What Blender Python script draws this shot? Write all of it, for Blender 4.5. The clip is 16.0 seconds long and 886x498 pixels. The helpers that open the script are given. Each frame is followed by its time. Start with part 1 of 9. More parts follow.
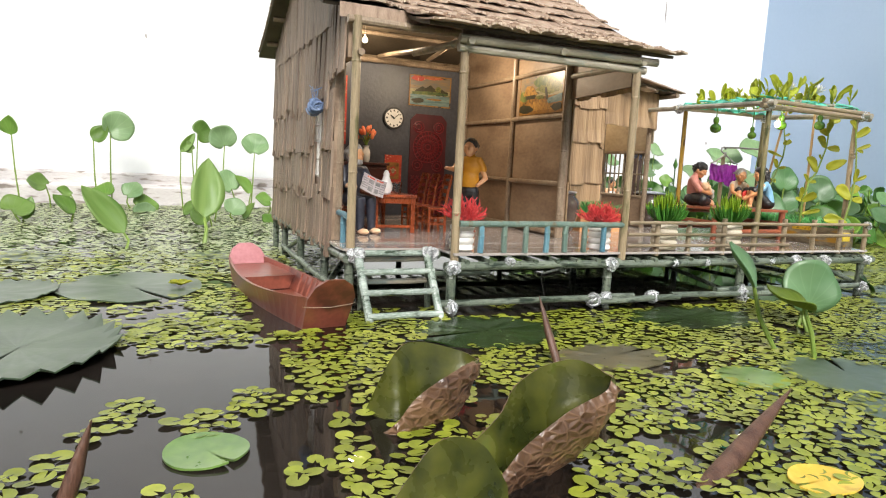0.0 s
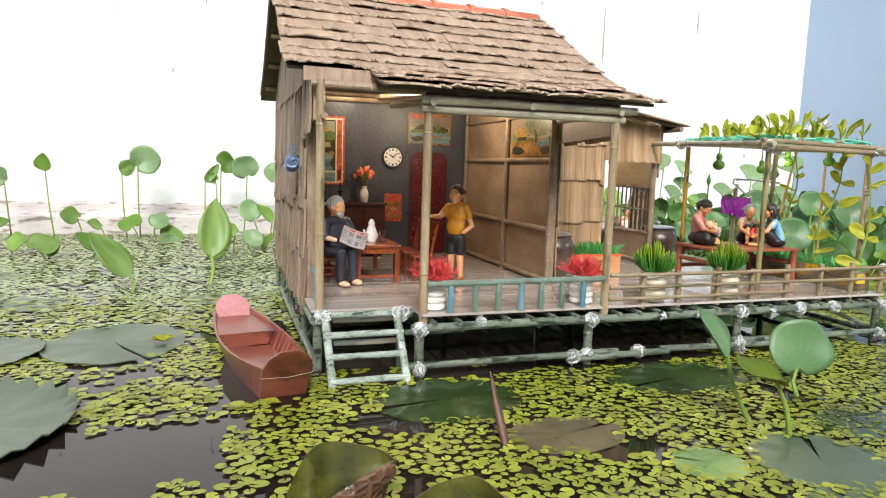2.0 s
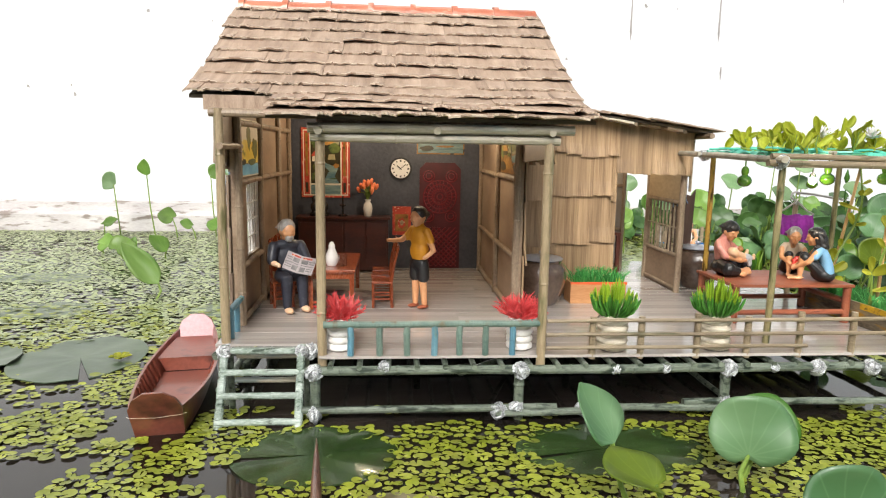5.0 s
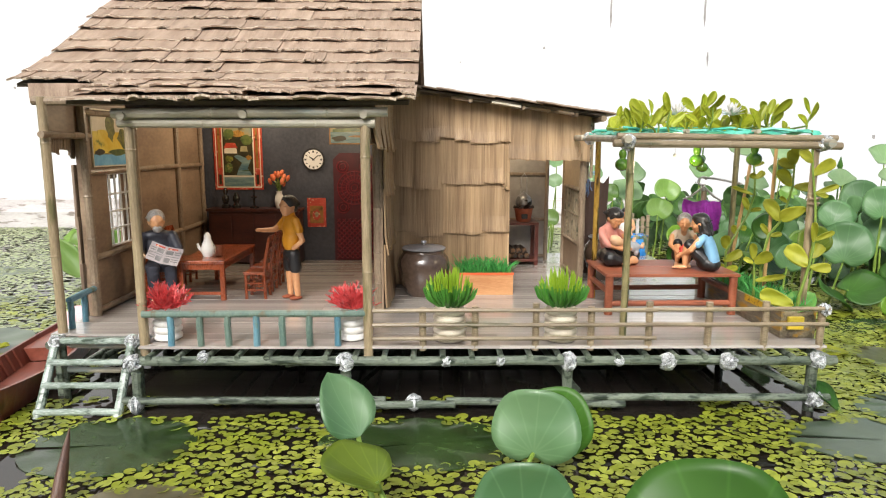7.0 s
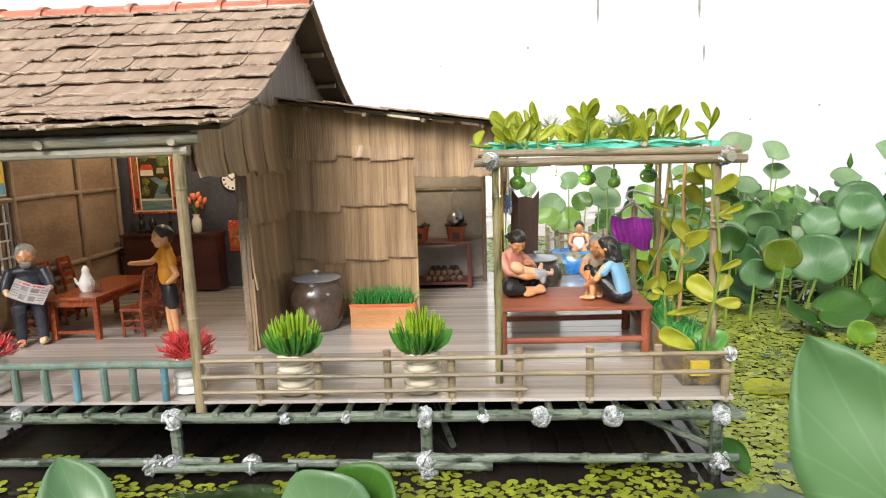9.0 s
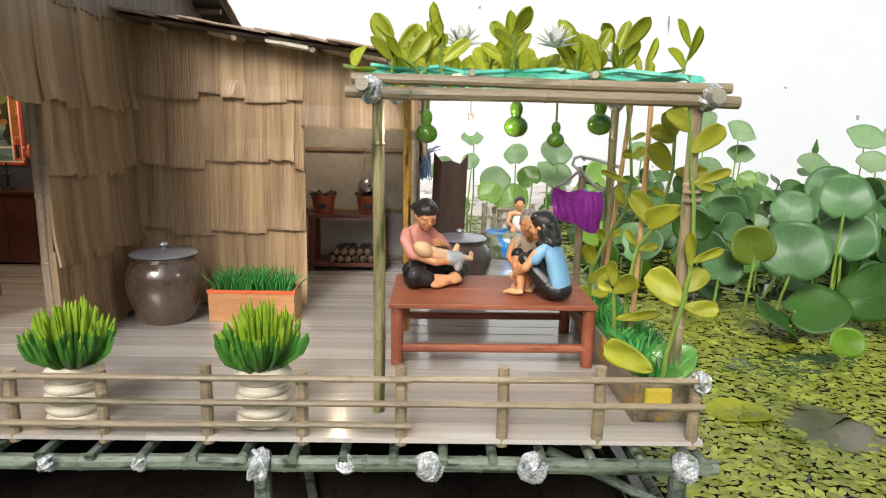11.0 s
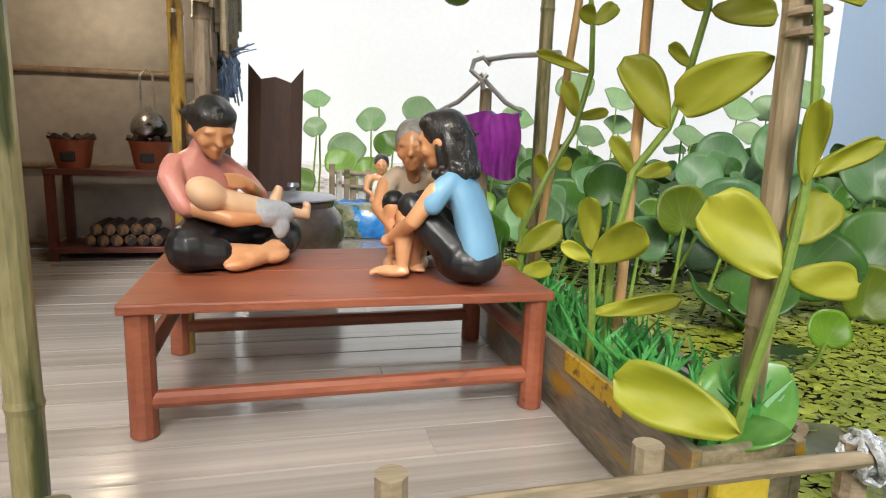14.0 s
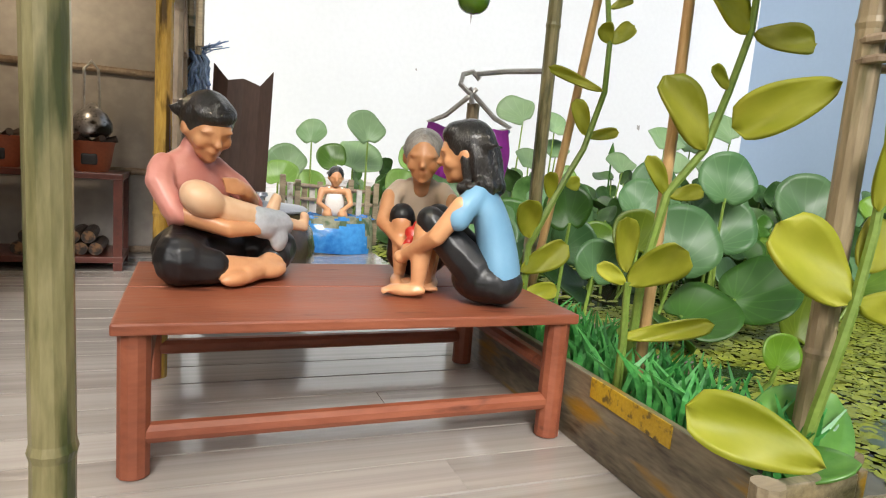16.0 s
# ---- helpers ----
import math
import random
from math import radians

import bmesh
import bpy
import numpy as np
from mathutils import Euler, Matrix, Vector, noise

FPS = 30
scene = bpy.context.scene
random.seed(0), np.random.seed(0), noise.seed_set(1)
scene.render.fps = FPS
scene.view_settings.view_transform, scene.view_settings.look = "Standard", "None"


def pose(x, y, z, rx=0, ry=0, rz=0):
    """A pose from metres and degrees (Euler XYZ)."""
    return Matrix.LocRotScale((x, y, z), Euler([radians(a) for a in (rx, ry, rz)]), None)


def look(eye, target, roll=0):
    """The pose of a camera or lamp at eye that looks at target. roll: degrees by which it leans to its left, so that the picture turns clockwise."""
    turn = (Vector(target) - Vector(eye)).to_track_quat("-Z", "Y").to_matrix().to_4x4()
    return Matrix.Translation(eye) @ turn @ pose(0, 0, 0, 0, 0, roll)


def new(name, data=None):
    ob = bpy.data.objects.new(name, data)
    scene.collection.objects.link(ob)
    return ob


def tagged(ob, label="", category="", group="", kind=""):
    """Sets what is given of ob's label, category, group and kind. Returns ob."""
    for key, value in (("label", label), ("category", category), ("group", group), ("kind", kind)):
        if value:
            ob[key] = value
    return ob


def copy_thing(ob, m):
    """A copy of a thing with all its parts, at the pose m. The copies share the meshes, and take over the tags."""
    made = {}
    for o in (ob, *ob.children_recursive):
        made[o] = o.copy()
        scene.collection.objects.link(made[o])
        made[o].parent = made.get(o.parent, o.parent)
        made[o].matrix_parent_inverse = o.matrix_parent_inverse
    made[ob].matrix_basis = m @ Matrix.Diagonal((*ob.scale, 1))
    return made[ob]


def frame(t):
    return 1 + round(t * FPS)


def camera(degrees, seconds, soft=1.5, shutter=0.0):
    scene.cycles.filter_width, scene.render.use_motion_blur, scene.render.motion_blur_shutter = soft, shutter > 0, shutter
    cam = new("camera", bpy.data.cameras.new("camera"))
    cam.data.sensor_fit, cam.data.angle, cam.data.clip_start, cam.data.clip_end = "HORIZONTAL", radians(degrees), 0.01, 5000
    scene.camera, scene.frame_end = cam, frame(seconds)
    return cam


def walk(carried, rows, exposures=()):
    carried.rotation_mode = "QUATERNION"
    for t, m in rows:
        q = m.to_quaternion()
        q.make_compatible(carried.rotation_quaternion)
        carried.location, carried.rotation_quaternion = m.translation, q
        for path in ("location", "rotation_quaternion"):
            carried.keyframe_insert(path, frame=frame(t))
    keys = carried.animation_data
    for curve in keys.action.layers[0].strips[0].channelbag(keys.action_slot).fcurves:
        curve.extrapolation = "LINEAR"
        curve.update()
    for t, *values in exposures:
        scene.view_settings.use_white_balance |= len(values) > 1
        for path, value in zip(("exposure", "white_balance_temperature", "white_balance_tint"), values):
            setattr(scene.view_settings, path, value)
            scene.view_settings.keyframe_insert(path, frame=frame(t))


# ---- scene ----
cam = camera(69.9, 16.0, soft=1.1)
METRES, EYE, TILT, LEAN, TURN = 0.75, 0.09, 0.0, 0.0, -23.5
ROWS = [
    (0.0, 0.0, 0.0, 0.0, 0.38, -7.42, -2.9),
    (0.5, 0.0124, 0.0052, 0.003, 0.56, -6.72, -2.29),
    (1.0, 0.0283, 0.0102, 0.0062, 1.33, -6.49, -1.98),
    (1.5, 0.0479, 0.0119, 0.0258, 2.81, -6.87, -2.36),
    (2.0, 0.0633, 0.0152, 0.0462, 4.71, -7.12, -1.79),
    (2.5, 0.0874, 0.0235, 0.0619, 6.82, -6.97, -1.66),
    (3.0, 0.1164, 0.0391, 0.062, 8.57, -7.53, -1.12),
    (5.5, 0.2793, 0.1231, 0.0876, 20.53, -8.9, -0.78),
    (6.0, 0.3145, 0.1373, 0.0823, 21.25, -8.14, -0.07),
    (6.5, 0.3487, 0.1613, 0.0763, 22.71, -8.6, 0.46),
    (7.0, 0.3925, 0.1813, 0.0764, 22.87, -9.1, -0.12),
    (7.5, 0.4312, 0.1996, 0.0757, 23.47, -8.98, 0.2),
    (8.0, 0.4559, 0.2237, 0.0748, 24.0, -9.08, 0.12),
    (8.5, 0.4779, 0.2571, 0.0823, 24.94, -8.64, 0.76),
    (9.0, 0.4882, 0.2957, 0.089, 26.27, -8.91, 1.67),
    (9.5, 0.5076, 0.3355, 0.0876, 26.0, -10.42, 1.14),
    (12.0, 0.4491, 0.4952, 0.0426, 17.16, -10.94, -1.96),
    (12.5, 0.4488, 0.5297, 0.0320, 13.73, -11.61, -2.19),
    (13.0, 0.4432, 0.5608, 0.0223, 13.07, -10.97, -2.22),
    (13.5, 0.4344, 0.5784, 0.0197, 12.54, -11.28, -1.88),
    (14.0, 0.4172, 0.5981, 0.0129, 9.51, -10.47, -1.90),
    (14.5, 0.3970, 0.6049, 0.0121, 5.28, -8.53, -2.77),
    (15.0, 0.3892, 0.6116, 0.0067, 3.33, -8.74, -3.32),
    (15.5, 0.3891, 0.6119, 0.0063, 2.70, -8.90, -4.00),
    (16.0, 0.3868, 0.6063, 0.0092, 2.45, -8.44, -4.59),
]
walk(cam, [(t, pose(0, 0, EYE, TILT, LEAN, TURN) @ pose(METRES * x, METRES * y, METRES * z, 90 + pitch, roll, yaw)) for t, x, y, z, yaw, pitch, roll in ROWS], [(0, 0.4), (7, 0.38), (9.5, 0.36), (12, 0.12), (16, 0.13)])

# ---- daylight over the walled pond ----
world = bpy.data.worlds.new("overcast")
scene.world = world
world.use_nodes = True
wn, wl = world.node_tree.nodes, world.node_tree.links
sky = wn.new("ShaderNodeTexSky")
sky.sky_type, sky.sun_disc = "NISHITA", False
sky.sun_elevation, sky.sun_rotation = radians(39), radians(193)
sky.air_density, sky.dust_density, sky.ozone_density = 1.0, 6.0, 1.0
pale = wn.new("ShaderNodeHueSaturation")
pale.inputs["Saturation"].default_value = 0.12
wl.new(sky.outputs[0], pale.inputs["Color"])
wl.new(pale.outputs[0], wn["Background"].inputs["Color"])
wn["Background"].inputs["Strength"].default_value = 0.118
sun = new("sun", bpy.data.lights.new("sun", "SUN"))
sun.data.energy, sun.data.angle, sun.data.color = 2.45, radians(20), (1.0, 0.96, 0.91)
sun.matrix_world = look((0, 0, 0), (0.2, 0.85, -0.7))

# ---- helpers: the plan is written in centimetres ----
S = 0.01
BASE = {}
rng = random.Random(7)


def thing(name, at, label, category, group="", kind=""):
    ob = new(name)
    ob.location = Vector(at) * S
    ob.empty_display_size = 0.005
    BASE[ob.name] = Vector(at)
    return tagged(ob, label, category, group, kind)


def part(name, bm, mats, parent=None, label="", smooth=False, at=(0, 0, 0)):
    base = BASE[parent.name] if parent else Vector(at)
    for v in bm.verts:
        v.co = (v.co - base) * S
    bmesh.ops.recalc_face_normals(bm, faces=bm.faces)
    me = bpy.data.meshes.new(name)
    bm.to_mesh(me)
    bm.free()
    for m in (mats if isinstance(mats, (list, tuple)) else [mats]):
        me.materials.append(m)
    if smooth:
        me.polygons.foreach_set("use_smooth", [True] * len(me.polygons))
        me.set_sharp_from_angle(angle=radians(50))
    ob = new(name, me)
    if parent:
        ob.parent = parent
    else:
        ob.location = base * S
    BASE[ob.name] = base
    return ob


def solo(name, bm, mats, at, label, category, group="", kind="", smooth=False):
    return tagged(part(name, bm, mats, None, "", smooth, at), label, category, group, kind)


def piece(name, mesh, parent, m):
    """One more object on a shared mesh; m is in the parent's frame, in centimetres."""
    ob = new(name, mesh)
    ob.parent = parent
    m = m.copy()
    m.translation = (m.translation - BASE[parent.name]) * S
    ob.matrix_basis = m
    BASE[ob.name] = BASE[parent.name]
    return ob


def frame_of(p, x, y, z, sx=1, sy=1, sz=1):
    m = Matrix((Vector(x).normalized() * sx, Vector(y).normalized() * sy, Vector(z).normalized() * sz)).transposed().to_4x4()
    m.translation = Vector(p)
    return m


def box(bm, a, b, mi=0, bev=0.0):
    (x0, y0, z0), (x1, y1, z1) = a, b
    v = [bm.verts.new(c) for c in ((x0, y0, z0), (x1, y0, z0), (x1, y1, z0), (x0, y1, z0), (x0, y0, z1), (x1, y0, z1), (x1, y1, z1), (x0, y1, z1))]
    fs = [bm.faces.new([v[i] for i in q]) for q in ((3, 2, 1, 0), (4, 5, 6, 7), (0, 1, 5, 4), (1, 2, 6, 5), (2, 3, 7, 6), (3, 0, 4, 7))]
    for f in fs:
        f.material_index = mi
    if bev:
        es = list({e for f in fs for e in f.edges})
        bmesh.ops.bevel(bm, geom=es, offset=bev, segments=2, affect="EDGES", profile=0.6)
    return v


def tube(bm, pts, rad, seg=10, mi=0, flat=1.0):
    """A round bar along pts; rad is one radius or one for each point."""
    pts = [Vector(p) for p in pts]
    rads = rad if isinstance(rad, (list, tuple)) else [rad] * len(pts)
    rings, side = [], None
    for i, p in enumerate(pts):
        d = (pts[min(i + 1, len(pts) - 1)] - pts[max(i - 1, 0)]).normalized()
        if side is None:
            side = d.orthogonal().normalized()
        side = (side - d * side.dot(d)).normalized()
        up = d.cross(side)
        rings.append([bm.verts.new(p + (side * math.cos(2 * math.pi * k / seg) + up * flat * math.sin(2 * math.pi * k / seg)) * rads[i]) for k in range(seg)])
    for a, b in zip(rings, rings[1:]):
        for k in range(seg):
            bm.faces.new((a[k], a[(k + 1) % seg], b[(k + 1) % seg], b[k])).material_index = mi
    bm.faces.new(rings[0][::-1]).material_index = mi
    bm.faces.new(rings[-1]).material_index = mi


def bamboo(bm, p, q, r, step=2.6, seg=10, mi=0, wob=0.03):
    """A cane with swollen nodes and a little bend."""
    p, q = Vector(p), Vector(q)
    n = max(1, int((q - p).length / step))
    pts, rads = [p], [r]
    for i in range(1, n + 1):
        c = p.lerp(q, (i - rng.uniform(0.25, 0.55)) / n)
        d = (q - p).normalized() * 0.09
        o = Vector((rng.uniform(-wob, wob), rng.uniform(-wob, wob), rng.uniform(-wob, wob)))
        pts += [c + o - d, c + o, c + o + d]
        rads += [r * 0.98, r * 1.09, r * 0.99]
    pts.append(q)
    rads.append(r * 0.97)
    tube(bm, pts, rads, seg, mi)


def lathe(bm, c, prof, seg=28, mi=0, sx=1.0, sy=1.0):
    rings = [[bm.verts.new((c[0] + r * sx * math.cos(2 * math.pi * k / seg), c[1] + r * sy * math.sin(2 * math.pi * k / seg), c[2] + z)) for k in range(seg)] for r, z in prof]
    for a, b in zip(rings, rings[1:]):
        for k in range(seg):
            bm.faces.new((a[k], a[(k + 1) % seg], b[(k + 1) % seg], b[k])).material_index = mi
    bm.faces.new(rings[0][::-1]).material_index = mi
    bm.faces.new(rings[-1]).material_index = mi


def blob(bm, c, r, turn=(0, 0, 0), seg=14, mi=0):
    """An ellipsoid with half-axes r, turned by degrees."""
    m = pose(c[0], c[1], c[2], *turn) @ Matrix.Diagonal((*r, 1)) if len(r) == 3 else None
    made = bmesh.ops.create_uvsphere(bm, u_segments=seg, v_segments=max(6, seg * 2 // 3), radius=1, matrix=m)
    for f in {f for v in made["verts"] for f in v.link_faces}:
        f.material_index = mi


def prism(bm, outline, axis, lo, hi, mi=0):
    """An outline of (u, v) pairs pushed along an axis: x takes (y, z), y takes (x, z), z takes (x, y)."""
    def at(u, v, w):
        return {"x": (w, u, v), "y": (u, w, v), "z": (u, v, w)}[axis]
    a = [bm.verts.new(at(u, v, lo)) for u, v in outline]
    b = [bm.verts.new(at(u, v, hi)) for u, v in outline]
    n = len(outline)
    for i in range(n):
        bm.faces.new((a[i], a[(i + 1) % n], b[(i + 1) % n], b[i])).material_index = mi
    for ring in (a[::-1], b):
        f = bm.faces.new(ring)
        f.material_index = mi


B = bmesh.new

# ---- materials ----


def mat(name, c1, c2, rough=0.6, scale=1.0, stretch=(1, 1, 1), bump=0.3, fine=9.0, depth=0.02, metal=0.0, coat=0.0, rnd=0.0, thin=0.0, spots=None, spot_at=0.62, spot_scale=1.0, island=False, spec=0.5, sss=0.0, veins=0, cells=0.0):
    """Two colours mixed by a broad noise, with fine grain in colour, gloss and relief; spots: a third colour in patches."""
    m = bpy.data.materials.new(name)
    m.use_nodes = True
    n, l = m.node_tree.nodes, m.node_tree.links
    b = n["Principled BSDF"]
    co, mp = n.new("ShaderNodeTexCoord"), n.new("ShaderNodeMapping")
    mp.inputs["Scale"].default_value = [100 * scale * s for s in stretch]
    l.new(co.outputs["Object"], mp.inputs["Vector"])
    if rnd or island:
        src = n.new("ShaderNodeNewGeometry").outputs["Random Per Island"] if island else n.new("ShaderNodeObjectInfo").outputs["Random"]
        sh = n.new("ShaderNodeVectorMath")
        sh.operation = "MULTIPLY_ADD"
        cb = n.new("ShaderNodeCombineXYZ")
        for i in range(3):
            l.new(src, cb.inputs[i])
        l.new(cb.outputs[0], sh.inputs[0])
        sh.inputs[1].default_value = (37, 53, 71)
        l.new(mp.outputs[0], sh.inputs[2])
        vec = sh.outputs[0]
    else:
        vec = mp.outputs[0]
    big, small = n.new("ShaderNodeTexNoise"), n.new("ShaderNodeTexNoise")
    big.inputs["Scale"].default_value, big.inputs["Detail"].default_value = 0.7, 4
    small.inputs["Scale"].default_value, small.inputs["Detail"].default_value = fine, 3
    l.new(vec, big.inputs["Vector"])
    l.new(vec, small.inputs["Vector"])
    add = n.new("ShaderNodeMath")
    add.operation = "MULTIPLY_ADD"
    l.new(small.outputs["Fac"], add.inputs[0])
    add.inputs[1].default_value = 0.55
    l.new(big.outputs["Fac"], add.inputs[2])
    ramp = n.new("ShaderNodeValToRGB")
    ramp.color_ramp.elements[0].position, ramp.color_ramp.elements[1].position = 0.55, 1.0
    ramp.color_ramp.elements[0].color, ramp.color_ramp.elements[1].color = (*c1, 1), (*c2, 1)
    l.new(add.outputs[0], ramp.inputs[0])
    col = ramp.outputs[0]
    if spots:
        sp, sr, mx = n.new("ShaderNodeTexNoise"), n.new("ShaderNodeValToRGB"), n.new("ShaderNodeMixRGB")
        sp.inputs["Scale"].default_value, sp.inputs["Detail"].default_value = spot_scale, 6
        l.new(vec, sp.inputs["Vector"])
        sr.color_ramp.elements[0].position, sr.color_ramp.elements[1].position = spot_at, spot_at + 0.1
        l.new(sp.outputs["Fac"], sr.inputs[0])
        l.new(sr.outputs[0], mx.inputs[0])
        l.new(col, mx.inputs[1])
        mx.inputs[2].default_value = (*spots, 1)
        col = mx.outputs[0]
    if cells:
        vo, vr1, vr2, vx = n.new("ShaderNodeTexVoronoi"), n.new("ShaderNodeMapRange"), n.new("ShaderNodeMapRange"), n.new("ShaderNodeMixRGB")
        vo.feature = "DISTANCE_TO_EDGE"
        vo.inputs["Scale"].default_value = cells
        l.new(vec, vo.inputs["Vector"])
        vr1.inputs["From Max"].default_value = 0.1
        vr1.inputs["To Min"].default_value, vr1.inputs["To Max"].default_value = 0.3, 0.0
        vr2.inputs["From Max"].default_value = 0.32
        vr2.interpolation_type = "SMOOTHSTEP"
        l.new(vo.outputs["Distance"], vr1.inputs["Value"])
        l.new(vo.outputs["Distance"], vr2.inputs["Value"])
        l.new(vr1.outputs[0], vx.inputs[0])
        l.new(col, vx.inputs[1])
        vx.inputs[2].default_value = (*[min(1, c * 1.5 + 0.03) for c in c2], 1)
        col = vx.outputs[0]
        cell_bump = n.new("ShaderNodeBump")
        cell_bump.invert = True
        cell_bump.inputs["Strength"].default_value, cell_bump.inputs["Distance"].default_value = 0.7, 0.07 * S
        l.new(vr2.outputs[0], cell_bump.inputs["Height"])
    if veins:
        sx, at, ml, sn, ab, ln, wd, vr_, vm = (n.new(k) for k in ("ShaderNodeSeparateXYZ", "ShaderNodeMath", "ShaderNodeMath", "ShaderNodeMath", "ShaderNodeMath", "ShaderNodeVectorMath", "ShaderNodeMath", "ShaderNodeMapRange", "ShaderNodeMixRGB"))
        at.operation, ml.operation, sn.operation, ab.operation, ln.operation, wd.operation = "ARCTAN2", "MULTIPLY", "SINE", "ABSOLUTE", "LENGTH", "MULTIPLY"
        l.new(co.outputs["Object"], sx.inputs[0])
        l.new(sx.outputs[0], at.inputs[0])
        l.new(sx.outputs[1], at.inputs[1])
        l.new(at.outputs[0], ml.inputs[0])
        ml.inputs[1].default_value = veins
        l.new(ml.outputs[0], sn.inputs[0])
        l.new(sn.outputs[0], ab.inputs[0])
        l.new(co.outputs["Object"], ln.inputs[0])
        l.new(ab.outputs[0], wd.inputs[0])
        l.new(ln.outputs["Value"], wd.inputs[1])
        vr_.inputs["From Max"].default_value = 0.0014
        vr_.inputs["To Min"].default_value, vr_.inputs["To Max"].default_value = 0.14, 0.0
        l.new(wd.outputs[0], vr_.inputs["Value"])
        l.new(vr_.outputs[0], vm.inputs[0])
        l.new(col, vm.inputs[1])
        vm.inputs[2].default_value = (*[min(1, c * 1.7 + 0.02) for c in c2], 1)
        col = vm.outputs[0]
    if rnd:
        hs, mr = n.new("ShaderNodeHueSaturation"), n.new("ShaderNodeMapRange")
        mr.inputs["To Min"].default_value, mr.inputs["To Max"].default_value = 1 - rnd, 1 + rnd
        l.new(src, mr.inputs["Value"])
        l.new(mr.outputs[0], hs.inputs["Value"])
        l.new(col, hs.inputs["Color"])
        col = hs.outputs[0]
    l.new(col, b.inputs["Base Color"])
    rr = n.new("ShaderNodeMapRange")
    rr.inputs["To Min"].default_value, rr.inputs["To Max"].default_value = max(0.02, rough * 0.75), min(1.0, rough * 1.25)
    l.new(small.outputs["Fac"], rr.inputs["Value"])
    l.new(rr.outputs[0], b.inputs["Roughness"])
    b.inputs["Metallic"].default_value = metal
    b.inputs["Coat Weight"].default_value = coat
    b.inputs["Coat Roughness"].default_value = 0.08
    b.inputs["Specular IOR Level"].default_value = spec
    if sss:
        b.inputs["Subsurface Weight"].default_value = sss
        b.inputs["Subsurface Radius"].default_value = (0.002, 0.001, 0.0006)
    if bump:
        bp = n.new("ShaderNodeBump")
        bp.inputs["Strength"].default_value, bp.inputs["Distance"].default_value = bump, depth * S
        l.new(small.outputs["Fac"], bp.inputs["Height"])
        if cells:
            l.new(cell_bump.outputs[0], bp.inputs["Normal"])
        l.new(bp.outputs[0], b.inputs["Normal"])
    if thin:
        tr, ms = n.new("ShaderNodeBsdfTranslucent"), n.new("ShaderNodeMixShader")
        l.new(col, tr.inputs["Color"])
        ms.inputs[0].default_value = thin
        l.new(b.outputs[0], ms.inputs[1])
        l.new(tr.outputs[0], ms.inputs[2])
        l.new(ms.outputs[0], n["Material Output"].inputs["Surface"])
    return m


def rgb(r, g, b):
    """An 8-bit picture colour as linear values."""
    return tuple(((c / 255 + 0.055) / 1.055) ** 2.4 if c > 10 else c / 3300 for c in (r, g, b))


M_wall = mat("white_wash", (0.63, 0.64, 0.65), (0.69, 0.70, 0.71), 0.85, 0.05, bump=0.2, fine=30, spots=(0.59, 0.60, 0.61), spot_at=0.66, spot_scale=0.8)
M_wall_blue = mat("pale_blue_wash", (0.38, 0.50, 0.66), (0.42, 0.54, 0.70), 0.85, 0.05, bump=0.2, fine=30)
M_plinth = mat("stained_plinth", rgb(176, 170, 168), rgb(206, 202, 200), 0.85, 0.12, (1, 1, 4), 0.4, 12, spots=rgb(136, 126, 118), spot_at=0.56, spot_scale=3)
M_grime = mat("wall_grime", rgb(120, 116, 112), rgb(165, 160, 155), 0.9, 1.0, bump=0.1)
M_post = mat("weathered_cane", rgb(124, 108, 84), rgb(166, 148, 118), 0.42, 0.6, (3, 3, 0.5), 0.3, 9, rnd=0.06, spots=rgb(100, 94, 62), spot_at=0.58)
M_post_mossy = mat("mossy_cane", rgb(104, 98, 62), rgb(154, 142, 104), 0.36, 0.6, (3, 3, 0.5), 0.35, 9, rnd=0.08, coat=0.1, spots=rgb(66, 70, 38), spot_at=0.5, spot_scale=1.3)
M_post_yellow = mat("yellow_varnished_cane", rgb(140, 106, 38), rgb(178, 144, 68), 0.2, 0.8, (3, 3, 0.5), 0.2, 9, coat=0.5, spots=rgb(66, 48, 18), spot_at=0.5, spot_scale=1.6)
M_beam = mat("blue_grey_cane", rgb(146, 138, 120), rgb(186, 178, 160), 0.4, 0.6, (0.5, 3, 3), 0.3, 9, rnd=0.06, spots=rgb(132, 142, 136), spot_at=0.58)
M_stilt = mat("wet_dark_cane", rgb(70, 80, 68), rgb(120, 128, 114), 0.3, 0.6, (0.7, 3, 2), 0.4, 9, rnd=0.14, coat=0.3, spots=rgb(36, 46, 36), spot_at=0.52, spot_scale=2)
M_tie = mat("grey_binding", rgb(120, 122, 122), rgb(215, 218, 220), 0.28, 3.0, bump=0.8, fine=4, depth=0.06, metal=0.25)
M_rail = mat("split_cane_rail", rgb(112, 98, 78), rgb(158, 142, 116), 0.42, 0.7, (0.4, 3, 3), 0.3, 9, rnd=0.12, spots=rgb(78, 76, 50), spot_at=0.58)
M_blue = mat("worn_blue_paint", rgb(72, 116, 134), rgb(106, 144, 156), 0.4, 1.0, (1.5, 1.5, 0.6), 0.3, 8, rnd=0.12, spots=rgb(96, 112, 94), spot_at=0.56)
M_sage = mat("worn_sage_paint", rgb(82, 104, 96), rgb(116, 134, 122), 0.4, 1.0, (1.5, 1.5, 0.6), 0.3, 8, rnd=0.12, spots=rgb(104, 96, 74), spot_at=0.56)
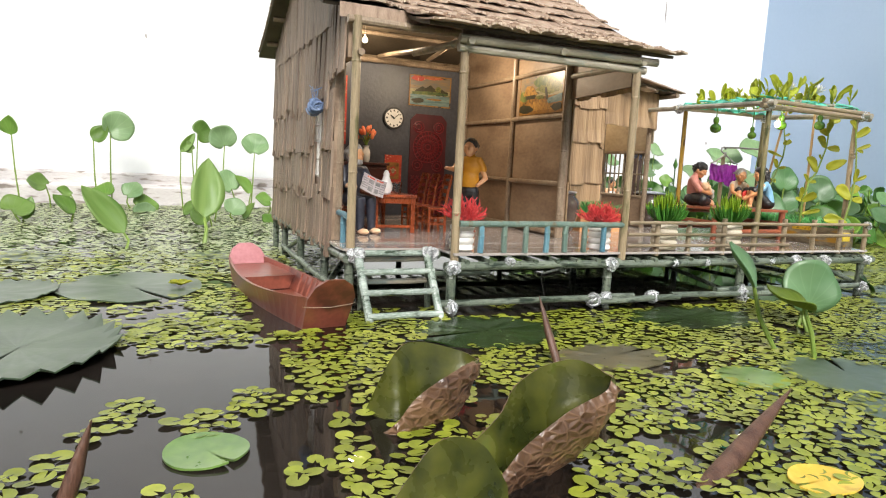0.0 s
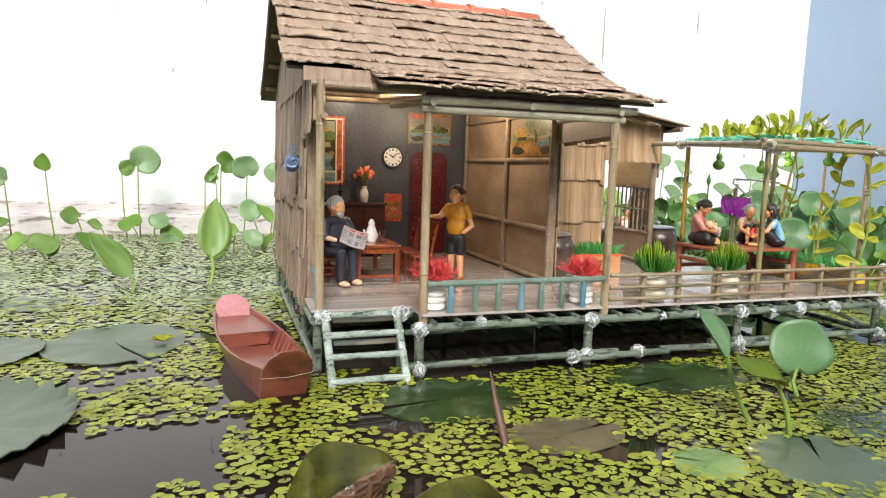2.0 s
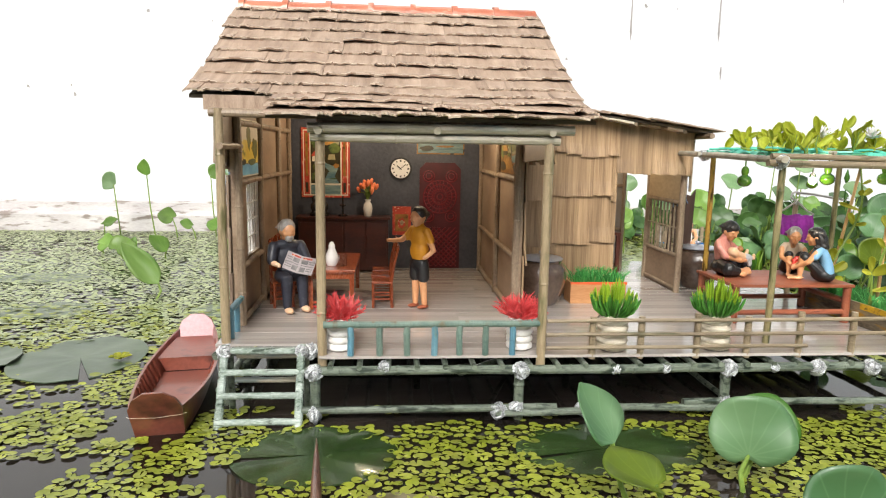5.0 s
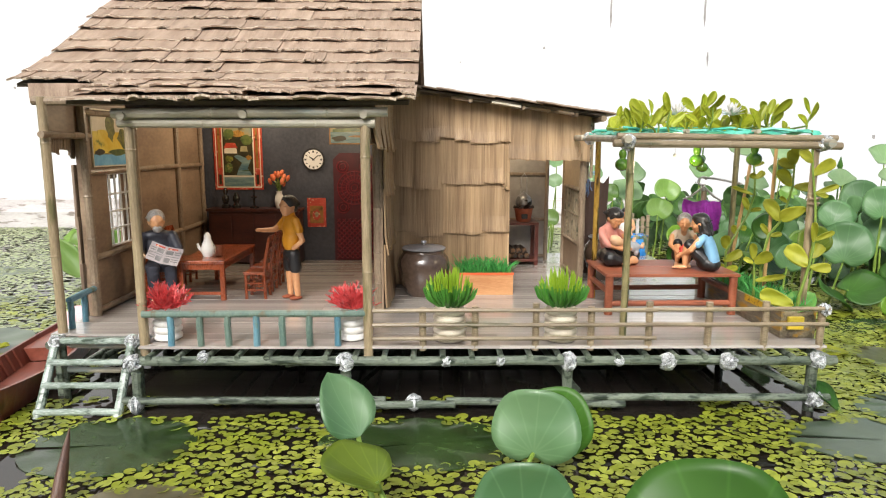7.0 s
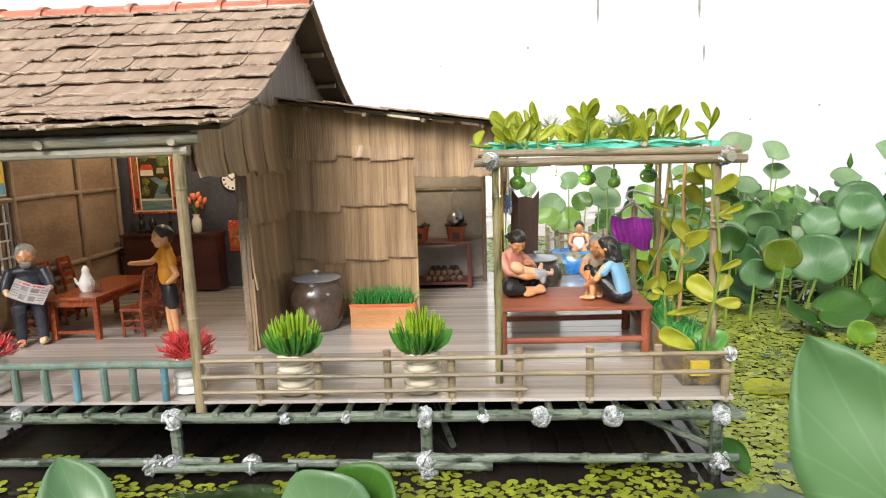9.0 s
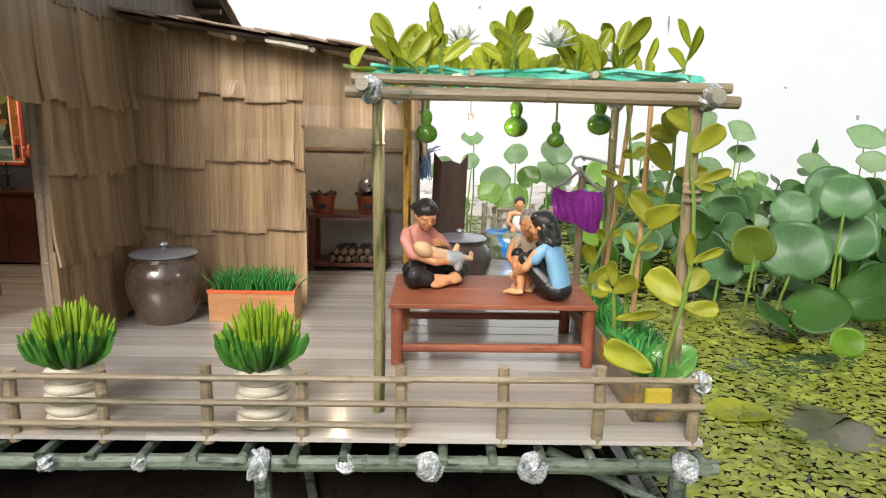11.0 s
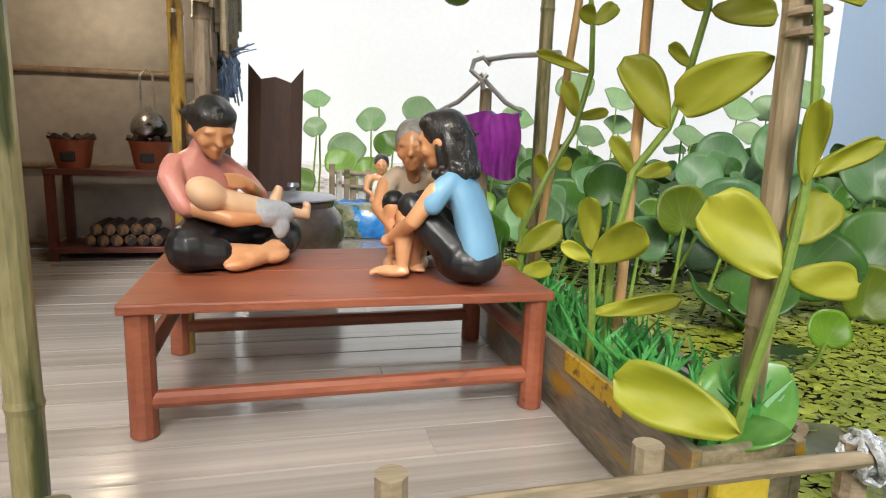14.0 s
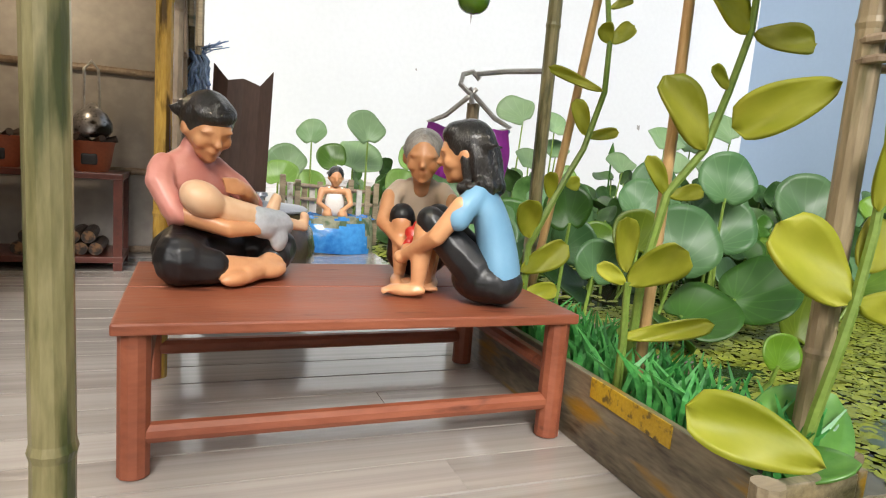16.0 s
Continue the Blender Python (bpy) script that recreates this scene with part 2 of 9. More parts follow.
M_roof = mat("palm_shingle", rgb(138, 116, 98), rgb(172, 150, 130), 0.75, 1.0, (4, 0.7, 1), 0.7, 6, depth=0.05, rnd=0.09, spots=rgb(112, 92, 78), spot_at=0.66, spot_scale=0.8)
M_fray = mat("frayed_edge", rgb(176, 156, 134), rgb(214, 198, 180), 0.8, 3, bump=0.3)
M_roof_under = mat("dark_roof_board", rgb(70, 60, 48), rgb(98, 86, 70), 0.7, 0.5, (1, 1, 1), 0.3, 9)
M_leafwall = mat("dry_leaf_shingle", rgb(124, 98, 70), rgb(176, 147, 112), 0.5, 1.0, (5, 0.3, 1), 0.9, 4, depth=0.09, rnd=0.15, coat=0.12, spots=rgb(110, 86, 60), spot_at=0.66)
M_plank = mat("grey_brown_plank", rgb(112, 92, 76), rgb(160, 140, 120), 0.6, 1.0, (6, 0.4, 1), 0.8, 6, depth=0.05, rnd=0.2, spots=rgb(84, 66, 54), spot_at=0.62)
M_clay = mat("clay_ridge_tile", rgb(164, 88, 60), rgb(196, 120, 92), 0.42, 0.6, (1, 1, 2), bump=0.4, fine=9, rnd=0.14, coat=0.15, spots=rgb(216, 166, 146), spot_at=0.58, spot_scale=1.2)
M_deck = mat("grey_deck_plank", rgb(150, 142, 136), rgb(184, 177, 170), 0.19, 0.4, (0.35, 1.6, 1), 0.5, 9, rnd=0.06, coat=0.7, depth=0.03, spots=rgb(140, 131, 122), spot_at=0.62, spot_scale=1.1)
M_dark_wall = mat("charcoal_paint", rgb(52, 54, 62), rgb(80, 82, 90), 0.4, 0.3, bump=0.8, fine=10, depth=0.04)
M_panel = mat("brown_paper_panel", rgb(118, 97, 78), rgb(156, 134, 111), 0.5, 0.35, (1, 1, 2), 0.3, 6)
M_panel_pale = mat("pale_board", rgb(140, 120, 92), rgb(176, 156, 126), 0.5, 0.35, (1, 1, 2), 0.3, 6)
M_grey_board = mat("grey_board", rgb(146, 140, 132), rgb(174, 167, 158), 0.5, 0.35, bump=0.3, fine=6)
M_frame = mat("brown_cane_frame", rgb(112, 94, 76), rgb(156, 138, 116), 0.42, 0.7, (2, 2, 0.7), 0.3, 8, rnd=0.08)
M_bench = mat("red_brown_paint", rgb(122, 64, 42), rgb(150, 86, 60), 0.48, 0.5, (0.6, 2, 2), 0.3, 8, depth=0.03, spots=rgb(86, 44, 32), spot_at=0.62, spot_scale=2)
M_teak = mat("varnished_teak", rgb(104, 44, 20), rgb(150, 72, 36), 0.28, 0.8, (2, 2, 0.8), 0.2, 9, coat=0.5, rnd=0.1)
M_cabinet = mat("dark_cabinet_wood", rgb(50, 24, 18), rgb(80, 40, 30), 0.35, 0.6, (0.5, 2, 2), 0.2, 9, coat=0.3)
M_lattice = mat("crimson_lacquer", rgb(100, 18, 26), rgb(136, 34, 40), 0.35, 1.0, bump=0.2, fine=8)
M_boat = mat("boat_red_paint", rgb(108, 56, 42), rgb(138, 76, 60), 0.34, 0.35, bump=0.25, fine=12, coat=0.25, spots=rgb(80, 40, 32), spot_at=0.6)
# Boat red lightened to pink: the sky's sheen on the stern board is painted in.
M_boat_sheen = mat("sunlit_red_board", rgb(160, 100, 104), rgb(184, 126, 130), 0.36, 0.35, bump=0.2, fine=12)
M_jar = mat("brown_glazed_jar", rgb(66, 52, 44), rgb(100, 82, 70), 0.2, 0.5, bump=0.2, fine=8, coat=0.6)
M_alu = mat("dull_aluminium", rgb(150, 152, 160), rgb(190, 192, 200), 0.32, 1.0, bump=0.1, fine=12, metal=0.6)
M_kettle = mat("sooty_metal", rgb(130, 128, 126), rgb(180, 178, 176), 0.3, 1.2, metal=0.7, spots=rgb(40, 34, 30), spot_at=0.5)
M_box = mat("orange_wood_box", rgb(172, 118, 74), rgb(202, 152, 106), 0.45, 0.6, (0.5, 2, 3), 0.25, 9)
M_boxrim = mat("orange_paint", rgb(206, 84, 44), rgb(224, 110, 64), 0.4, 1)
M_oldbox = mat("weathered_planter_wood", rgb(62, 52, 38), rgb(146, 134, 110), 0.32, 0.9, (1.5, 0.4, 2), 0.6, 6, coat=0.3, spots=rgb(160, 120, 30), spot_at=0.53, spot_scale=0.9)
M_grass = mat("plastic_grass", rgb(38, 118, 52), rgb(92, 176, 88), 0.4, 1.0, bump=0.0, rnd=0.2, island=True, thin=0.15)
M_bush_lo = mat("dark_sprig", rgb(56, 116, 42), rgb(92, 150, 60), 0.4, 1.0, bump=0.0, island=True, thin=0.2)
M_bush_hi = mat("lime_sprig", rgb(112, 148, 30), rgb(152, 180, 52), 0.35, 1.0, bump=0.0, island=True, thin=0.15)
M_coral = mat("red_plastic_coral", rgb(196, 44, 48), rgb(226, 92, 92), 0.35, 1.0, bump=0.0, island=True, thin=0.15)
M_vine = mat("succulent_leaf", rgb(138, 146, 24), rgb(176, 176, 56), 0.5, 0.8, bump=0.25, fine=3, depth=0.04, rnd=0.16, thin=0.35)
M_vine_lime = mat("lime_vine_leaf", rgb(150, 164, 30), rgb(196, 202, 72), 0.36, 0.8, bump=0.1, fine=6, rnd=0.14, thin=0.5, coat=0.05)
M_leaf_far = mat("far_pond_leaf", rgb(36, 70, 20), rgb(88, 120, 66), 0.4, 0.35, bump=0.3, fine=4, rnd=0.42, thin=0.12, depth=0.04, spec=0.4, island=True)
M_vine_hot = mat("glossy_green_leaf", rgb(56, 112, 40), rgb(104, 152, 70), 0.3, 0.8, bump=0.1, fine=6, rnd=0.1, thin=0.15, coat=0.6)
M_stem = mat("green_stem", rgb(96, 122, 44), rgb(132, 156, 72), 0.4, 1.0, bump=0.1, rnd=0.1)
M_stick = mat("peeled_stick", rgb(176, 136, 84), rgb(208, 172, 122), 0.45, 0.8, (3, 3, 0.4), 0.2, 9)
M_gourd = mat("bottle_gourd", rgb(44, 88, 18), rgb(84, 124, 34), 0.15, 0.8, bump=0.05, coat=0.7, rnd=0.1)
M_net = mat("turquoise_net", rgb(50, 160, 136), rgb(110, 200, 176), 0.4, 1.5, bump=0.2)
M_cream = mat("cream_rope", rgb(186, 174, 150), rgb(226, 218, 200), 0.6, 1.0, (1, 1, 4), 0.5, 8, spots=rgb(150, 134, 108), spot_at=0.64)
M_whitepot = mat("white_ribbed_pot", rgb(206, 202, 196), rgb(232, 230, 226), 0.35, 0.8, (1, 1, 3), 0.2, 8)
M_lily = mat("dark_lily_pad", rgb(34, 54, 22), rgb(62, 84, 42), 0.25, 0.4, bump=0.3, fine=5, rnd=0.2, coat=0.25, spots=rgb(44, 54, 28), spot_at=0.6, depth=0.05, veins=8)
M_lily_grey = mat("silvery_lily_pad", rgb(54, 70, 50), rgb(84, 98, 76), 0.36, 0.3, bump=0.3, fine=5, rnd=0.12, coat=0.12, depth=0.05, veins=8)
M_lily_yellow = mat("yellowed_leaf", rgb(206, 168, 44), rgb(230, 200, 90), 0.4, 0.6, bump=0.2, fine=5, spots=rgb(170, 120, 40), spot_at=0.62)
M_leaf = mat("pond_leaf", rgb(30, 66, 14), rgb(66, 108, 34), 0.45, 0.35, bump=0.25, fine=4, rnd=0.45, thin=0.14, depth=0.04, spec=0.4, veins=9)
M_leaf_pale = mat("waxy_pond_leaf", rgb(58, 94, 54), rgb(90, 124, 78), 0.46, 0.35, bump=0.25, fine=4, rnd=0.3, thin=0.1, coat=0.04, depth=0.04, spec=0.4, veins=9)
M_leaf_bronze = mat("bronze_leaf_back", rgb(62, 42, 30), rgb(112, 84, 60), 0.34, 0.7, (1, 1, 1.6), bump=0.5, fine=2.2, depth=0.05, rnd=0.1, coat=0.2, cells=3.0)
M_leaf_olive = mat("olive_leaf_face", rgb(36, 42, 11), rgb(92, 94, 34), 0.28, 0.8, bump=0.5, fine=1.6, depth=0.1, coat=0.2, thin=0.08, spots=rgb(70, 88, 30), spot_at=0.58, spot_scale=0.7)
M_bud = mat("brown_bud", rgb(60, 36, 27), rgb(108, 78, 62), 0.4, 0.8, (4, 4, 0.4), 0.6, 6, depth=0.06)
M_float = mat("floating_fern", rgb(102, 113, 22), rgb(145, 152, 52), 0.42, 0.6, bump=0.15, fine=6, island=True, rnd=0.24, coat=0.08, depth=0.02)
# Paler and greyer than M_float: glare on the distant leaves is painted in.
M_float_far = mat("floating_fern_far_glare", rgb(116, 128, 78), rgb(152, 162, 114), 0.36, 0.6, bump=0.15, fine=6, island=True, rnd=0.14, coat=0.15)
M_rock = mat("sheet_iron", rgb(64, 46, 38), rgb(88, 66, 56), 0.5, 0.6, (3, 3, 0.5), 0.3, 8, spots=rgb(110, 66, 44), spot_at=0.66)
M_cloth = mat("purple_cloth", rgb(104, 20, 112), rgb(160, 44, 168), 0.5, 0.7, bump=0.4, fine=5)
M_denim = mat("blue_net_cloth", rgb(70, 96, 140), rgb(150, 170, 200), 0.7, 1.5, bump=0.8, fine=5, depth=0.08)
M_wire = mat("grey_wire", rgb(150, 146, 140), rgb(190, 188, 184), 0.35, 1, metal=0.5, bump=0.1)
M_black = mat("black_lacquer", rgb(20, 18, 18), rgb(38, 34, 32), 0.25, 1, bump=0.1, coat=0.4)
M_clayred = mat("terracotta", rgb(134, 66, 40), rgb(166, 90, 58), 0.6, 1, bump=0.3)
M_log = mat("charred_log", rgb(34, 26, 22), rgb(66, 50, 40), 0.5, 1, bump=0.6, depth=0.05)
M_logend = mat("cut_wood", rgb(84, 58, 38), rgb(128, 94, 62), 0.6, 1, spots=rgb(30, 22, 18), spot_at=0.46, spot_scale=4)
M_china = mat("white_china", rgb(222, 220, 214), rgb(238, 236, 232), 0.2, 1, bump=0.0, coat=0.4)
M_flower = mat("orange_tulip", rgb(214, 92, 52), rgb(238, 140, 96), 0.4, 1, bump=0.0, island=True, rnd=0.15)
M_ink = mat("black_ink", (0.01, 0.01, 0.012), (0.02, 0.02, 0.022), 0.5, 1, bump=0.0)
M_paper = mat("white_paper", rgb(226, 224, 220), rgb(238, 236, 232), 0.6, 1, bump=0.05)
M_skin = mat("painted_skin", rgb(196, 136, 92), rgb(218, 164, 120), 0.36, 0.8, coat=0.15, bump=0.15, fine=4, depth=0.03)
M_skin_pale = mat("painted_pale_skin", rgb(214, 172, 134), rgb(226, 192, 158), 0.42, 0.8, bump=0.1, fine=5)
M_hair = mat("black_hair_paint", rgb(24, 22, 22), rgb(46, 42, 40), 0.3, 2, (1, 4, 1), 0.6, 6, coat=0.3, depth=0.06)
M_hair_grey = mat("grey_hair_paint", rgb(120, 116, 112), rgb(180, 176, 172), 0.4, 2, (1, 4, 1), 0.6, 6, depth=0.06)
M_yellow = mat("yellow_paint", rgb(186, 122, 18), rgb(208, 146, 36), 0.5, 0.8, bump=0.2, fine=4)
M_navy = mat("navy_paint", rgb(30, 32, 42), rgb(58, 60, 70), 0.4, 0.9, bump=0.2, fine=4, spots=rgb(90, 92, 100), spot_at=0.66)
M_dusty = mat("dusty_pink_paint", rgb(184, 114, 103), rgb(209, 147, 134), 0.42, 0.8, bump=0.5, fine=2.2, depth=0.1)
M_skyblue = mat("sky_blue_paint", rgb(104, 152, 186), rgb(128, 172, 202), 0.42, 0.8, bump=0.3, fine=2, depth=0.08)
M_beige = mat("beige_paint", rgb(185, 165, 143), rgb(212, 194, 174), 0.45, 0.8, bump=0.25, fine=3, spots=rgb(146, 96, 80), spot_at=0.68)
M_blackcloth = mat("black_paint", rgb(18, 18, 20), rgb(38, 37, 38), 0.42, 1, bump=0.5, fine=2.2, depth=0.08, coat=0.05)
M_greycloth = mat("grey_paint", rgb(150, 154, 160), rgb(186, 190, 196), 0.5, 1)
M_redtoy = mat("red_paint", rgb(180, 36, 30), rgb(214, 62, 50), 0.3, 1, coat=0.3)
M_bluewater = mat("painted_blue_water", rgb(24, 96, 170), rgb(70, 150, 214), 0.15, 0.8, bump=0.6, fine=4, coat=0.5, spots=rgb(180, 206, 226), spot_at=0.66, depth=0.08)


def clear(name, color, rough, ior):
    m = bpy.data.materials.new(name)
    m.use_nodes = True
    b = m.node_tree.nodes["Principled BSDF"]
    b.inputs["Base Color"].default_value = (*color, 1)
    b.inputs["Roughness"].default_value, b.inputs["IOR"].default_value = rough, ior
    b.inputs["Transmission Weight"].default_value = 1.0
    return m


M_glass = clear("clear_glass", (0.95, 0.97, 0.97), 0.02, 1.45)


def glowing(name, color, power):
    m = bpy.data.materials.new(name)
    m.use_nodes = True
    b = m.node_tree.nodes["Principled BSDF"]
    b.inputs["Emission Color"].default_value = (*color, 1)
    b.inputs["Emission Strength"].default_value = power
    return m


M_bulb = glowing("lit_bulb", (1.0, 0.86, 0.62), 45.0)

M_water = bpy.data.materials.new("still_pond_water")
M_water.use_nodes = True
_n, _l = M_water.node_tree.nodes, M_water.node_tree.links
_b = _n["Principled BSDF"]
_b.inputs["Roughness"].default_value, _b.inputs["IOR"].default_value = 0.03, 1.33
_b.inputs["Specular IOR Level"].default_value = 0.85
_co, _nz, _rp, _bp, _fz = _n.new("ShaderNodeTexCoord"), _n.new("ShaderNodeTexNoise"), _n.new("ShaderNodeValToRGB"), _n.new("ShaderNodeBump"), _n.new("ShaderNodeTexNoise")
_nz.inputs["Scale"].default_value, _nz.inputs["Detail"].default_value = 9, 4
_fz.inputs["Scale"].default_value, _fz.inputs["Detail"].default_value = 60, 2
_rp.color_ramp.elements[0].position, _rp.color_ramp.elements[1].position = 0.4, 0.75
_rp.color_ramp.elements[0].color, _rp.color_ramp.elements[1].color = (0.010, 0.008, 0.007, 1), (0.034, 0.027, 0.022, 1)
_bp.inputs["Strength"].default_value, _bp.inputs["Distance"].default_value = 0.08, 0.001
_l.new(_co.outputs["Object"], _nz.inputs["Vector"])
_l.new(_co.outputs["Object"], _fz.inputs["Vector"])
_l.new(_nz.outputs["Fac"], _rp.inputs[0])
_l.new(_rp.outputs[0], _b.inputs["Base Color"])
_l.new(_fz.outputs["Fac"], _bp.inputs["Height"])
_l.new(_bp.outputs[0], _b.inputs["Normal"])

# ---- the walled pond ----
WALL_Y, CORNER_X = 120.0, 137.0
FLOOR = 3.8
bm = B()
box(bm, (-260, WALL_Y, -20), (CORNER_X, WALL_Y + 12, 190))
solo("wall_north", bm, M_wall, (-50, WALL_Y, 0), "whitewashed courtyard wall with faint stains", "wall", kind="structure")
bm = B()
box(bm, (CORNER_X, -260, -20), (CORNER_X + 12, WALL_Y + 12, 190))
solo("wall_east", bm, M_wall_blue, (CORNER_X, 0, 0), "pale blue washed courtyard wall", "wall", kind="structure")
bm = B()
box(bm, (-272, -260, -20), (-260, WALL_Y + 12, 120))
solo("wall_west", bm, M_wall, (-260, 0, 0), "plain white courtyard wall", "wall", kind="structure")
bm = B()
box(bm, (-272, -272, -20), (CORNER_X + 12, -260, 120))
solo("wall_south", bm, M_wall, (0, -260, 0), "plain white courtyard wall", "wall", kind="structure")
bm = B()
prism(bm, [(WALL_Y, -6), (WALL_Y - 2.2, -6), (WALL_Y - 2.2, 2.9), (WALL_Y - 1.9, 3.3), (WALL_Y - 0.7, 3.5), (WALL_Y - 0.6, 5.0), (WALL_Y, 5.3)], "x", -260, CORNER_X)
solo("plinth", bm, M_plinth, (0, WALL_Y, 0), "stained pale cement ledge along the pond wall", "ledge", kind="structure")
bm = B()
box(bm, (-260, -260, -8), (CORNER_X, WALL_Y, 0))
solo("water", bm, M_water, (0, 0, 0), "dark still pond water mirroring the walls", "water", kind="structure")
# specks and a drip stain on the white wall
spot_r = random.Random(3)
for i in range(46):
    x, z = spot_r.uniform(-120, 140), spot_r.uniform(6, 60) ** 1.0
    r = spot_r.uniform(0.12, 0.38)
    bm = B()
    prism(bm, [(x + r * spot_r.uniform(0.5, 1.2) * math.cos(a), z + r * spot_r.uniform(0.5, 1.8) * math.sin(a)) for a in [k * math.pi / 4 for k in range(8)]], "y", WALL_Y - 0.02, WALL_Y + 0.5)
    solo("wall_stain", bm, M_grime, (x, WALL_Y, z), "small grey damp speck on white wall", "stain", "specks on the wall", "structure")
for x, z0, z1 in ((81, 36, 47), (82, 29, 32), (105, 44, 49), (2, 39, 42), (64, 36, 44)):
    bm = B()
    prism(bm, [(x - 0.12, z1), (x - 0.22, z0 + 2), (x, z0), (x + 0.2, z0 + 1.5), (x + 0.1, z1)], "y", WALL_Y - 0.02, WALL_Y + 0.5)
    solo("drip_stain", bm, M_grime, (x, WALL_Y, z0), "thin grey drip stain on white wall", "stain", "specks on the wall", "structure")

# ---- shared thin pieces ----


def shingle_mesh(name, material, seed, ragged=0.08, thick=0.07, curl=0.12, fray=None, cols=9):
    """A slab 1 cm wide and 1 cm long from (-0.5, 0) up to (0.5, 1), its lower edge torn, lifted and frayed."""
    r = random.Random(seed)
    bm = B()
    rows = (0.0, 0.025, 0.3, 1.0)
    lift = [curl * r.uniform(0.4, 1.4) for _ in range(3)]
    slant = r.uniform(-1, 1) * ragged * 1.2
    torn = [r.uniform(-ragged, ragged) + slant * (i / (cols - 1) - 0.5) for i in range(cols)]
    grid = []
    for j, y in enumerate(rows):
        line = []
        for i in range(cols):
            u = i / (cols - 1)
            dy = torn[i] if j < 2 else 0
            bend = lift[0] + (lift[1] - lift[0]) * u + lift[2] * math.sin(math.pi * u) * 0.4
            z = bend if j < 2 else bend * 0.3 if j == 2 else 0
            line.append((u - 0.5 + (r.uniform(-0.015, 0.015) if 0 < i < cols - 1 else 0), y + dy, z))
        grid.append(line)
    top = [[bm.verts.new((x, y, z + thick)) for x, y, z in line] for line in grid]
    bot = [[bm.verts.new((x, y, z)) for x, y, z in line] for line in grid]
    m = len(rows) - 1
    for j in range(m):
        for i in range(cols - 1):
            f = bm.faces.new((top[j][i], top[j][i + 1], top[j + 1][i + 1], top[j + 1][i]))
            f.material_index = 1 if j == 0 and fray and r.random() < 0.5 else 0
            bm.faces.new((bot[j][i + 1], bot[j][i], bot[j + 1][i], bot[j + 1][i + 1]))
    for i in range(cols - 1):
        f = bm.faces.new((bot[0][i], bot[0][i + 1], top[0][i + 1], top[0][i]))
        f.material_index = 1 if fray and r.random() < 0.6 else 0
        bm.faces.new((bot[m][i + 1], bot[m][i], top[m][i], top[m][i + 1]))
    for j in range(m):
        bm.faces.new((bot[j + 1][0], bot[j][0], top[j][0], top[j + 1][0]))
        bm.faces.new((bot[j][-1], bot[j + 1][-1], top[j + 1][-1], top[j][-1]))
    for v in bm.verts:
        v.co *= S
    me = bpy.data.meshes.new(name)
    bm.to_mesh(me)
    bm.free()
    me.materials.append(material)
    if fray:
        me.materials.append(fray)
    return me


ROOF_PIECES = [shingle_mesh("roof_shingle", M_roof, 20 + i, 0.04, 0.1, 0.17, M_fray) for i in range(10)]
LEAF_PIECES = [shingle_mesh("leaf_shingle", M_leafwall, 40 + i, 0.016, 0.12, 0.22, None, 7) for i in range(8)]
PLANK_PIECES = [shingle_mesh("wall_plank", M_plank, 60 + i, 0.03, 0.12, 0.06, None, 4) for i in range(10)]

# ---- the deck ----
DECK_X0, DECK_X1, DECK_Y0, DECK_Y1 = 9.6, 54.4, 34.8, 66.0
deck = thing("deck", (32, 50, 0), "grey plank deck on bamboo stilts above the pond", "deck", kind="structure")
bm = B()
for x in np.arange(16.6, 54, 1.62):
    tube(bm, [(x, 34.3, 3.28), (x, 66, 3.28)], 0.17, 8)
part("joist", bm, M_stilt, deck)
for y in (41.5, 50, 58, 65.5):
    bm = B()
    bamboo(bm, (9.8, y, 2.85), (54.4, y, 2.85), 0.26)
    part("crossbeam", bm, M_stilt, deck)
bm = B()
bamboo(bm, (15.2, 34.55, 3.02), (54.8, 34.55, 3.02), 0.27, 3.2)
part("front_beam", bm, M_stilt, deck, "wet grey-green bamboo beam")
bm = B()
bamboo(bm, (9.9, 37.2, 3.35), (15.9, 37.2, 3.35), 0.27)
part("step_beam", bm, M_stilt, deck)
bm = B()
bamboo(bm, (9.75, 36.8, 3.2), (9.75, 66, 3.2), 0.27)
part("side_beam", bm, M_stilt, deck)
bm = B()
bamboo(bm, (54.3, 34.3, 3.1), (54.3, 66, 3.1), 0.27)
part("side_beam", bm, M_stilt, deck)
for a, b in (((15.0, 34.5, 0.75), (29.6, 34.5, 0.75)), ((26.0, 34.2, 0.55), (33.5, 34.2, 0.62)), ((33.0, 34.5, 0.7), (43.0, 34.3, 0.55)), ((37.2, 34.5, 0.95), (54.6, 34.5, 0.85)),
             ((15.4, 36.8, 2.2), (19.4, 36.8, 2.2)), ((9.7, 37.3, 0.9), (9.7, 60, 0.9)), ((53.6, 34.6, 0.8), (53.6, 62, 0.8)),
             ((24.0, 35.2, 2.6), (29.5, 46, 0.2)), ((38.0, 47, 2.7), (41, 37, 0.3)), ((49.5, 36.2, 2.7), (54.0, 35.2, 0.9)), ((9.8, 42, 0.6), (14, 50, 2.6)), ((9.9, 60, 0.5), (9.9, 52, 2.6))):
    bm = B()
    bamboo(bm, a, b, 0.22 if a[2] < 1.2 else 0.18)
    part("brace", bm, M_stilt, deck)
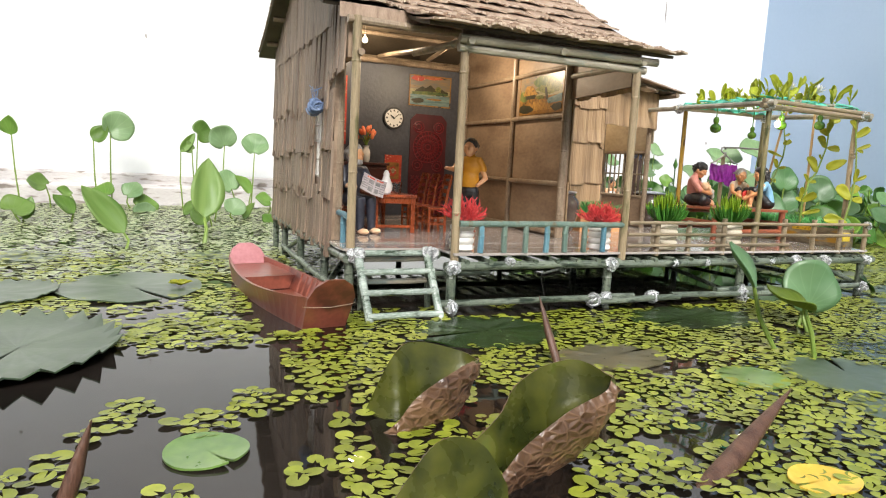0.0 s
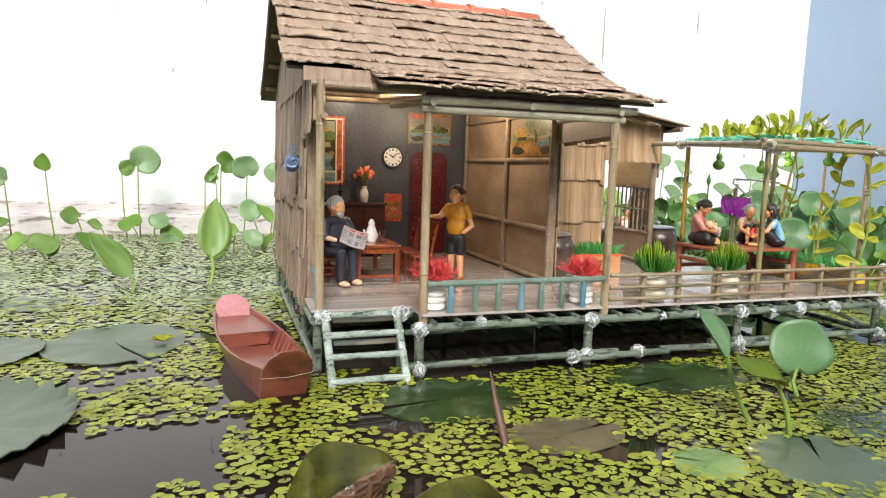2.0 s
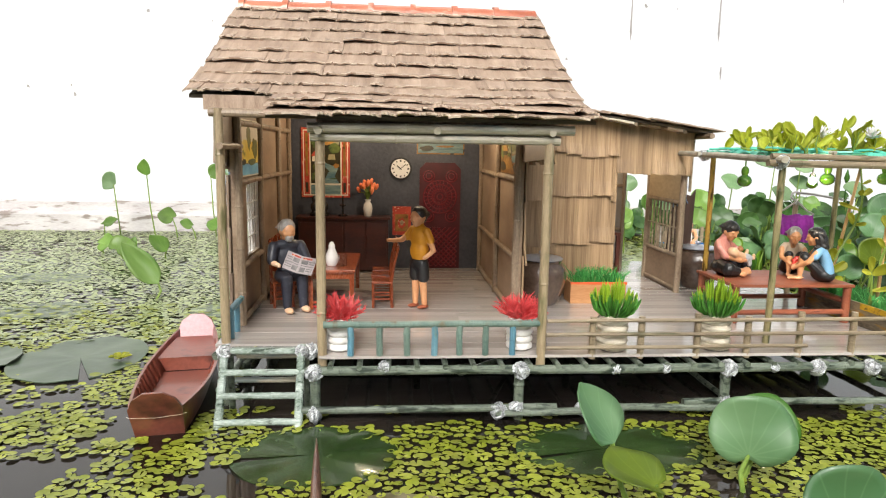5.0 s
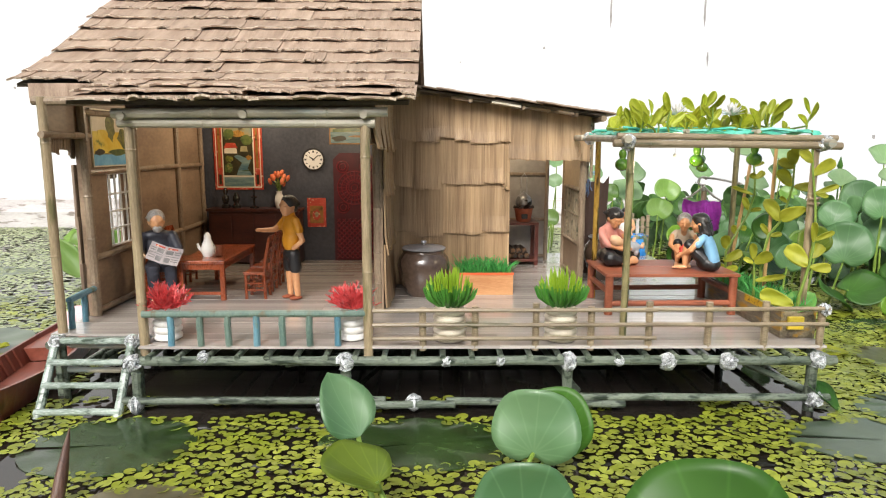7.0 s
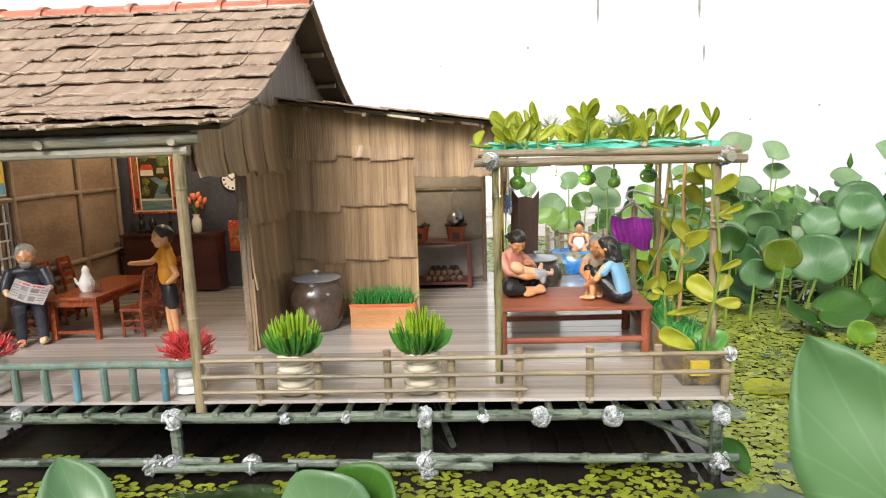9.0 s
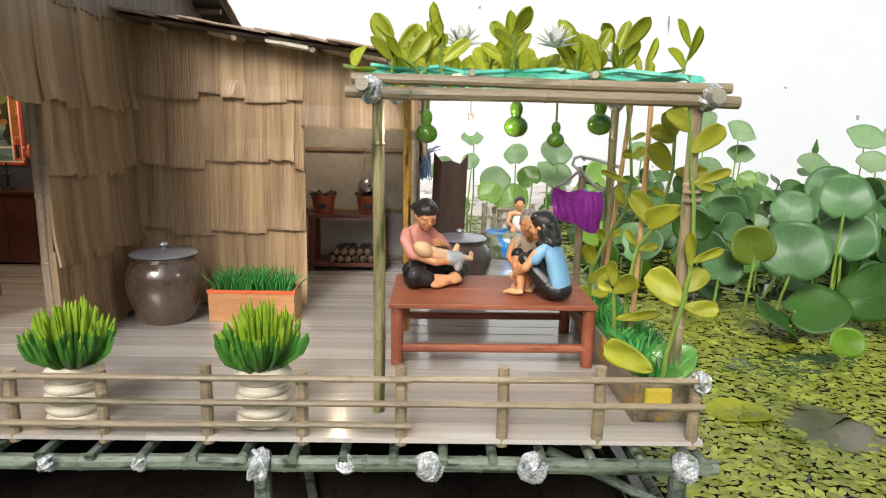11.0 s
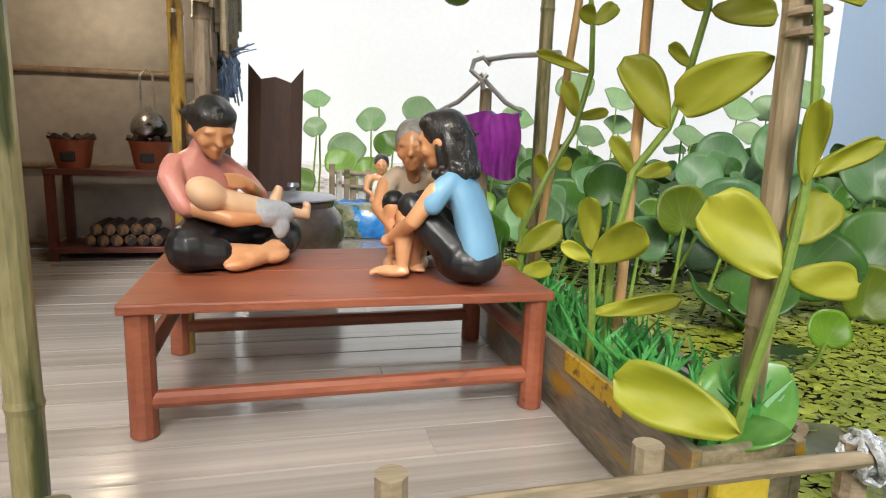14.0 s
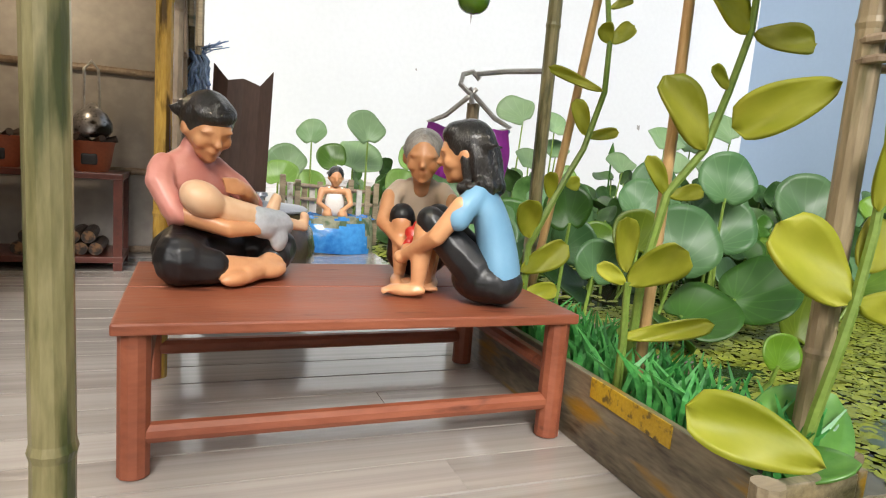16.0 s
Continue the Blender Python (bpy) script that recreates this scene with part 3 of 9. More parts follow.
for x, y in ((15.75, 34.7), (27.4, 34.7), (39.8, 34.7), (53.6, 34.7), (10.0, 37.3), (9.9, 43.5), (9.9, 52), (9.9, 60), (9.9, 65.5), (22, 48), (34, 48), (46, 48), (53.6, 46), (53.6, 57), (53.6, 65), (22, 62), (34, 62), (46, 62)):
    bm = B()
    bamboo(bm, (x, y, -4), (x, y, 3.3), 0.3)
    part("stilt", bm, M_stilt, deck)


def knot(c, r, seed):
    """A lumpy binding of twisted strip round a joint."""
    k = random.Random(seed)
    bm = B()
    for i in range(7):
        a = [k.uniform(-1, 1) for _ in range(3)]
        u = Vector(a).normalized()
        w = u.orthogonal().normalized()
        q = u.cross(w)
        rr = r * k.uniform(0.75, 1.05)
        tube(bm, [Vector(c) + (w * math.cos(t) + q * math.sin(t)) * rr * k.uniform(0.9, 1.1) for t in [j * 0.63 for j in range(10)]], r * 0.2, 5)
    blob(bm, c, (r * 0.8, r * 0.75, r * 0.8), seg=8)
    return bm


ki = 0
for x, z in ((15.7, 2.95), (15.7, 0.5), (27.4, 3.0), (27.2, 0.7), (26.2, 0.6), (31.2, 0.65), (39.8, 3.0), (39.8, 0.8), (39.9, 0.2), (45.3, 3.0), (48.7, 3.0), (53.7, 3.05), (53.7, 0.75), (33.0, 3.0), (10.2, 3.4), (15.2, 3.4), (19.6, 3.3), (36.0, 3.05), (42.6, 3.05)):
    ki += 1
    small = x in (33.0, 19.6, 36.0, 42.6)
    part("binding", knot((x, 34.45 if x > 15.5 else 36.9, z), 0.3 if small else 0.46, ki), M_tie, deck, "silvery grey tape binding", True)

# ---- the ladder at the landing ----
M_ladder = mat("wet_pale_cane", rgb(96, 112, 98), rgb(168, 178, 170), 0.26, 0.6, (0.7, 3, 2), 0.4, 9, rnd=0.14, coat=0.4, spots=rgb(54, 66, 54), spot_at=0.56, spot_scale=2)
ladder = thing("ladder", (12.5, 34.0, 0), "short pale green-grey bamboo ladder down to the water", "ladder")
for x in (10.45, 14.85):
    bm = B()
    bamboo(bm, (x, 33.45, -0.8), (x - 0.1, 36.7, 3.85), 0.25)
    part("side_rail", bm, M_ladder, ladder)
    bm = B()
    bamboo(bm, (x + 0.2, 36.6, -0.5), (x + 0.1, 36.75, 3.5), 0.2)
    part("support", bm, M_stilt, ladder)
for z, y in ((0.25, 34.05), (1.45, 34.95), (2.55, 35.7), (3.6, 36.45)):
    bm = B()
    bamboo(bm, (10.3, y, z), (15.0, y, z), 0.2)
    part("rung", bm, M_ladder, ladder)
for z, y in ((3.15, 37.0), (1.85, 36.5)):
    bm = B()
    bamboo(bm, (10.9, y, z), (14.8, y, z), 0.17)
    part("rung", bm, M_beam, ladder, "pale grey bamboo rung")
for i, x in enumerate((10.4, 14.8)):
    part("binding", knot((x, 36.4, 3.6), 0.36, 130 + i), M_tie, ladder, "silvery grey tape binding", True)

# ---- the house: walls, posts, beams ----
WEST, EAST, BACK, KFRONT = 9.8, 28.7, 62.0, 50.8


def lerp_table(tab, u):
    for (a, va), (b, vb) in zip(tab, tab[1:]):
        if u <= b:
            return va + (vb - va) * (u - a) / (b - a)
    return tab[-1][1]


FRONT_SLOPE = [(33.6, 17.0), (35.4, 17.35), (37.4, 17.95), (39.5, 18.75), (41.8, 20.0), (44.0, 21.3), (46.5, 22.9), (49.4, 24.6), (52.3, 26.1)]
BACK_SLOPE = [(52.3, 26.1), (56.0, 24.0), (60.0, 22.0), (64.0, 20.4), (68.0, 19.2)]


def roof_z(y):
    return lerp_table(FRONT_SLOPE if y < 52.3 else BACK_SLOPE, y)


house = thing("stilt_house", (20, 50, FLOOR), "miniature timber and thatch stilt house with open front", "house")


def roofline(y0, y1, drop, n=14):
    return [(y0 + (y1 - y0) * i / n, roof_z(y0 + (y1 - y0) * i / n) - drop) for i in range(n + 1)]


# west wall with its window, planks outside
WIN = (44.3, 48.2, 7.9, 12.9)
west = B()
box(west, (WEST, 41.2, FLOOR), (WEST + 0.25, WIN[0], 15.2))
box(west, (WEST, WIN[0], FLOOR), (WEST + 0.25, WIN[1], WIN[2]))
box(west, (WEST, WIN[0], WIN[3]), (WEST + 0.25, WIN[1], 15.2))
box(west, (WEST, WIN[1], FLOOR), (WEST + 0.25, 66, 15.2))
prism(west, [(38.2, 15.2), (66, 15.2)] + roofline(66, 38.2, 0.25), "x", WEST, WEST + 0.25)
wall_w = part("wall", west, M_panel, house, "brown papered wall, planked outside")
pr = random.Random(11)
for z0, z1 in ((12.9, 18.2), (9.6, 13.6), (6.6, 10.3), (3.2, 7.3)):
    y = 38.4 if z0 > 12 else 41.0
    while y < 65.8:
        w = pr.uniform(0.38, 0.85)
        yc = y + w / 2
        zl = z0 + pr.uniform(-0.6, 0.35) + (1.4 if z0 > 12 and y < 42 else 0) - (0.2 * (y - 50) / 16 if z0 > 4 else 0)
        zt = min(z1, roof_z(yc) - 0.5) if z0 < 12 else roof_z(yc) - 0.45
        cut = WIN[0] - 0.2 < yc < WIN[0] + 2.4 and z0 in (6.6, 9.6)
        if not cut and zt > zl + 0.4:
            piece("plank", pr.choice(PLANK_PIECES), wall_w, frame_of((WEST - 0.06 - 0.03 * (z0 < 12), yc, zl), (pr.uniform(-0.05, 0.05), -1, pr.uniform(-0.025, 0.025)), (0, 0, 1), (-1, 0, 0), w * 0.97, zt - zl, pr.uniform(0.9, 1.7)))
        y += w
# upper gable of the west side
y = 42.0
while y < 64.5:
    w = pr.uniform(0.6, 1.05)
    zt = roof_z(y + w / 2) - 0.35
    if zt > 18.4:
        piece("plank", pr.choice(PLANK_PIECES), wall_w, frame_of((WEST - 0.03, y + w / 2, 17.6), (0, -1, 0), (0, 0, 1), (-1, 0, 0), w * 1.02, zt - 17.6, 1.2))
    y += w

# east wall: papered inside, leaf shingles outside
east = B()
prism(east, [(42.6, FLOOR), (66, FLOOR)] + roofline(66, 42.6, 0.25), "x", EAST, EAST + 0.2)
prism(east, [(35.6, 15.0), (42.6, 14.7)] + roofline(42.6, 35.6, 0.3, 6), "x", EAST + 0.02, EAST + 0.2)
wall_e = part("wall", east, M_panel, house, "brown papered wall, shingled outside")
for z0, z1 in ((14.6, 19.6), (11.4, 15.2), (7.6, 12.0), (3.9, 8.3)):
    y = 35.8 if z0 > 14 else 42.5
    y1 = 50.6 if z0 < 19 else 66
    while y < y1:
        w = min(pr.uniform(1.0, 1.9), y1 - y + 0.2)
        zl = z0 + pr.uniform(-0.2, 0.2)
        zt = min(z1, roof_z(y + w / 2) - 0.4)
        if zt > zl + 0.3:
            piece("shingle", pr.choice(LEAF_PIECES), wall_e, frame_of((EAST + 0.24, y + w / 2, zl), (0, 1, 0), (0, 0, 1), (1, 0, 0), w * 1.03, zt - zl, 1))
        y += w
y = 44.0
while y < 64:
    w = pr.uniform(0.6, 1.1)
    zt = roof_z(y + w / 2) - 0.35
    if zt > 19.3:
        piece("plank", pr.choice(PLANK_PIECES), wall_e, frame_of((EAST + 0.28, y + w / 2, 18.8), (0, 1, 0), (0, 0, 1), (1, 0, 0), w * 1.02, zt - 18.8, 1.2))
    y += w

bm = B()
box(bm, (WEST + 0.25, BACK, FLOOR), (EAST, BACK + 0.3, 18.9))
part("wall", bm, M_dark_wall, house, "glossy charcoal painted back wall")
bm = B()
box(bm, (WEST + 0.25, 65.7, FLOOR), (EAST, 66.0, 19.2))
part("wall", bm, M_panel, house)
bm = B()
bamboo(bm, (WEST + 0.3, BACK - 0.25, 19.0), (EAST, BACK - 0.25, 19.0), 0.25)
part("wall_plate", bm, M_frame, house)

# cane frames inside the two side walls
for x, sgn in ((WEST + 0.25, 1), (EAST, -1)):
    xs = x + 0.16 * sgn
    posts = (41.4, 48.4, 56.0, 61.5) if sgn > 0 else (42.8, 51.3, 61.4)
    for y in posts:
        bm = B()
        bamboo(bm, (xs, y, FLOOR), (xs, y, min(roof_z(y) - 0.4, 19.5)), 0.3 if y < 43 else 0.24)
        part("wall_post", bm, M_frame, house)
    for z in ((4.1, 7.6, 13.1, 16.9) if sgn > 0 else (4.1, 8.1, 13.5, 17.2)):
        bm = B()
        bamboo(bm, (xs, posts[0], z), (xs, posts[-1], z), 0.2)
        part("wall_rail", bm, M_frame, house)
# window bars
wf = B()
tube(wf, [(WEST + 0.1, WIN[0], WIN[2]), (WEST + 0.1, WIN[1], WIN[2]), (WEST + 0.1, WIN[1], WIN[3]), (WEST + 0.1, WIN[0], WIN[3]), (WEST + 0.1, WIN[0], WIN[2])], 0.14, 8)
win = part("window", wf, M_whitepot, house, "white barred window with no glass")
for k in range(5):
    y = WIN[0] + 0.5 + k * 0.75
    bm = B()
    tube(bm, [(WEST + 0.1, y, WIN[2]), (WEST + 0.1, y, WIN[3])], 0.08, 6)
    part("bar", bm, M_whitepot, win)
for z in (9.1, 10.3, 11.5):
    bm = B()
    tube(bm, [(WEST + 0.1, WIN[0], z), (WEST + 0.1, WIN[1], z)], 0.07, 6)
    part("bar", bm, M_whitepot, win)

# front posts and eave beams
for x, y, zt, m in ((10.15, 37.6, 17.5, M_post), (16.1, 35.2, 16.2, M_post), (28.65, 34.95, 16.2, M_post)):
    bm = B()
    bamboo(bm, (x, y, FLOOR - 0.8), (x, y, zt), 0.27, 5.5, 12)
    part("post", bm, m, house)
for a, b, r in (((15.6, 35.1, 16.0), (29.2, 34.9, 16.0), 0.27), ((15.5, 34.75, 16.45), (29.9, 34.6, 16.55), 0.27), ((9.6, 37.7, 17.3), (17.0, 37.7, 17.3), 0.26),
                ((16.1, 34.3, 16.3), (16.1, 44, 16.9), 0.22), ((28.65, 34.3, 16.4), (28.65, 43, 16.4), 0.2), ((22.4, 34.3, 16.4), (22.4, 38, 17.3), 0.22),
                ((10.3, 37, 15.4), (10.3, 42, 15.4), 0.2), ((10.2, 44.5, 19.3), (28.4, 44.5, 19.3), 0.25), ((19.0, 38.5, 17.4), (19.0, 61.8, 19.4), 0.24), ((24.0, 61.5, 19.5), (20.5, 45, 19.0), 0.2), ((13.0, 44.6, 19.2), (19.0, 52.0, 24.5), 0.22)):
    bm = B()
    bamboo(bm, a, b, r, 6)
    part("beam", bm, M_beam if a[1] < 37 else M_frame, house)

# fascia boards closing the eaves
for a, b in (((9.2, 38.05, 17.45), (16.6, 38.2, 18.3)), ((15.9, 35.3, 16.2), (29.2, 35.45, 17.3))):
    bm = B()
    box(bm, a, b, bev=0.03)
    part("fascia", bm, M_roof, house, "brown board closing the eave")

# ---- the roof ----
RX0, RX1, STEP_X = 8.3, 31.0, 13.4


def slope_board(bm, table, x0, x1, ymin, drop, th):
    ys = [y for y, _ in table if y > ymin + 0.01]
    ys = ([ymin] if ymin > table[0][0] else [table[0][0]]) + [y for y in ys]
    ys = sorted(set(ys))
    out = [(y, lerp_table(table, y) - drop) for y in ys]
    prism(bm, out + [(y, z - th) for y, z in out[::-1]], "x", x0, x1)


bm = B()
slope_board(bm, FRONT_SLOPE, RX0, STEP_X, 38.5, 0.05, 0.2)
slope_board(bm, FRONT_SLOPE, STEP_X, RX1, 34.3, 0.05, 0.2)
slope_board(bm, BACK_SLOPE, RX0, RX1, 52.3, 0.05, 0.22)
roof = part("roof", bm, M_roof_under, house, "sagging brown palm shingle roof")
rr = random.Random(5)
# arc length along the front slope
arc, s = [], 0.0
for (y0, z0), (y1, z1) in zip(FRONT_SLOPE, FRONT_SLOPE[1:]):
    arc.append((s, y0))
    s += math.hypot(y1 - y0, z1 - z0)
arc.append((s, FRONT_SLOPE[-1][0]))
LEN = s
row_at, rows = 0.0, []
while row_at < LEN - 0.6:
    rows.append(row_at)
    row_at += 1.5 + 0.6 * row_at / LEN
for k, s0 in enumerate(rows):
    y0 = lerp_table(arc, s0)
    y1 = lerp_table(arc, min(LEN, s0 + 2.6))
    a, b = Vector((0, y0, lerp_table(FRONT_SLOPE, y0))), Vector((0, y1, lerp_table(FRONT_SLOPE, y1)))
    up = (b - a).normalized()
    x = RX0 - rr.uniform(0, 0.3) if y0 > 37.6 else STEP_X - 0.2 + rr.uniform(-0.15, 0.2)
    while x < RX1 + 0.2:
        w = rr.choice((0.7, 1.0, 1.3, 1.7, 2.2, 3.0)) * rr.uniform(0.85, 1.15)
        w = min(w, RX1 + 0.35 - x)
        if w < 0.35:
            break
        tilt = rr.uniform(-0.02, 0.02)
        xd = Vector((1, 0, tilt))
        nrm = xd.cross(up).normalized()
        p = a - up * rr.uniform(-0.06, 0.07) + nrm * (0.03 + rr.uniform(0, 0.07))
        if k == 0:
            p -= nrm * 0.16 + up * 0.1
        piece("shingle", rr.choice(ROOF_PIECES), roof, frame_of((x + w / 2, p.y, p.z), xd, up, nrm, w * 1.02, (b - a).length * 1.05, 1.15))
        x += w
# back slope: rows seen only as an edge
for k in range(8):
    y0 = 67.9 - k * 1.9
    y1 = max(52.3, y0 - 2.6)
    a, b = Vector((0, y0, roof_z(y0))), Vector((0, y1, roof_z(y1)))
    up = (b - a).normalized()
    x = RX0 - 0.1
    while x < RX1:
        w = min(rr.uniform(1.6, 2.8), RX1 + 0.3 - x)
        nrm = Vector((-1, 0, 0)).cross(up).normalized()
        piece("shingle", rr.choice(ROOF_PIECES), roof, frame_of((x + w / 2, a.y, a.z + 0.04), (-1, 0, 0), up, nrm, w, (b - a).length, 1))
        x += w
for y in (40.5, 44.5, 48.5, 56.5, 60.5, 64.5):
    bm = B()
    tube(bm, [(RX0 + 0.3, y, roof_z(y) - 0.5), (RX1 - 0.2, y, roof_z(y) - 0.5)], 0.2, 8)
    part("purlin", bm, M_frame, roof)
n_tile = 7
for i in range(n_tile):
    x0 = 8.4 + i * 22.8 / n_tile
    x1 = x0 + 22.8 / n_tile
    bm = B()
    seg = [(math.cos(math.pi * k / 8), math.sin(math.pi * k / 8)) for k in range(9)]
    for xa, xb, r in ((x0, x1 - 0.02, 0.92), (x0 - 0.12, x0 + 0.3, 1.08)):
        prism(bm, [(52.3 + r * 1.1 * c, 25.65 + r * 0.95 * q + rr.uniform(-0.01, 0.01)) for c, q in seg] + [(52.3 - (r - 0.14) * 1.1 * c, 25.65 + (r - 0.14) * 0.95 * q) for c, q in seg], "x", xa, xb)
    part("ridge_tile", bm, M_clay, roof, "red clay ridge tile")

# ---- the lean-to kitchen ----
kitchen = thing("lean_to_kitchen", (36, 56, FLOOR), "shingled lean-to kitchen with a doorway and barred side", "kitchen")


def ktop(x):
    return 19.1 - (x - 29.0) * 0.128


bm = B()
prism(bm, [(EAST + 0.25, FLOOR), (38.1, FLOOR), (38.1, ktop(38.1)), (EAST + 0.25, ktop(29))], "y", KFRONT, KFRONT + 0.2)
prism(bm, [(38.1, 13.9), (44.2, 13.9), (44.2, ktop(44.2)), (38.1, ktop(38.1))], "y", KFRONT, KFRONT + 0.2)
kw = part("front_wall", bm, M_panel, kitchen, "wall of overlapping dry leaf shingles")
for z0, z1 in ((15.3, 19.2), (11.7, 15.9), (8.0, 12.3), (3.9, 8.6)):
    x = 28.95
    while x < 38.0:
        w = min(pr.uniform(1.2, 2.3), 38.2 - x)
        if 38.2 - x - w < 0.5:
            w = 38.2 - x
        zl = z0 + pr.uniform(-0.3, 0.3) if z0 > 5 else z0
        piece("shingle", pr.choice(LEAF_PIECES), kw, frame_of((x + w / 2, KFRONT - 0.05 - pr.uniform(0, 0.05), zl), (1, 0, 0), (0, 0, 1), (0, -1, 0), w * 1.03, min(z1, ktop(x + w / 2) - 0.1) - zl, 1))
        x += w
x = 38.1
while x < 44.2:
    w = min(pr.uniform(1.8, 3.2), 44.4 - x)
    if 44.4 - x - w < 0.8:
        w = 44.4 - x
    zl = 13.75 + pr.uniform(-0.15, 0.15)
    piece("shingle", pr.choice(LEAF_PIECES), kw, frame_of((x + w / 2, KFRONT - 0.06, zl), (1, 0, 0), (0, 0, 1), (0, -1, 0), w * 1.02, ktop(x + w / 2) - 0.1 - zl, 1))
    x += w
bm = B()
box(bm, (EAST + 0.25, 62.5, FLOOR), (43.2, 62.7, ktop(36)))
part("back_wall", bm, M_grey_board, kitchen, "grey board back wall with cane rails")
for z in (4.2, 7.8, 12.2, 16):
    bm = B()
    bamboo(bm, (EAST + 0.3, 62.35, z), (43.3, 62.35, z), 0.16)
    part("wall_rail", bm, M_frame, kitchen)
for x in (34.5, 43.2):
    bm = B()
    bamboo(bm, (x, 62.3, FLOOR), (x, 62.3, ktop(x)), 0.2)
    part("wall_post", bm, M_frame, kitchen)
bm = B()
box(bm, (44.05, 51.3, FLOOR), (44.2, 58.2, 6.9))
part("side_panel", bm, M_panel, kitchen, "brown panel under the barred opening")
bm = B()
box(bm, (44.05, 51.3, 11.5), (44.2, 58.2, ktop(44)))
ke = part("side_wall", bm, M_panel, kitchen, "board wall above the barred opening")
bm = B()
box(bm, (43.98, 51.3, 11.6), (44.04, 58.2, ktop(44) - 0.05))
part("inner_board", bm, M_panel_pale, ke)
for y in (51.2, 58.2):
    bm = B()
    bamboo(bm, (44.1, y, FLOOR), (44.1, y, ktop(44)), 0.27)
    part("corner_post", bm, M_frame, kitchen)
for z in (4.1, 6.9, 11.4):
    bm = B()
    bamboo(bm, (44.1, 51.2, z), (44.1, 58.2, z), 0.18)
    part("side_rail", bm, M_frame, kitchen)
for k in range(9):
    bm = B()
    tube(bm, [(44.1, 51.8 + k * 0.72, 6.9), (44.1, 51.8 + k * 0.72, 11.4)], 0.09, 6)
    part("window_bar", bm, M_rail, kitchen)
bm = B()
tube(bm, [(44.1, 51.4, 9.2), (44.1, 58.1, 9.2)], 0.08, 6)
part("window_bar", bm, M_rail, kitchen)
y = 51.2
while y < 58.4:
    w = pr.uniform(0.5, 0.9)
    zl = 11.8 + pr.uniform(-0.8, 0.9)
    piece("plank", pr.choice(PLANK_PIECES), ke, frame_of((44.25, y + w / 2, zl), (0, 1, 0), (0, 0, 1), (1, 0, 0), w, ktop(44) - zl, 1.1))
    y += w
for k in range(17):
    y, low = 50.9 + 0.53 * k, 12.1 + pr.uniform(-0.2, 1.6) + (0.7 if k > 12 else 0)
    x = 44.42 + 0.26 * (k % 2) + pr.uniform(0, 0.12)
    bm = B()
    bamboo(bm, (x, y, low), (x + pr.uniform(-0.06, 0.06), y + pr.uniform(-0.15, 0.15), ktop(44.8)), pr.uniform(0.1, 0.17), 3.4, 7)
    part("cane", bm, M_rail, kitchen, smooth=True)
# roof of loose sheets
bm = B()
prism(bm, [(29.1, ktop(29.1) + 0.05), (45.2, ktop(45.2) + 0.05), (45.2, ktop(45.2) + 0.2), (29.1, ktop(29.1) + 0.2)], "y", 49.2, 65.0)
kroof = part("roof", bm, M_roof_under, kitchen, "lean-to roof of dark overlapping sheets")
for k in range(9):
    x0 = 28.9 + k * 1.85
    for y0, y1 in ((48.7, 57.2), (56.8, 65.2)):
        bm = B()
        a, b = x0 - 0.15, x0 + rr.uniform(2.0, 2.5)
        za, zb = ktop(a) + 0.34 + rr.uniform(0, 0.08), ktop(b) + 0.24 + rr.uniform(0, 0.06)
        o = rr.uniform(-0.3, 0.3)
        prism(bm, [(a, za), (b, zb), (b, zb + 0.08), ((a + b) / 2, (za + zb) / 2 + 0.12), (a, za + 0.08)], "y", y0 + o, y1 + o)
        part("roof_sheet", bm, M_roof, kroof)
for x, w, m in ((33.6, 1.6, M_fray), (36.6, 2.2, M_cream), (39.6, 1.5, M_panel_pale), (41.6, 1.2, M_fray)):
    bm = B()
    prism(bm, [(x, ktop(x) - 0.1), (x + w, ktop(x + w) - 0.16), (x + w, ktop(x + w) + 0.02), (x, ktop(x) + 0.04)], "y", 49.4 + 0.2 * math.sin(x), 52.5)
    part("pale_sheet", bm, m, kroof, "pale torn sheet under the eave")
for z in (0.0,):
    for x in (31, 35, 39, 43):
        bm = B()
        tube(bm, [(x, 49.3, ktop(x) - 0.12), (x, 65, ktop(x) - 0.12)], 0.16, 8)
        part("rafter", bm, M_frame, kroof)
bm = B()
tube(bm, [(44.9, 48.6, ktop(44.9) - 0.2), (44.9, 65, ktop(44.9) - 0.2)], 0.22, 8)
part("rafter", bm, M_frame, kroof)

# ---- railings ----
rail_a = thing("blue_railing", (22, 34.9, FLOOR), "low bamboo railing with worn blue and sage pickets", "railing")
bm = B()
bamboo(bm, (16.2, 34.9, 5.6), (28.5, 34.9, 5.65), 0.2, 3)
part("top_rail", bm, M_sage, rail_a)
for i, x in enumerate((17.7, 19.35, 20.9, 22.45, 23.9, 25.4, 26.95)):
    bm = B()
    bamboo(bm, (x, 34.9, FLOOR), (x, 34.9, 5.55), 0.19, 3)
    part("picket", bm, M_blue if i in (0, 3, 6) else M_sage, rail_a, "blue picket" if i in (0, 3, 6) else "sage picket")
rail_b = thing("side_railing", (10.2, 39.8, FLOOR), "short worn blue bamboo side rail by the landing", "railing")
bm = B()
bamboo(bm, (10.25, 38.3, 5.55), (10.25, 41.2, 5.65), 0.2, 3)
part("top_rail", bm, M_blue, rail_b)
for y in (38.4, 39.9):
    bm = B()
    bamboo(bm, (10.25, y, FLOOR), (10.25, y, 5.5), 0.19, 3)
    part("picket", bm, M_blue, rail_b)
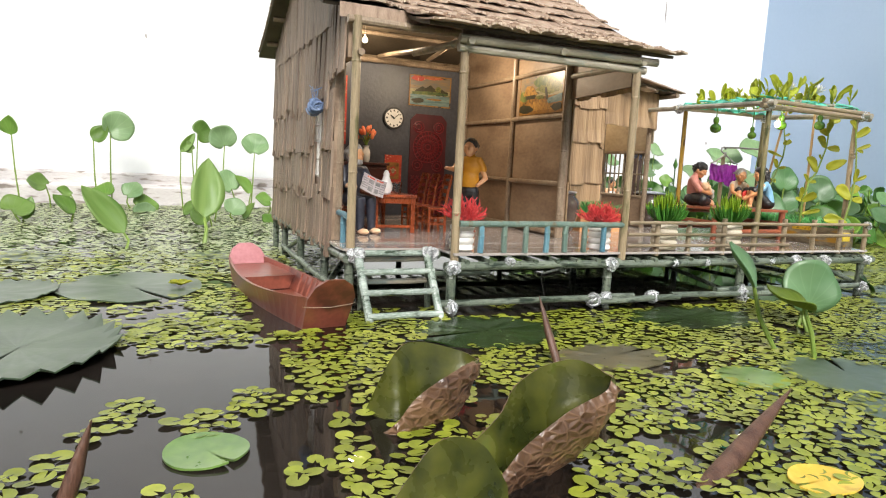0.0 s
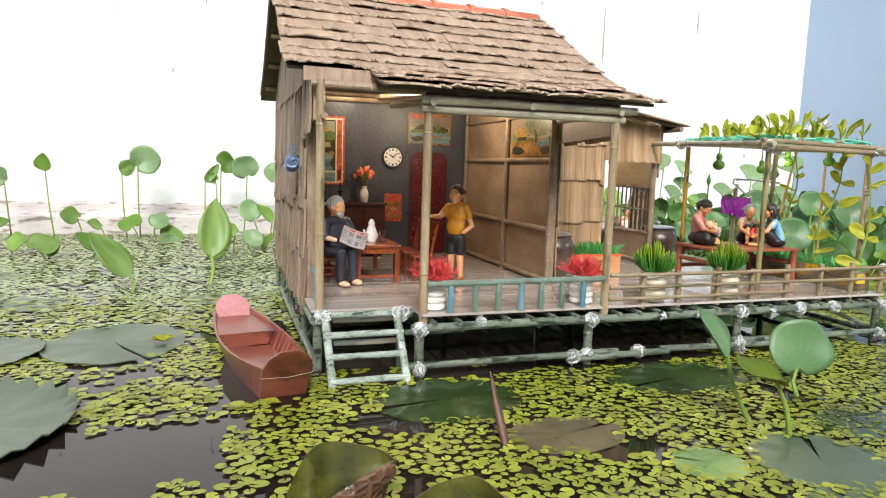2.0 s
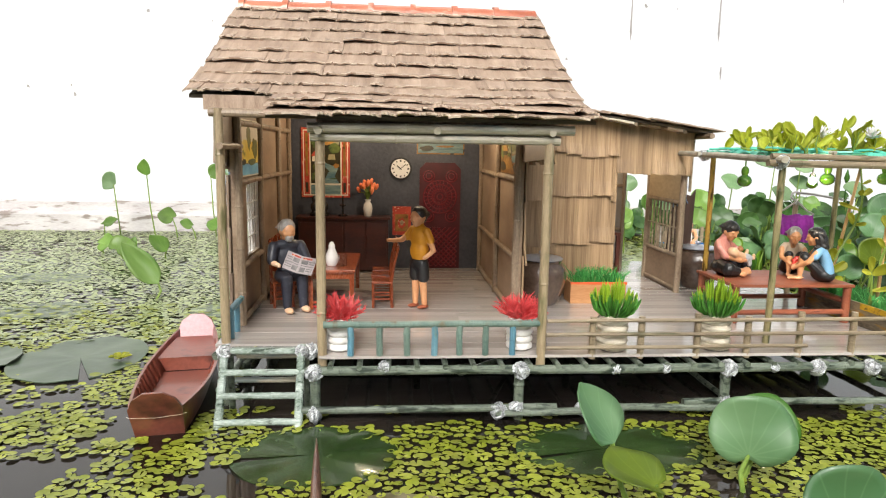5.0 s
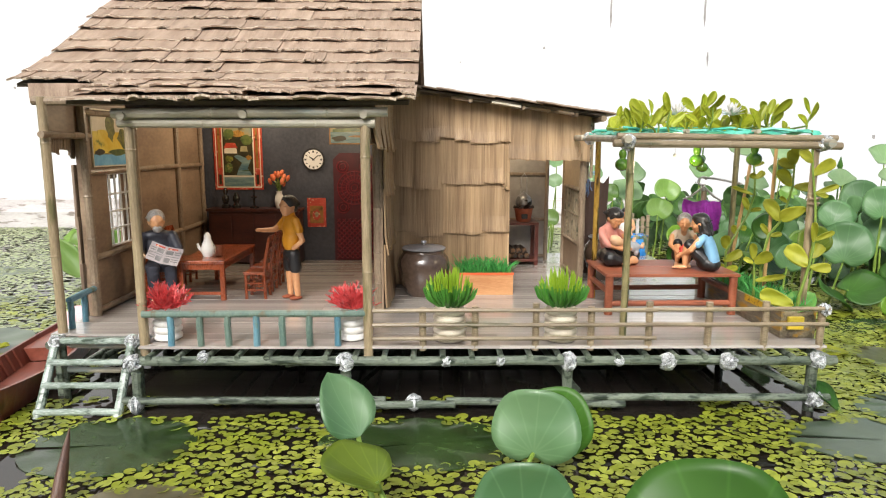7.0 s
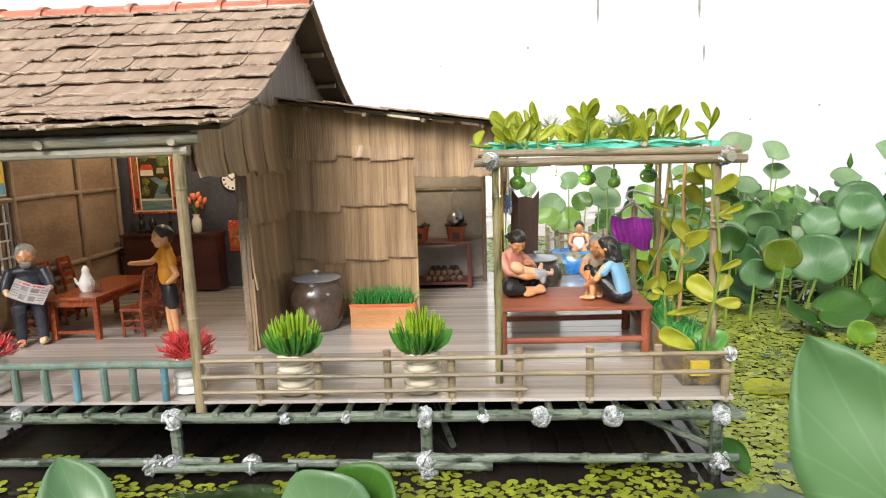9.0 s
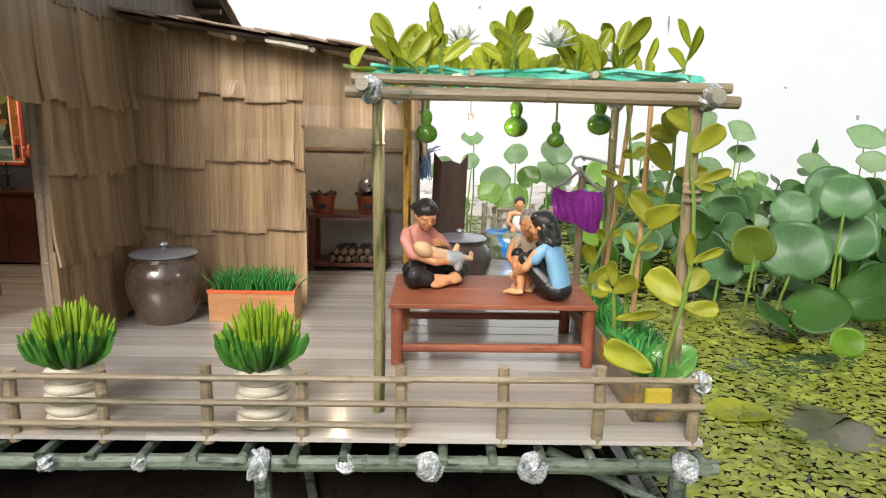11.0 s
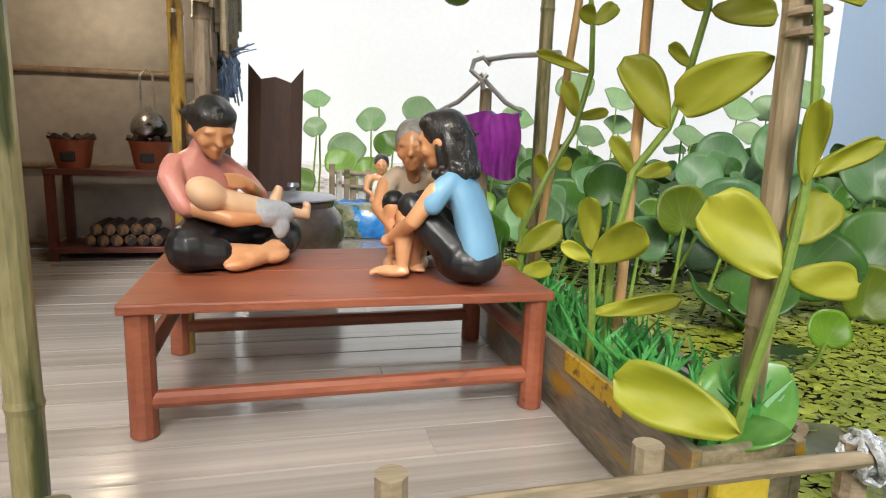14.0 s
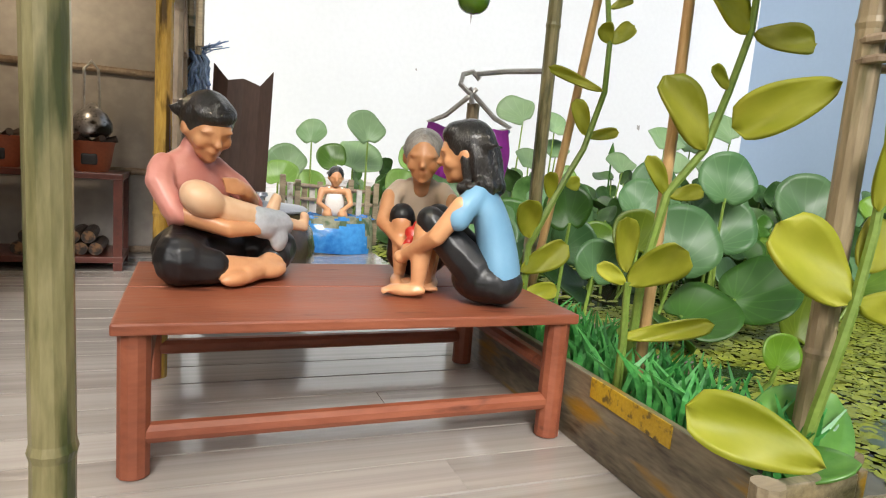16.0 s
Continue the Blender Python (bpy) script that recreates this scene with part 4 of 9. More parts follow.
rail_c = thing("deck_railing", (41, 35, FLOOR), "low fence of thin split canes on stubby posts", "railing")
for a, b, z in ((28.9, 44.7, 5.82), (44.0, 54.3, 5.88), (28.9, 54.3, 5.0), (28.9, 44.7, 4.22)):
    bm = B()
    bamboo(bm, (a, 34.75, z), (b, 34.75, z + 0.04), 0.12, 4, 8)
    part("rail", bm, M_rail, rail_c)
for x, z in ((31.7, 5.95), (34.6, 6.0), (38.0, 6.2), (41.1, 6.0), (44.35, 6.27), (47.7, 6.25), (50.88, 6.3), (54.05, 6.05)):
    bm = B()
    bamboo(bm, (x, 35.0, FLOOR - 0.3), (x, 35.0, z), 0.2, 3)
    part("post", bm, M_rail, rail_c)
part("binding", knot((54.15, 34.9, 5.85), 0.32, 91), M_tie, rail_c, "silver tape binding", True)
rail_d = thing("edge_railing", (55, 42, FLOOR), "thin grey cane rail outside the planter", "railing")
for z in (4.4, 5.4):
    bm = B()
    bamboo(bm, (54.7, 36.5, z), (54.9, 48, z), 0.13, 4, 8)
    part("rail", bm, M_rail, rail_d)
for y in (40.5, 47.0):
    bm = B()
    bamboo(bm, (54.75, y, FLOOR - 0.6), (54.75, y, 5.7), 0.17, 3)
    part("post", bm, M_rail, rail_d)

# ---- the pergola ----
pergola = thing("pergola", (48.7, 41.5, FLOOR), "bamboo pergola over the deck bench", "pergola")
for (x, y), r, m, zt in (((43.47, 36.9), 0.21, M_post_mossy, 15.1), ((54.08, 37.05), 0.21, M_post, 15.1), ((44.0, 46.4), 0.2, M_post_yellow, 15.2), ((53.9, 46.2), 0.2, M_post_mossy, 15.3)):
    bm = B()
    bamboo(bm, (x, y, FLOOR - 0.1), (x, y, zt), r, 4.5, 12)
    part("post", bm, m, pergola)
for a, b, r in (((42.4, 36.75, 15.0), (55.3, 36.7, 14.85), 0.22), ((42.6, 36.75, 15.4), (55.0, 36.7, 15.3), 0.18), ((43.0, 36, 15.2), (43.3, 50.5, 15.5), 0.22), ((54.3, 35.9, 15.0), (54.0, 47.5, 15.45), 0.24), ((42.8, 46.6, 15.45), (54.8, 46.2, 15.5), 0.2), ((46.5, 36.6, 15.65), (46.5, 46.8, 15.7), 0.12), ((50.5, 36.6, 15.65), (50.5, 46.8, 15.7), 0.12)):
    bm = B()
    bamboo(bm, a, b, r, 4)
    part("beam", bm, M_rail if a[1] < 36.8 and b[1] < 36.8 else M_beam, pergola)
for i, c in enumerate(((43.2, 36.7, 15.05), (54.3, 36.75, 15.0), (43.4, 46.6, 15.4), (53.9, 46.1, 15.3))):
    part("binding", knot(c, 0.42, 100 + i), M_tie, pergola, "grey cord binding", True)
for i, z in enumerate((11.5, 11.8)):
    bm = B()
    tube(bm, [(54.15 + 0.27 * math.cos(t), 36.95 + 0.27 * math.sin(t), z + 0.02 * t) for t in [k * 0.63 for k in range(11)]], 0.07, 6)
    part("cord_ring", bm, M_frame, pergola)
for i in range(5):
    bm = B()
    zz = 15.78 + 0.03 * i
    tube(bm, [(43.2 + k * 1.05 + rng.uniform(-0.2, 0.2), 37.2 + i * 2.2 + rng.uniform(-0.4, 0.4) + 0.5 * math.sin(k * 1.3 + i), zz + rng.uniform(-0.12, 0.12)) for k in range(11)], 0.09, 5)
    part("net_cord", bm, M_net, pergola, "turquoise net cord")

for x0, y0, x1, y1, wide, seed in ((42.9, 37.4, 54.2, 37.3, 0.9, 1), (43.2, 46.0, 54.0, 45.8, 0.7, 2), (43.5, 37.6, 43.7, 46.0, 0.5, 3), (46.5, 40.5, 53.5, 41.0, 0.6, 4)):
    r = random.Random(seed)
    a, b = Vector((x0, y0, 15.62)), Vector((x1, y1, 15.66))
    side = (b - a).cross(Vector((0, 0, 1))).normalized()
    n = int((b - a).length * 2.5)
    bm = B()
    rows_ = []
    for i in range(n + 1):
        c = a.lerp(b, i / n) + side * r.uniform(-0.15, 0.15)
        w = wide * r.uniform(0.3, 0.8)
        rows_.append([c + side * w * q + Vector((0, 0, 0.12 * math.sin(i * 1.1 + 5 * q + seed) + 0.06 * r.uniform(-1, 1) - 0.1 * abs(q))) for q in (-1, -0.5, 0, 0.5, 1)])
    up = [[bm.verts.new(q + Vector((0, 0, 0.03))) for q in row] for row in rows_]
    lo = [[bm.verts.new(q) for q in row] for row in rows_]
    for i in range(n):
        for q in range(4):
            bm.faces.new((up[i][q], up[i][q + 1], up[i + 1][q + 1], up[i + 1][q]))
            bm.faces.new((lo[i][q + 1], lo[i][q], lo[i + 1][q], lo[i + 1][q + 1]))
        bm.faces.new((up[i][0], up[i + 1][0], lo[i + 1][0], lo[i][0]))
        bm.faces.new((up[i + 1][4], up[i][4], lo[i][4], lo[i + 1][4]))
    part("net_band", bm, M_net, pergola, "crumpled turquoise net", True)

# ---- the bench ----
bench = thing("low_bench", (47.8, 44, FLOOR), "wide low bench in red-brown paint", "bench")
BX0, BX1, BY0, BY1, BZ = 43.5, 52.35, 41.15, 46.7, 6.6
bm = B()
box(bm, (BX0, BY0, BZ - 0.22), (BX1, (BY0 + BY1) / 2 - 0.05, BZ), bev=0.05)
part("seat_board", bm, M_bench, bench)
bm = B()
box(bm, (BX0, (BY0 + BY1) / 2 + 0.04, BZ - 0.22), (BX1, BY1, BZ - 0.01), bev=0.05)
part("seat_board", bm, M_bench, bench)
for x in (BX0 + 0.35, BX1 - 0.3):
    for y in (BY0 + 0.35, BY1 - 0.35):
        bm = B()
        tube(bm, [(x, y, FLOOR + 0.02), (x, y, BZ - 0.2)], 0.27, 12)
        part("leg", bm, M_bench, bench)
for y in (BY0 + 0.35, BY1 - 0.35):
    bm = B()
    tube(bm, [(BX0 + 0.4, y, 4.55), (BX1 - 0.3, y, 4.6)], 0.19, 10)
    part("stretcher", bm, M_bench, bench)
for x in (BX0 + 0.35, BX1 - 0.3):
    bm = B()
    tube(bm, [(x, BY0 + 0.4, 5.3), (x, BY1 - 0.4, 5.3)], 0.19, 10)
    part("stretcher", bm, M_bench, bench)
bm = B()
tube(bm, [(BX0 + 0.4, BY1 - 0.35, 6.05), (BX1 - 0.3, BY1 - 0.35, 6.05)], 0.17, 10)
part("stretcher", bm, M_bench, bench)

# ---- deck planks ----
dr = random.Random(9)


def plank_mesh(seed):
    r = random.Random(seed)
    bm = B()
    box(bm, (-0.5, -0.5, -0.16), (0.5, 0.5, 0))
    for v in bm.verts:
        if v.co.z > -0.01:
            v.co.x *= 0.9995
            v.co.y *= 0.975
            v.co.z += r.uniform(-0.012, 0.0)
        v.co *= S
    me = bpy.data.meshes.new("deck_plank")
    bm.to_mesh(me)
    bm.free()
    me.materials.append(M_deck)
    return me


DECK_PIECES = [plank_mesh(i) for i in range(5)]
y = DECK_Y0
while y < DECK_Y1:
    w = 1.22
    x = 15.9 if y < 37.0 else DECK_X0
    while x < DECK_X1 - 0.1:
        ln = min(dr.uniform(15, 26), DECK_X1 - x)
        if DECK_X1 - x - ln < 3:
            ln = DECK_X1 - x
        piece("plank", dr.choice(DECK_PIECES), deck, frame_of((x + ln / 2, y + w / 2, FLOOR + dr.uniform(-0.015, 0.0)), (1, 0, 0), (0, 1, 0), (0, 0, 1), ln, w * 0.992, 1))
        x += ln
    y += w

# ---- inside the house ----
for x, y, z, drop, power in ((16.3, 57.6, 20.0, 3.0, 0.12), (23.5, 51.5, 18.3, 3.0, 0.22), (46.6, 38.6, 13.9, 1.4, 0.06), (38.8, 57.5, 15.6, 1.6, 0.075)):
    lamp = thing("bulb", (x, y, z), "small lit warm bulb on a thin wire", "bulb", "hanging bulbs")
    bm = B()
    blob(bm, (x, y, z), (0.22, 0.22, 0.26), seg=12)
    glow = part("glass", bm, M_bulb, lamp, "glowing warm glass", True)
    glow.visible_shadow = False
    bm = B()
    tube(bm, [(x, y, z + 0.22), (x, y, z + 0.5)], 0.1, 8)
    tube(bm, [(x, y, z + 0.5), (x, y, z + 0.6 + drop)], 0.02, 5)
    part("socket", bm, M_wire, lamp)
    pl = new("bulb_light", bpy.data.lights.new("bulb_light", "POINT"))
    pl.data.energy, pl.data.color, pl.data.shadow_soft_size = power, (1.0, 0.80, 0.56), 0.004
    pl.location = (x * S, y * S, z * S)


def picture(name, plane, u0, u1, z0, z1, frame_mat, label, sheets, border=0.18):
    """A framed flat picture; sheets: (u, v, u, v, material) as fractions of the sheet."""
    (axis, w, out) = plane
    mid = {"y": ((u0 + u1) / 2, w, z0), "x": (w, (u0 + u1) / 2, z0)}[axis]
    t = thing(name, mid, label, "picture")

    def slab(a, b, c, d, lo, hi):
        bm = B()
        l, h = sorted((w + out * lo, w + out * hi))
        prism(bm, [(a, c), (b, c), (b, d), (a, d)], axis, l, h)
        return bm
    part("frame", slab(u0, u1, z0, z1, -0.02, 0.1), frame_mat, t)
    a, b, c, d = u0 + border, u1 - border, z0 + border, z1 - border
    for i, sheet in enumerate(sheets):
        if len(sheet) == 2:
            bm = B()
            lo, hi = sorted((w + out * 0.1, w + out * (0.106 + 0.003 * i)))
            prism(bm, [(a + (b - a) * u, c + (d - c) * v) for u, v in sheet[0]], axis, lo, hi)
            part("painted_area", bm, sheet[1], t)
            continue
        p, q, r, s_, m = sheet
        part("painted_area", slab(a + (b - a) * p, a + (b - a) * r, c + (d - c) * q, c + (d - c) * s_, 0.1, 0.106 + 0.003 * i), m, t)
    return t


def clump(cu, cv, ru, rv, seed=1, n=14):
    """A ragged round outline for painted trees and bushes."""
    r = random.Random(seed)
    return [(min(1, max(0, cu + ru * math.cos(2 * math.pi * k / n) * r.uniform(0.7, 1.15))), min(1, max(0, cv + rv * math.sin(2 * math.pi * k / n) * r.uniform(0.7, 1.15)))) for k in range(n)]


P_dark = mat("painted_shadow", rgb(34, 36, 24), rgb(66, 58, 34), 0.35, 2.0, bump=0.1, fine=3, coat=0.0)
P_thatch = mat("painted_thatch", rgb(128, 88, 36), rgb(190, 144, 70), 0.35, 2.5, (1, 1, 0.6), bump=0.1, fine=4, coat=0.0, spots=rgb(76, 62, 34), spot_at=0.56, spot_scale=2.5)
P_haze = mat("painted_haze", rgb(132, 126, 90), rgb(172, 160, 118), 0.35, 0.8, bump=0.1, fine=3, coat=0.0, spots=rgb(76, 62, 34), spot_at=0.56, spot_scale=2.5)
P_olive = mat("painted_olive_trees", rgb(70, 80, 30), rgb(134, 130, 56), 0.35, 3.0, bump=0.1, fine=4, coat=0.0, spots=rgb(40, 48, 22), spot_at=0.55, spot_scale=3)
P_sky = mat("painted_sky", rgb(170, 142, 84), rgb(126, 142, 130), 0.35, 0.6, bump=0.1, fine=3, coat=0.0, spots=rgb(76, 62, 34), spot_at=0.56, spot_scale=2.5)
P_tree = mat("painted_trees", rgb(44, 70, 40), rgb(110, 120, 60), 0.35, 1.6, bump=0.1, fine=3, coat=0.0, spots=rgb(170, 150, 80), spot_at=0.6)
P_water = mat("painted_water", rgb(60, 96, 110), rgb(130, 150, 140), 0.35, 1.6, (0.4, 1, 3), bump=0.1, fine=3, coat=0.0, spots=rgb(60, 80, 50), spot_at=0.58)
P_gold = mat("painted_ground", rgb(110, 74, 30), rgb(166, 120, 56), 0.35, 1.4, bump=0.1, fine=3, coat=0.0, spots=rgb(60, 44, 24), spot_at=0.58)
P_red = mat("painted_red", rgb(160, 44, 34), rgb(196, 80, 56), 0.4, 1.5, bump=0.1, fine=4, spots=rgb(222, 190, 150), spot_at=0.6, spot_scale=3)
P_dusk = mat("painted_dusk", rgb(150, 120, 80), rgb(96, 104, 104), 0.35, 1.0, (0.4, 1, 3), bump=0.1, fine=3, coat=0.0, spots=rgb(52, 50, 46), spot_at=0.6)
P_yellow = mat("painted_yellow", rgb(216, 180, 30), rgb(230, 210, 100), 0.35, 1.0, bump=0.1, fine=3, coat=0.0, spots=rgb(90, 110, 50), spot_at=0.6)
P_blue = mat("painted_blue", rgb(80, 150, 200), rgb(130, 190, 220), 0.35, 1.0, bump=0.1, fine=3, coat=0.0)
P_cream = mat("painted_cream", rgb(206, 196, 170), rgb(226, 216, 196), 0.4, 1.0, bump=0.1)
P_clay = mat("painted_autumn", rgb(150, 70, 40), rgb(190, 110, 70), 0.35, 2.5, bump=0.1, fine=4, coat=0.0)
WB = ("y", BACK, -1)
picture("scroll_picture", WB, 11.3, 15.9, 10.7, 17.3, P_red, "red-bordered landscape scroll with village and stream", [
    (0.0, 0.0, 1.0, 1.0, P_cream), (0.02, 0.02, 0.14, 0.98, P_red), (0.86, 0.02, 0.98, 0.98, P_red), (0.05, 0.05, 0.11, 0.2, P_dark), (0.05, 0.3, 0.11, 0.95, P_gold), (0.89, 0.05, 0.95, 0.2, P_dark), (0.89, 0.3, 0.95, 0.95, P_gold),
    (0.17, 0.02, 0.83, 0.16, P_water), (0.17, 0.19, 0.83, 0.97, P_dark), (0.19, 0.78, 0.81, 0.95, P_sky), (clump(0.5, 0.82, 0.2, 0.05, 4), P_thatch), (clump(0.3, 0.8, 0.13, 0.09, 5), P_tree), (clump(0.7, 0.72, 0.14, 0.08, 6), P_tree),
    ([(0.2, 0.52), (0.48, 0.52), (0.48, 0.58), (0.42, 0.66), (0.26, 0.66), (0.2, 0.58)], P_cream), ([(0.18, 0.6), (0.5, 0.6), (0.44, 0.68), (0.25, 0.68)], P_red), ([(0.55, 0.55), (0.72, 0.55), (0.7, 0.63), (0.57, 0.63)], P_haze),
    ([(0.45, 0.19), (0.8, 0.19), (0.7, 0.3), (0.78, 0.42), (0.5, 0.5), (0.4, 0.48), (0.58, 0.38), (0.5, 0.28)], P_water), (clump(0.28, 0.3, 0.1, 0.09, 7), P_tree), (clump(0.3, 0.44, 0.11, 0.05, 8), P_olive), (clump(0.74, 0.46, 0.07, 0.04, 9), P_gold)])
picture("river_picture", WB, 22.3, 26.9, 15.0, 18.1, P_gold, "framed dusk river landscape painting", [
    (0, 0, 1, 1, P_haze), (0, 0.55, 1, 1, P_dusk), ([(0.12, 0.5), (0.3, 0.66), (0.38, 0.6), (0.5, 0.72), (0.62, 0.58), (0.9, 0.52), (0.9, 0.48), (0.12, 0.46)], P_dark), (0, 0, 1, 0.36, P_water), (clump(0.75, 0.47, 0.22, 0.13, 12), P_dark), (clump(0.7, 0.56, 0.08, 0.16, 13), P_olive),
    ([(0.05, 0.36), (0.95, 0.4), (0.95, 0.46), (0.5, 0.5), (0.05, 0.45)], P_tree), (clump(0.2, 0.92, 0.22, 0.1, 14), P_red), (clump(0.55, 0.96, 0.25, 0.07, 15), P_clay), (clump(0.2, 0.15, 0.17, 0.1, 16), P_dark), (clump(0.6, 0.22, 0.2, 0.04, 17), P_gold)], 0.12)
picture("red_poster", WB, 20.0, 21.8, 7.1, 9.9, P_red, "small red and gold lucky poster", [(0.1, 0.1, 0.9, 0.75, P_gold), (clump(0.5, 0.4, 0.25, 0.22, 3), P_red), (clump(0.5, 0.42, 0.12, 0.12, 5), P_haze)], 0.1)
picture("village_picture", ("x", EAST, -1), 43.5, 50.4, 13.8, 17.3, P_gold, "framed golden village painting on brown wall", [
    (0, 0, 1, 1, P_haze), (0, 0.6, 1, 1, P_dusk), (clump(0.35, 0.68, 0.26, 0.26, 21), P_olive), (clump(0.5, 0.8, 0.16, 0.16, 22), P_tree), (clump(0.12, 0.6, 0.12, 0.14, 23), P_olive), (0, 0, 1, 0.4, P_gold), ([(0.3, 0.3), (0.36, 0.3), (0.4, 0.62), (0.36, 0.62)], P_dark),
    (clump(0.9, 0.45, 0.16, 0.14, 24), P_tree), ([(0.62, 0.36), (0.86, 0.36), (0.86, 0.5), (0.62, 0.5)], P_dark), ([(0.56, 0.46), (0.92, 0.46), (0.84, 0.72), (0.7, 0.7)], P_thatch), ([(0.0, 0.22), (0.34, 0.2), (0.3, 0.34), (0.0, 0.42)], P_water),
    ([(0.2, 0.05), (0.7, 0.05), (0.66, 0.28), (0.44, 0.34), (0.3, 0.22)], P_thatch), (clump(0.85, 0.1, 0.2, 0.12, 25), P_dark), (clump(0.1, 0.1, 0.14, 0.1, 26), P_dark), (clump(0.5, 0.38, 0.1, 0.06, 27), P_olive)], 0.14)
picture("vase_picture", ("x", WEST + 0.25, 1), 42.6, 48.0, 13.4, 17.2, P_cream, "painting of yellow fields, a green tree and a blue lake", [
    (0, 0, 1, 1, P_haze), (0, 0.6, 1, 1, P_cream), (0, 0.22, 1, 0.62, P_yellow), (0, 0, 1, 0.2, P_blue), (clump(0.45, 0.72, 0.14, 0.27, 31), P_olive), (clump(0.25, 0.5, 0.17, 0.17, 32), P_yellow), (clump(0.8, 0.5, 0.17, 0.2, 33), P_olive), (clump(0.6, 0.24, 0.25, 0.07, 34), P_tree), (clump(0.15, 0.24, 0.12, 0.06, 35), P_dark)], 0.1)

# the wall clock
CX, CY, CZ = 20.75, BACK - 0.1, 13.57
clock = thing("wall_clock", (CX, CY, CZ), "round white wall clock with dark rim", "clock")


def disc(r, y0, y1, n=36, cx=CX, cz=CZ):
    bm = B()
    prism(bm, [(cx + r * math.cos(2 * math.pi * k / n), cz + r * math.sin(2 * math.pi * k / n)) for k in range(n)], "y", y0, y1)
    return bm


part("rim", disc(1.1, CY - 0.12, CY + 0.08), M_ink, clock)
part("face", disc(0.92, CY - 0.15, CY - 0.1), M_paper, clock)
for k in range(12):
    a = k * math.pi / 6
    u = Vector((math.sin(a), math.cos(a)))
    bm = B()
    w = Vector((u.y, -u.x)) * (0.05 if k % 3 else 0.08)
    prism(bm, [tuple(Vector((CX, CZ)) + u * 0.66 + w), tuple(Vector((CX, CZ)) + u * 0.84 + w), tuple(Vector((CX, CZ)) + u * 0.84 - w), tuple(Vector((CX, CZ)) + u * 0.66 - w)], "y", CY - 0.17, CY - 0.14)
    part("hour_mark", bm, M_ink, clock)
for ang, ln, wd in ((-52, 0.46, 0.05), (50, 0.68, 0.035)):
    a = radians(ang)
    u, w = Vector((math.sin(a), math.cos(a))), Vector((math.cos(a), -math.sin(a))) * wd
    c = Vector((CX, CZ))
    bm = B()
    prism(bm, [tuple(c - u * 0.12 + w), tuple(c + u * ln + w), tuple(c + u * ln - w), tuple(c - u * 0.12 - w)], "y", CY - 0.2, CY - 0.175)
    part("clock_needle", bm, M_ink, clock)

# the carved red door screen
screen = thing("door_screen", (24.6, BACK - 0.1, FLOOR), "crimson carved fretwork screen with medallion and lattice", "screen")
SX0, SX1, SZ0, SZ1 = 22.6, 26.6, FLOOR, 14.2
bm = B()
prism(bm, [(SX0, SZ0), (SX1, SZ0), (SX1, SZ1 - 0.6), (SX1 - 0.6, SZ1), (SX0 + 0.6, SZ1), (SX0, SZ1 - 0.6)], "y", BACK - 0.1, BACK + 0.02)
part("panel", bm, mat("dark_crimson", rgb(62, 12, 20), rgb(84, 20, 28), 0.5, 1.0), screen)
bm = B()
for k in range(-8, 12):
    for sg in (1, -1):
        pts = []
        u = SX0 + 0.2 + k * 0.5
        zs = [4.0, 7.9]
        x0, x1 = u, u + sg * 3.9
        ts = [t / 24 for t in range(25) if SX0 + 0.2 <= x0 + (x1 - x0) * t / 24 <= SX1 - 0.2]
        if len(ts) > 2:
            a, b = ts[0], ts[-1]
            tube(bm, [(x0 + (x1 - x0) * a, BACK - 0.16, zs[0] + 3.9 * a), (x0 + (x1 - x0) * b, BACK - 0.16, zs[0] + 3.9 * b)], 0.07, 4)
tagged(part("lattice", bm, M_lattice, screen), kind="stuff")
bm = B()
for r in (0.3, 0.75, 1.2, 1.6):
    tube(bm, [(24.6 + r * math.cos(t), BACK - 0.16, 10.9 + r * math.sin(t)) for t in [k * math.pi / 14 for k in range(29)]], 0.07, 4)
for k in range(24):
    a = k * math.pi / 12
    tube(bm, [(24.6 + 0.5 * math.cos(a), BACK - 0.16, 10.9 + 0.5 * math.sin(a)), (24.6 + 1.6 * math.cos(a), BACK - 0.16, 10.9 + 1.6 * math.sin(a))], 0.055, 4)
for sx in (-1, 1):
    for cz in (9.0, 12.9):
        for r in (0.3, 0.55):
            tube(bm, [(24.6 + sx * 1.1 + r * math.cos(t), BACK - 0.16, cz + r * math.sin(t)) for t in [k * math.pi / 8 for k in range(17)]], 0.06, 4)
tagged(part("medallion", bm, M_lattice, screen), kind="stuff")

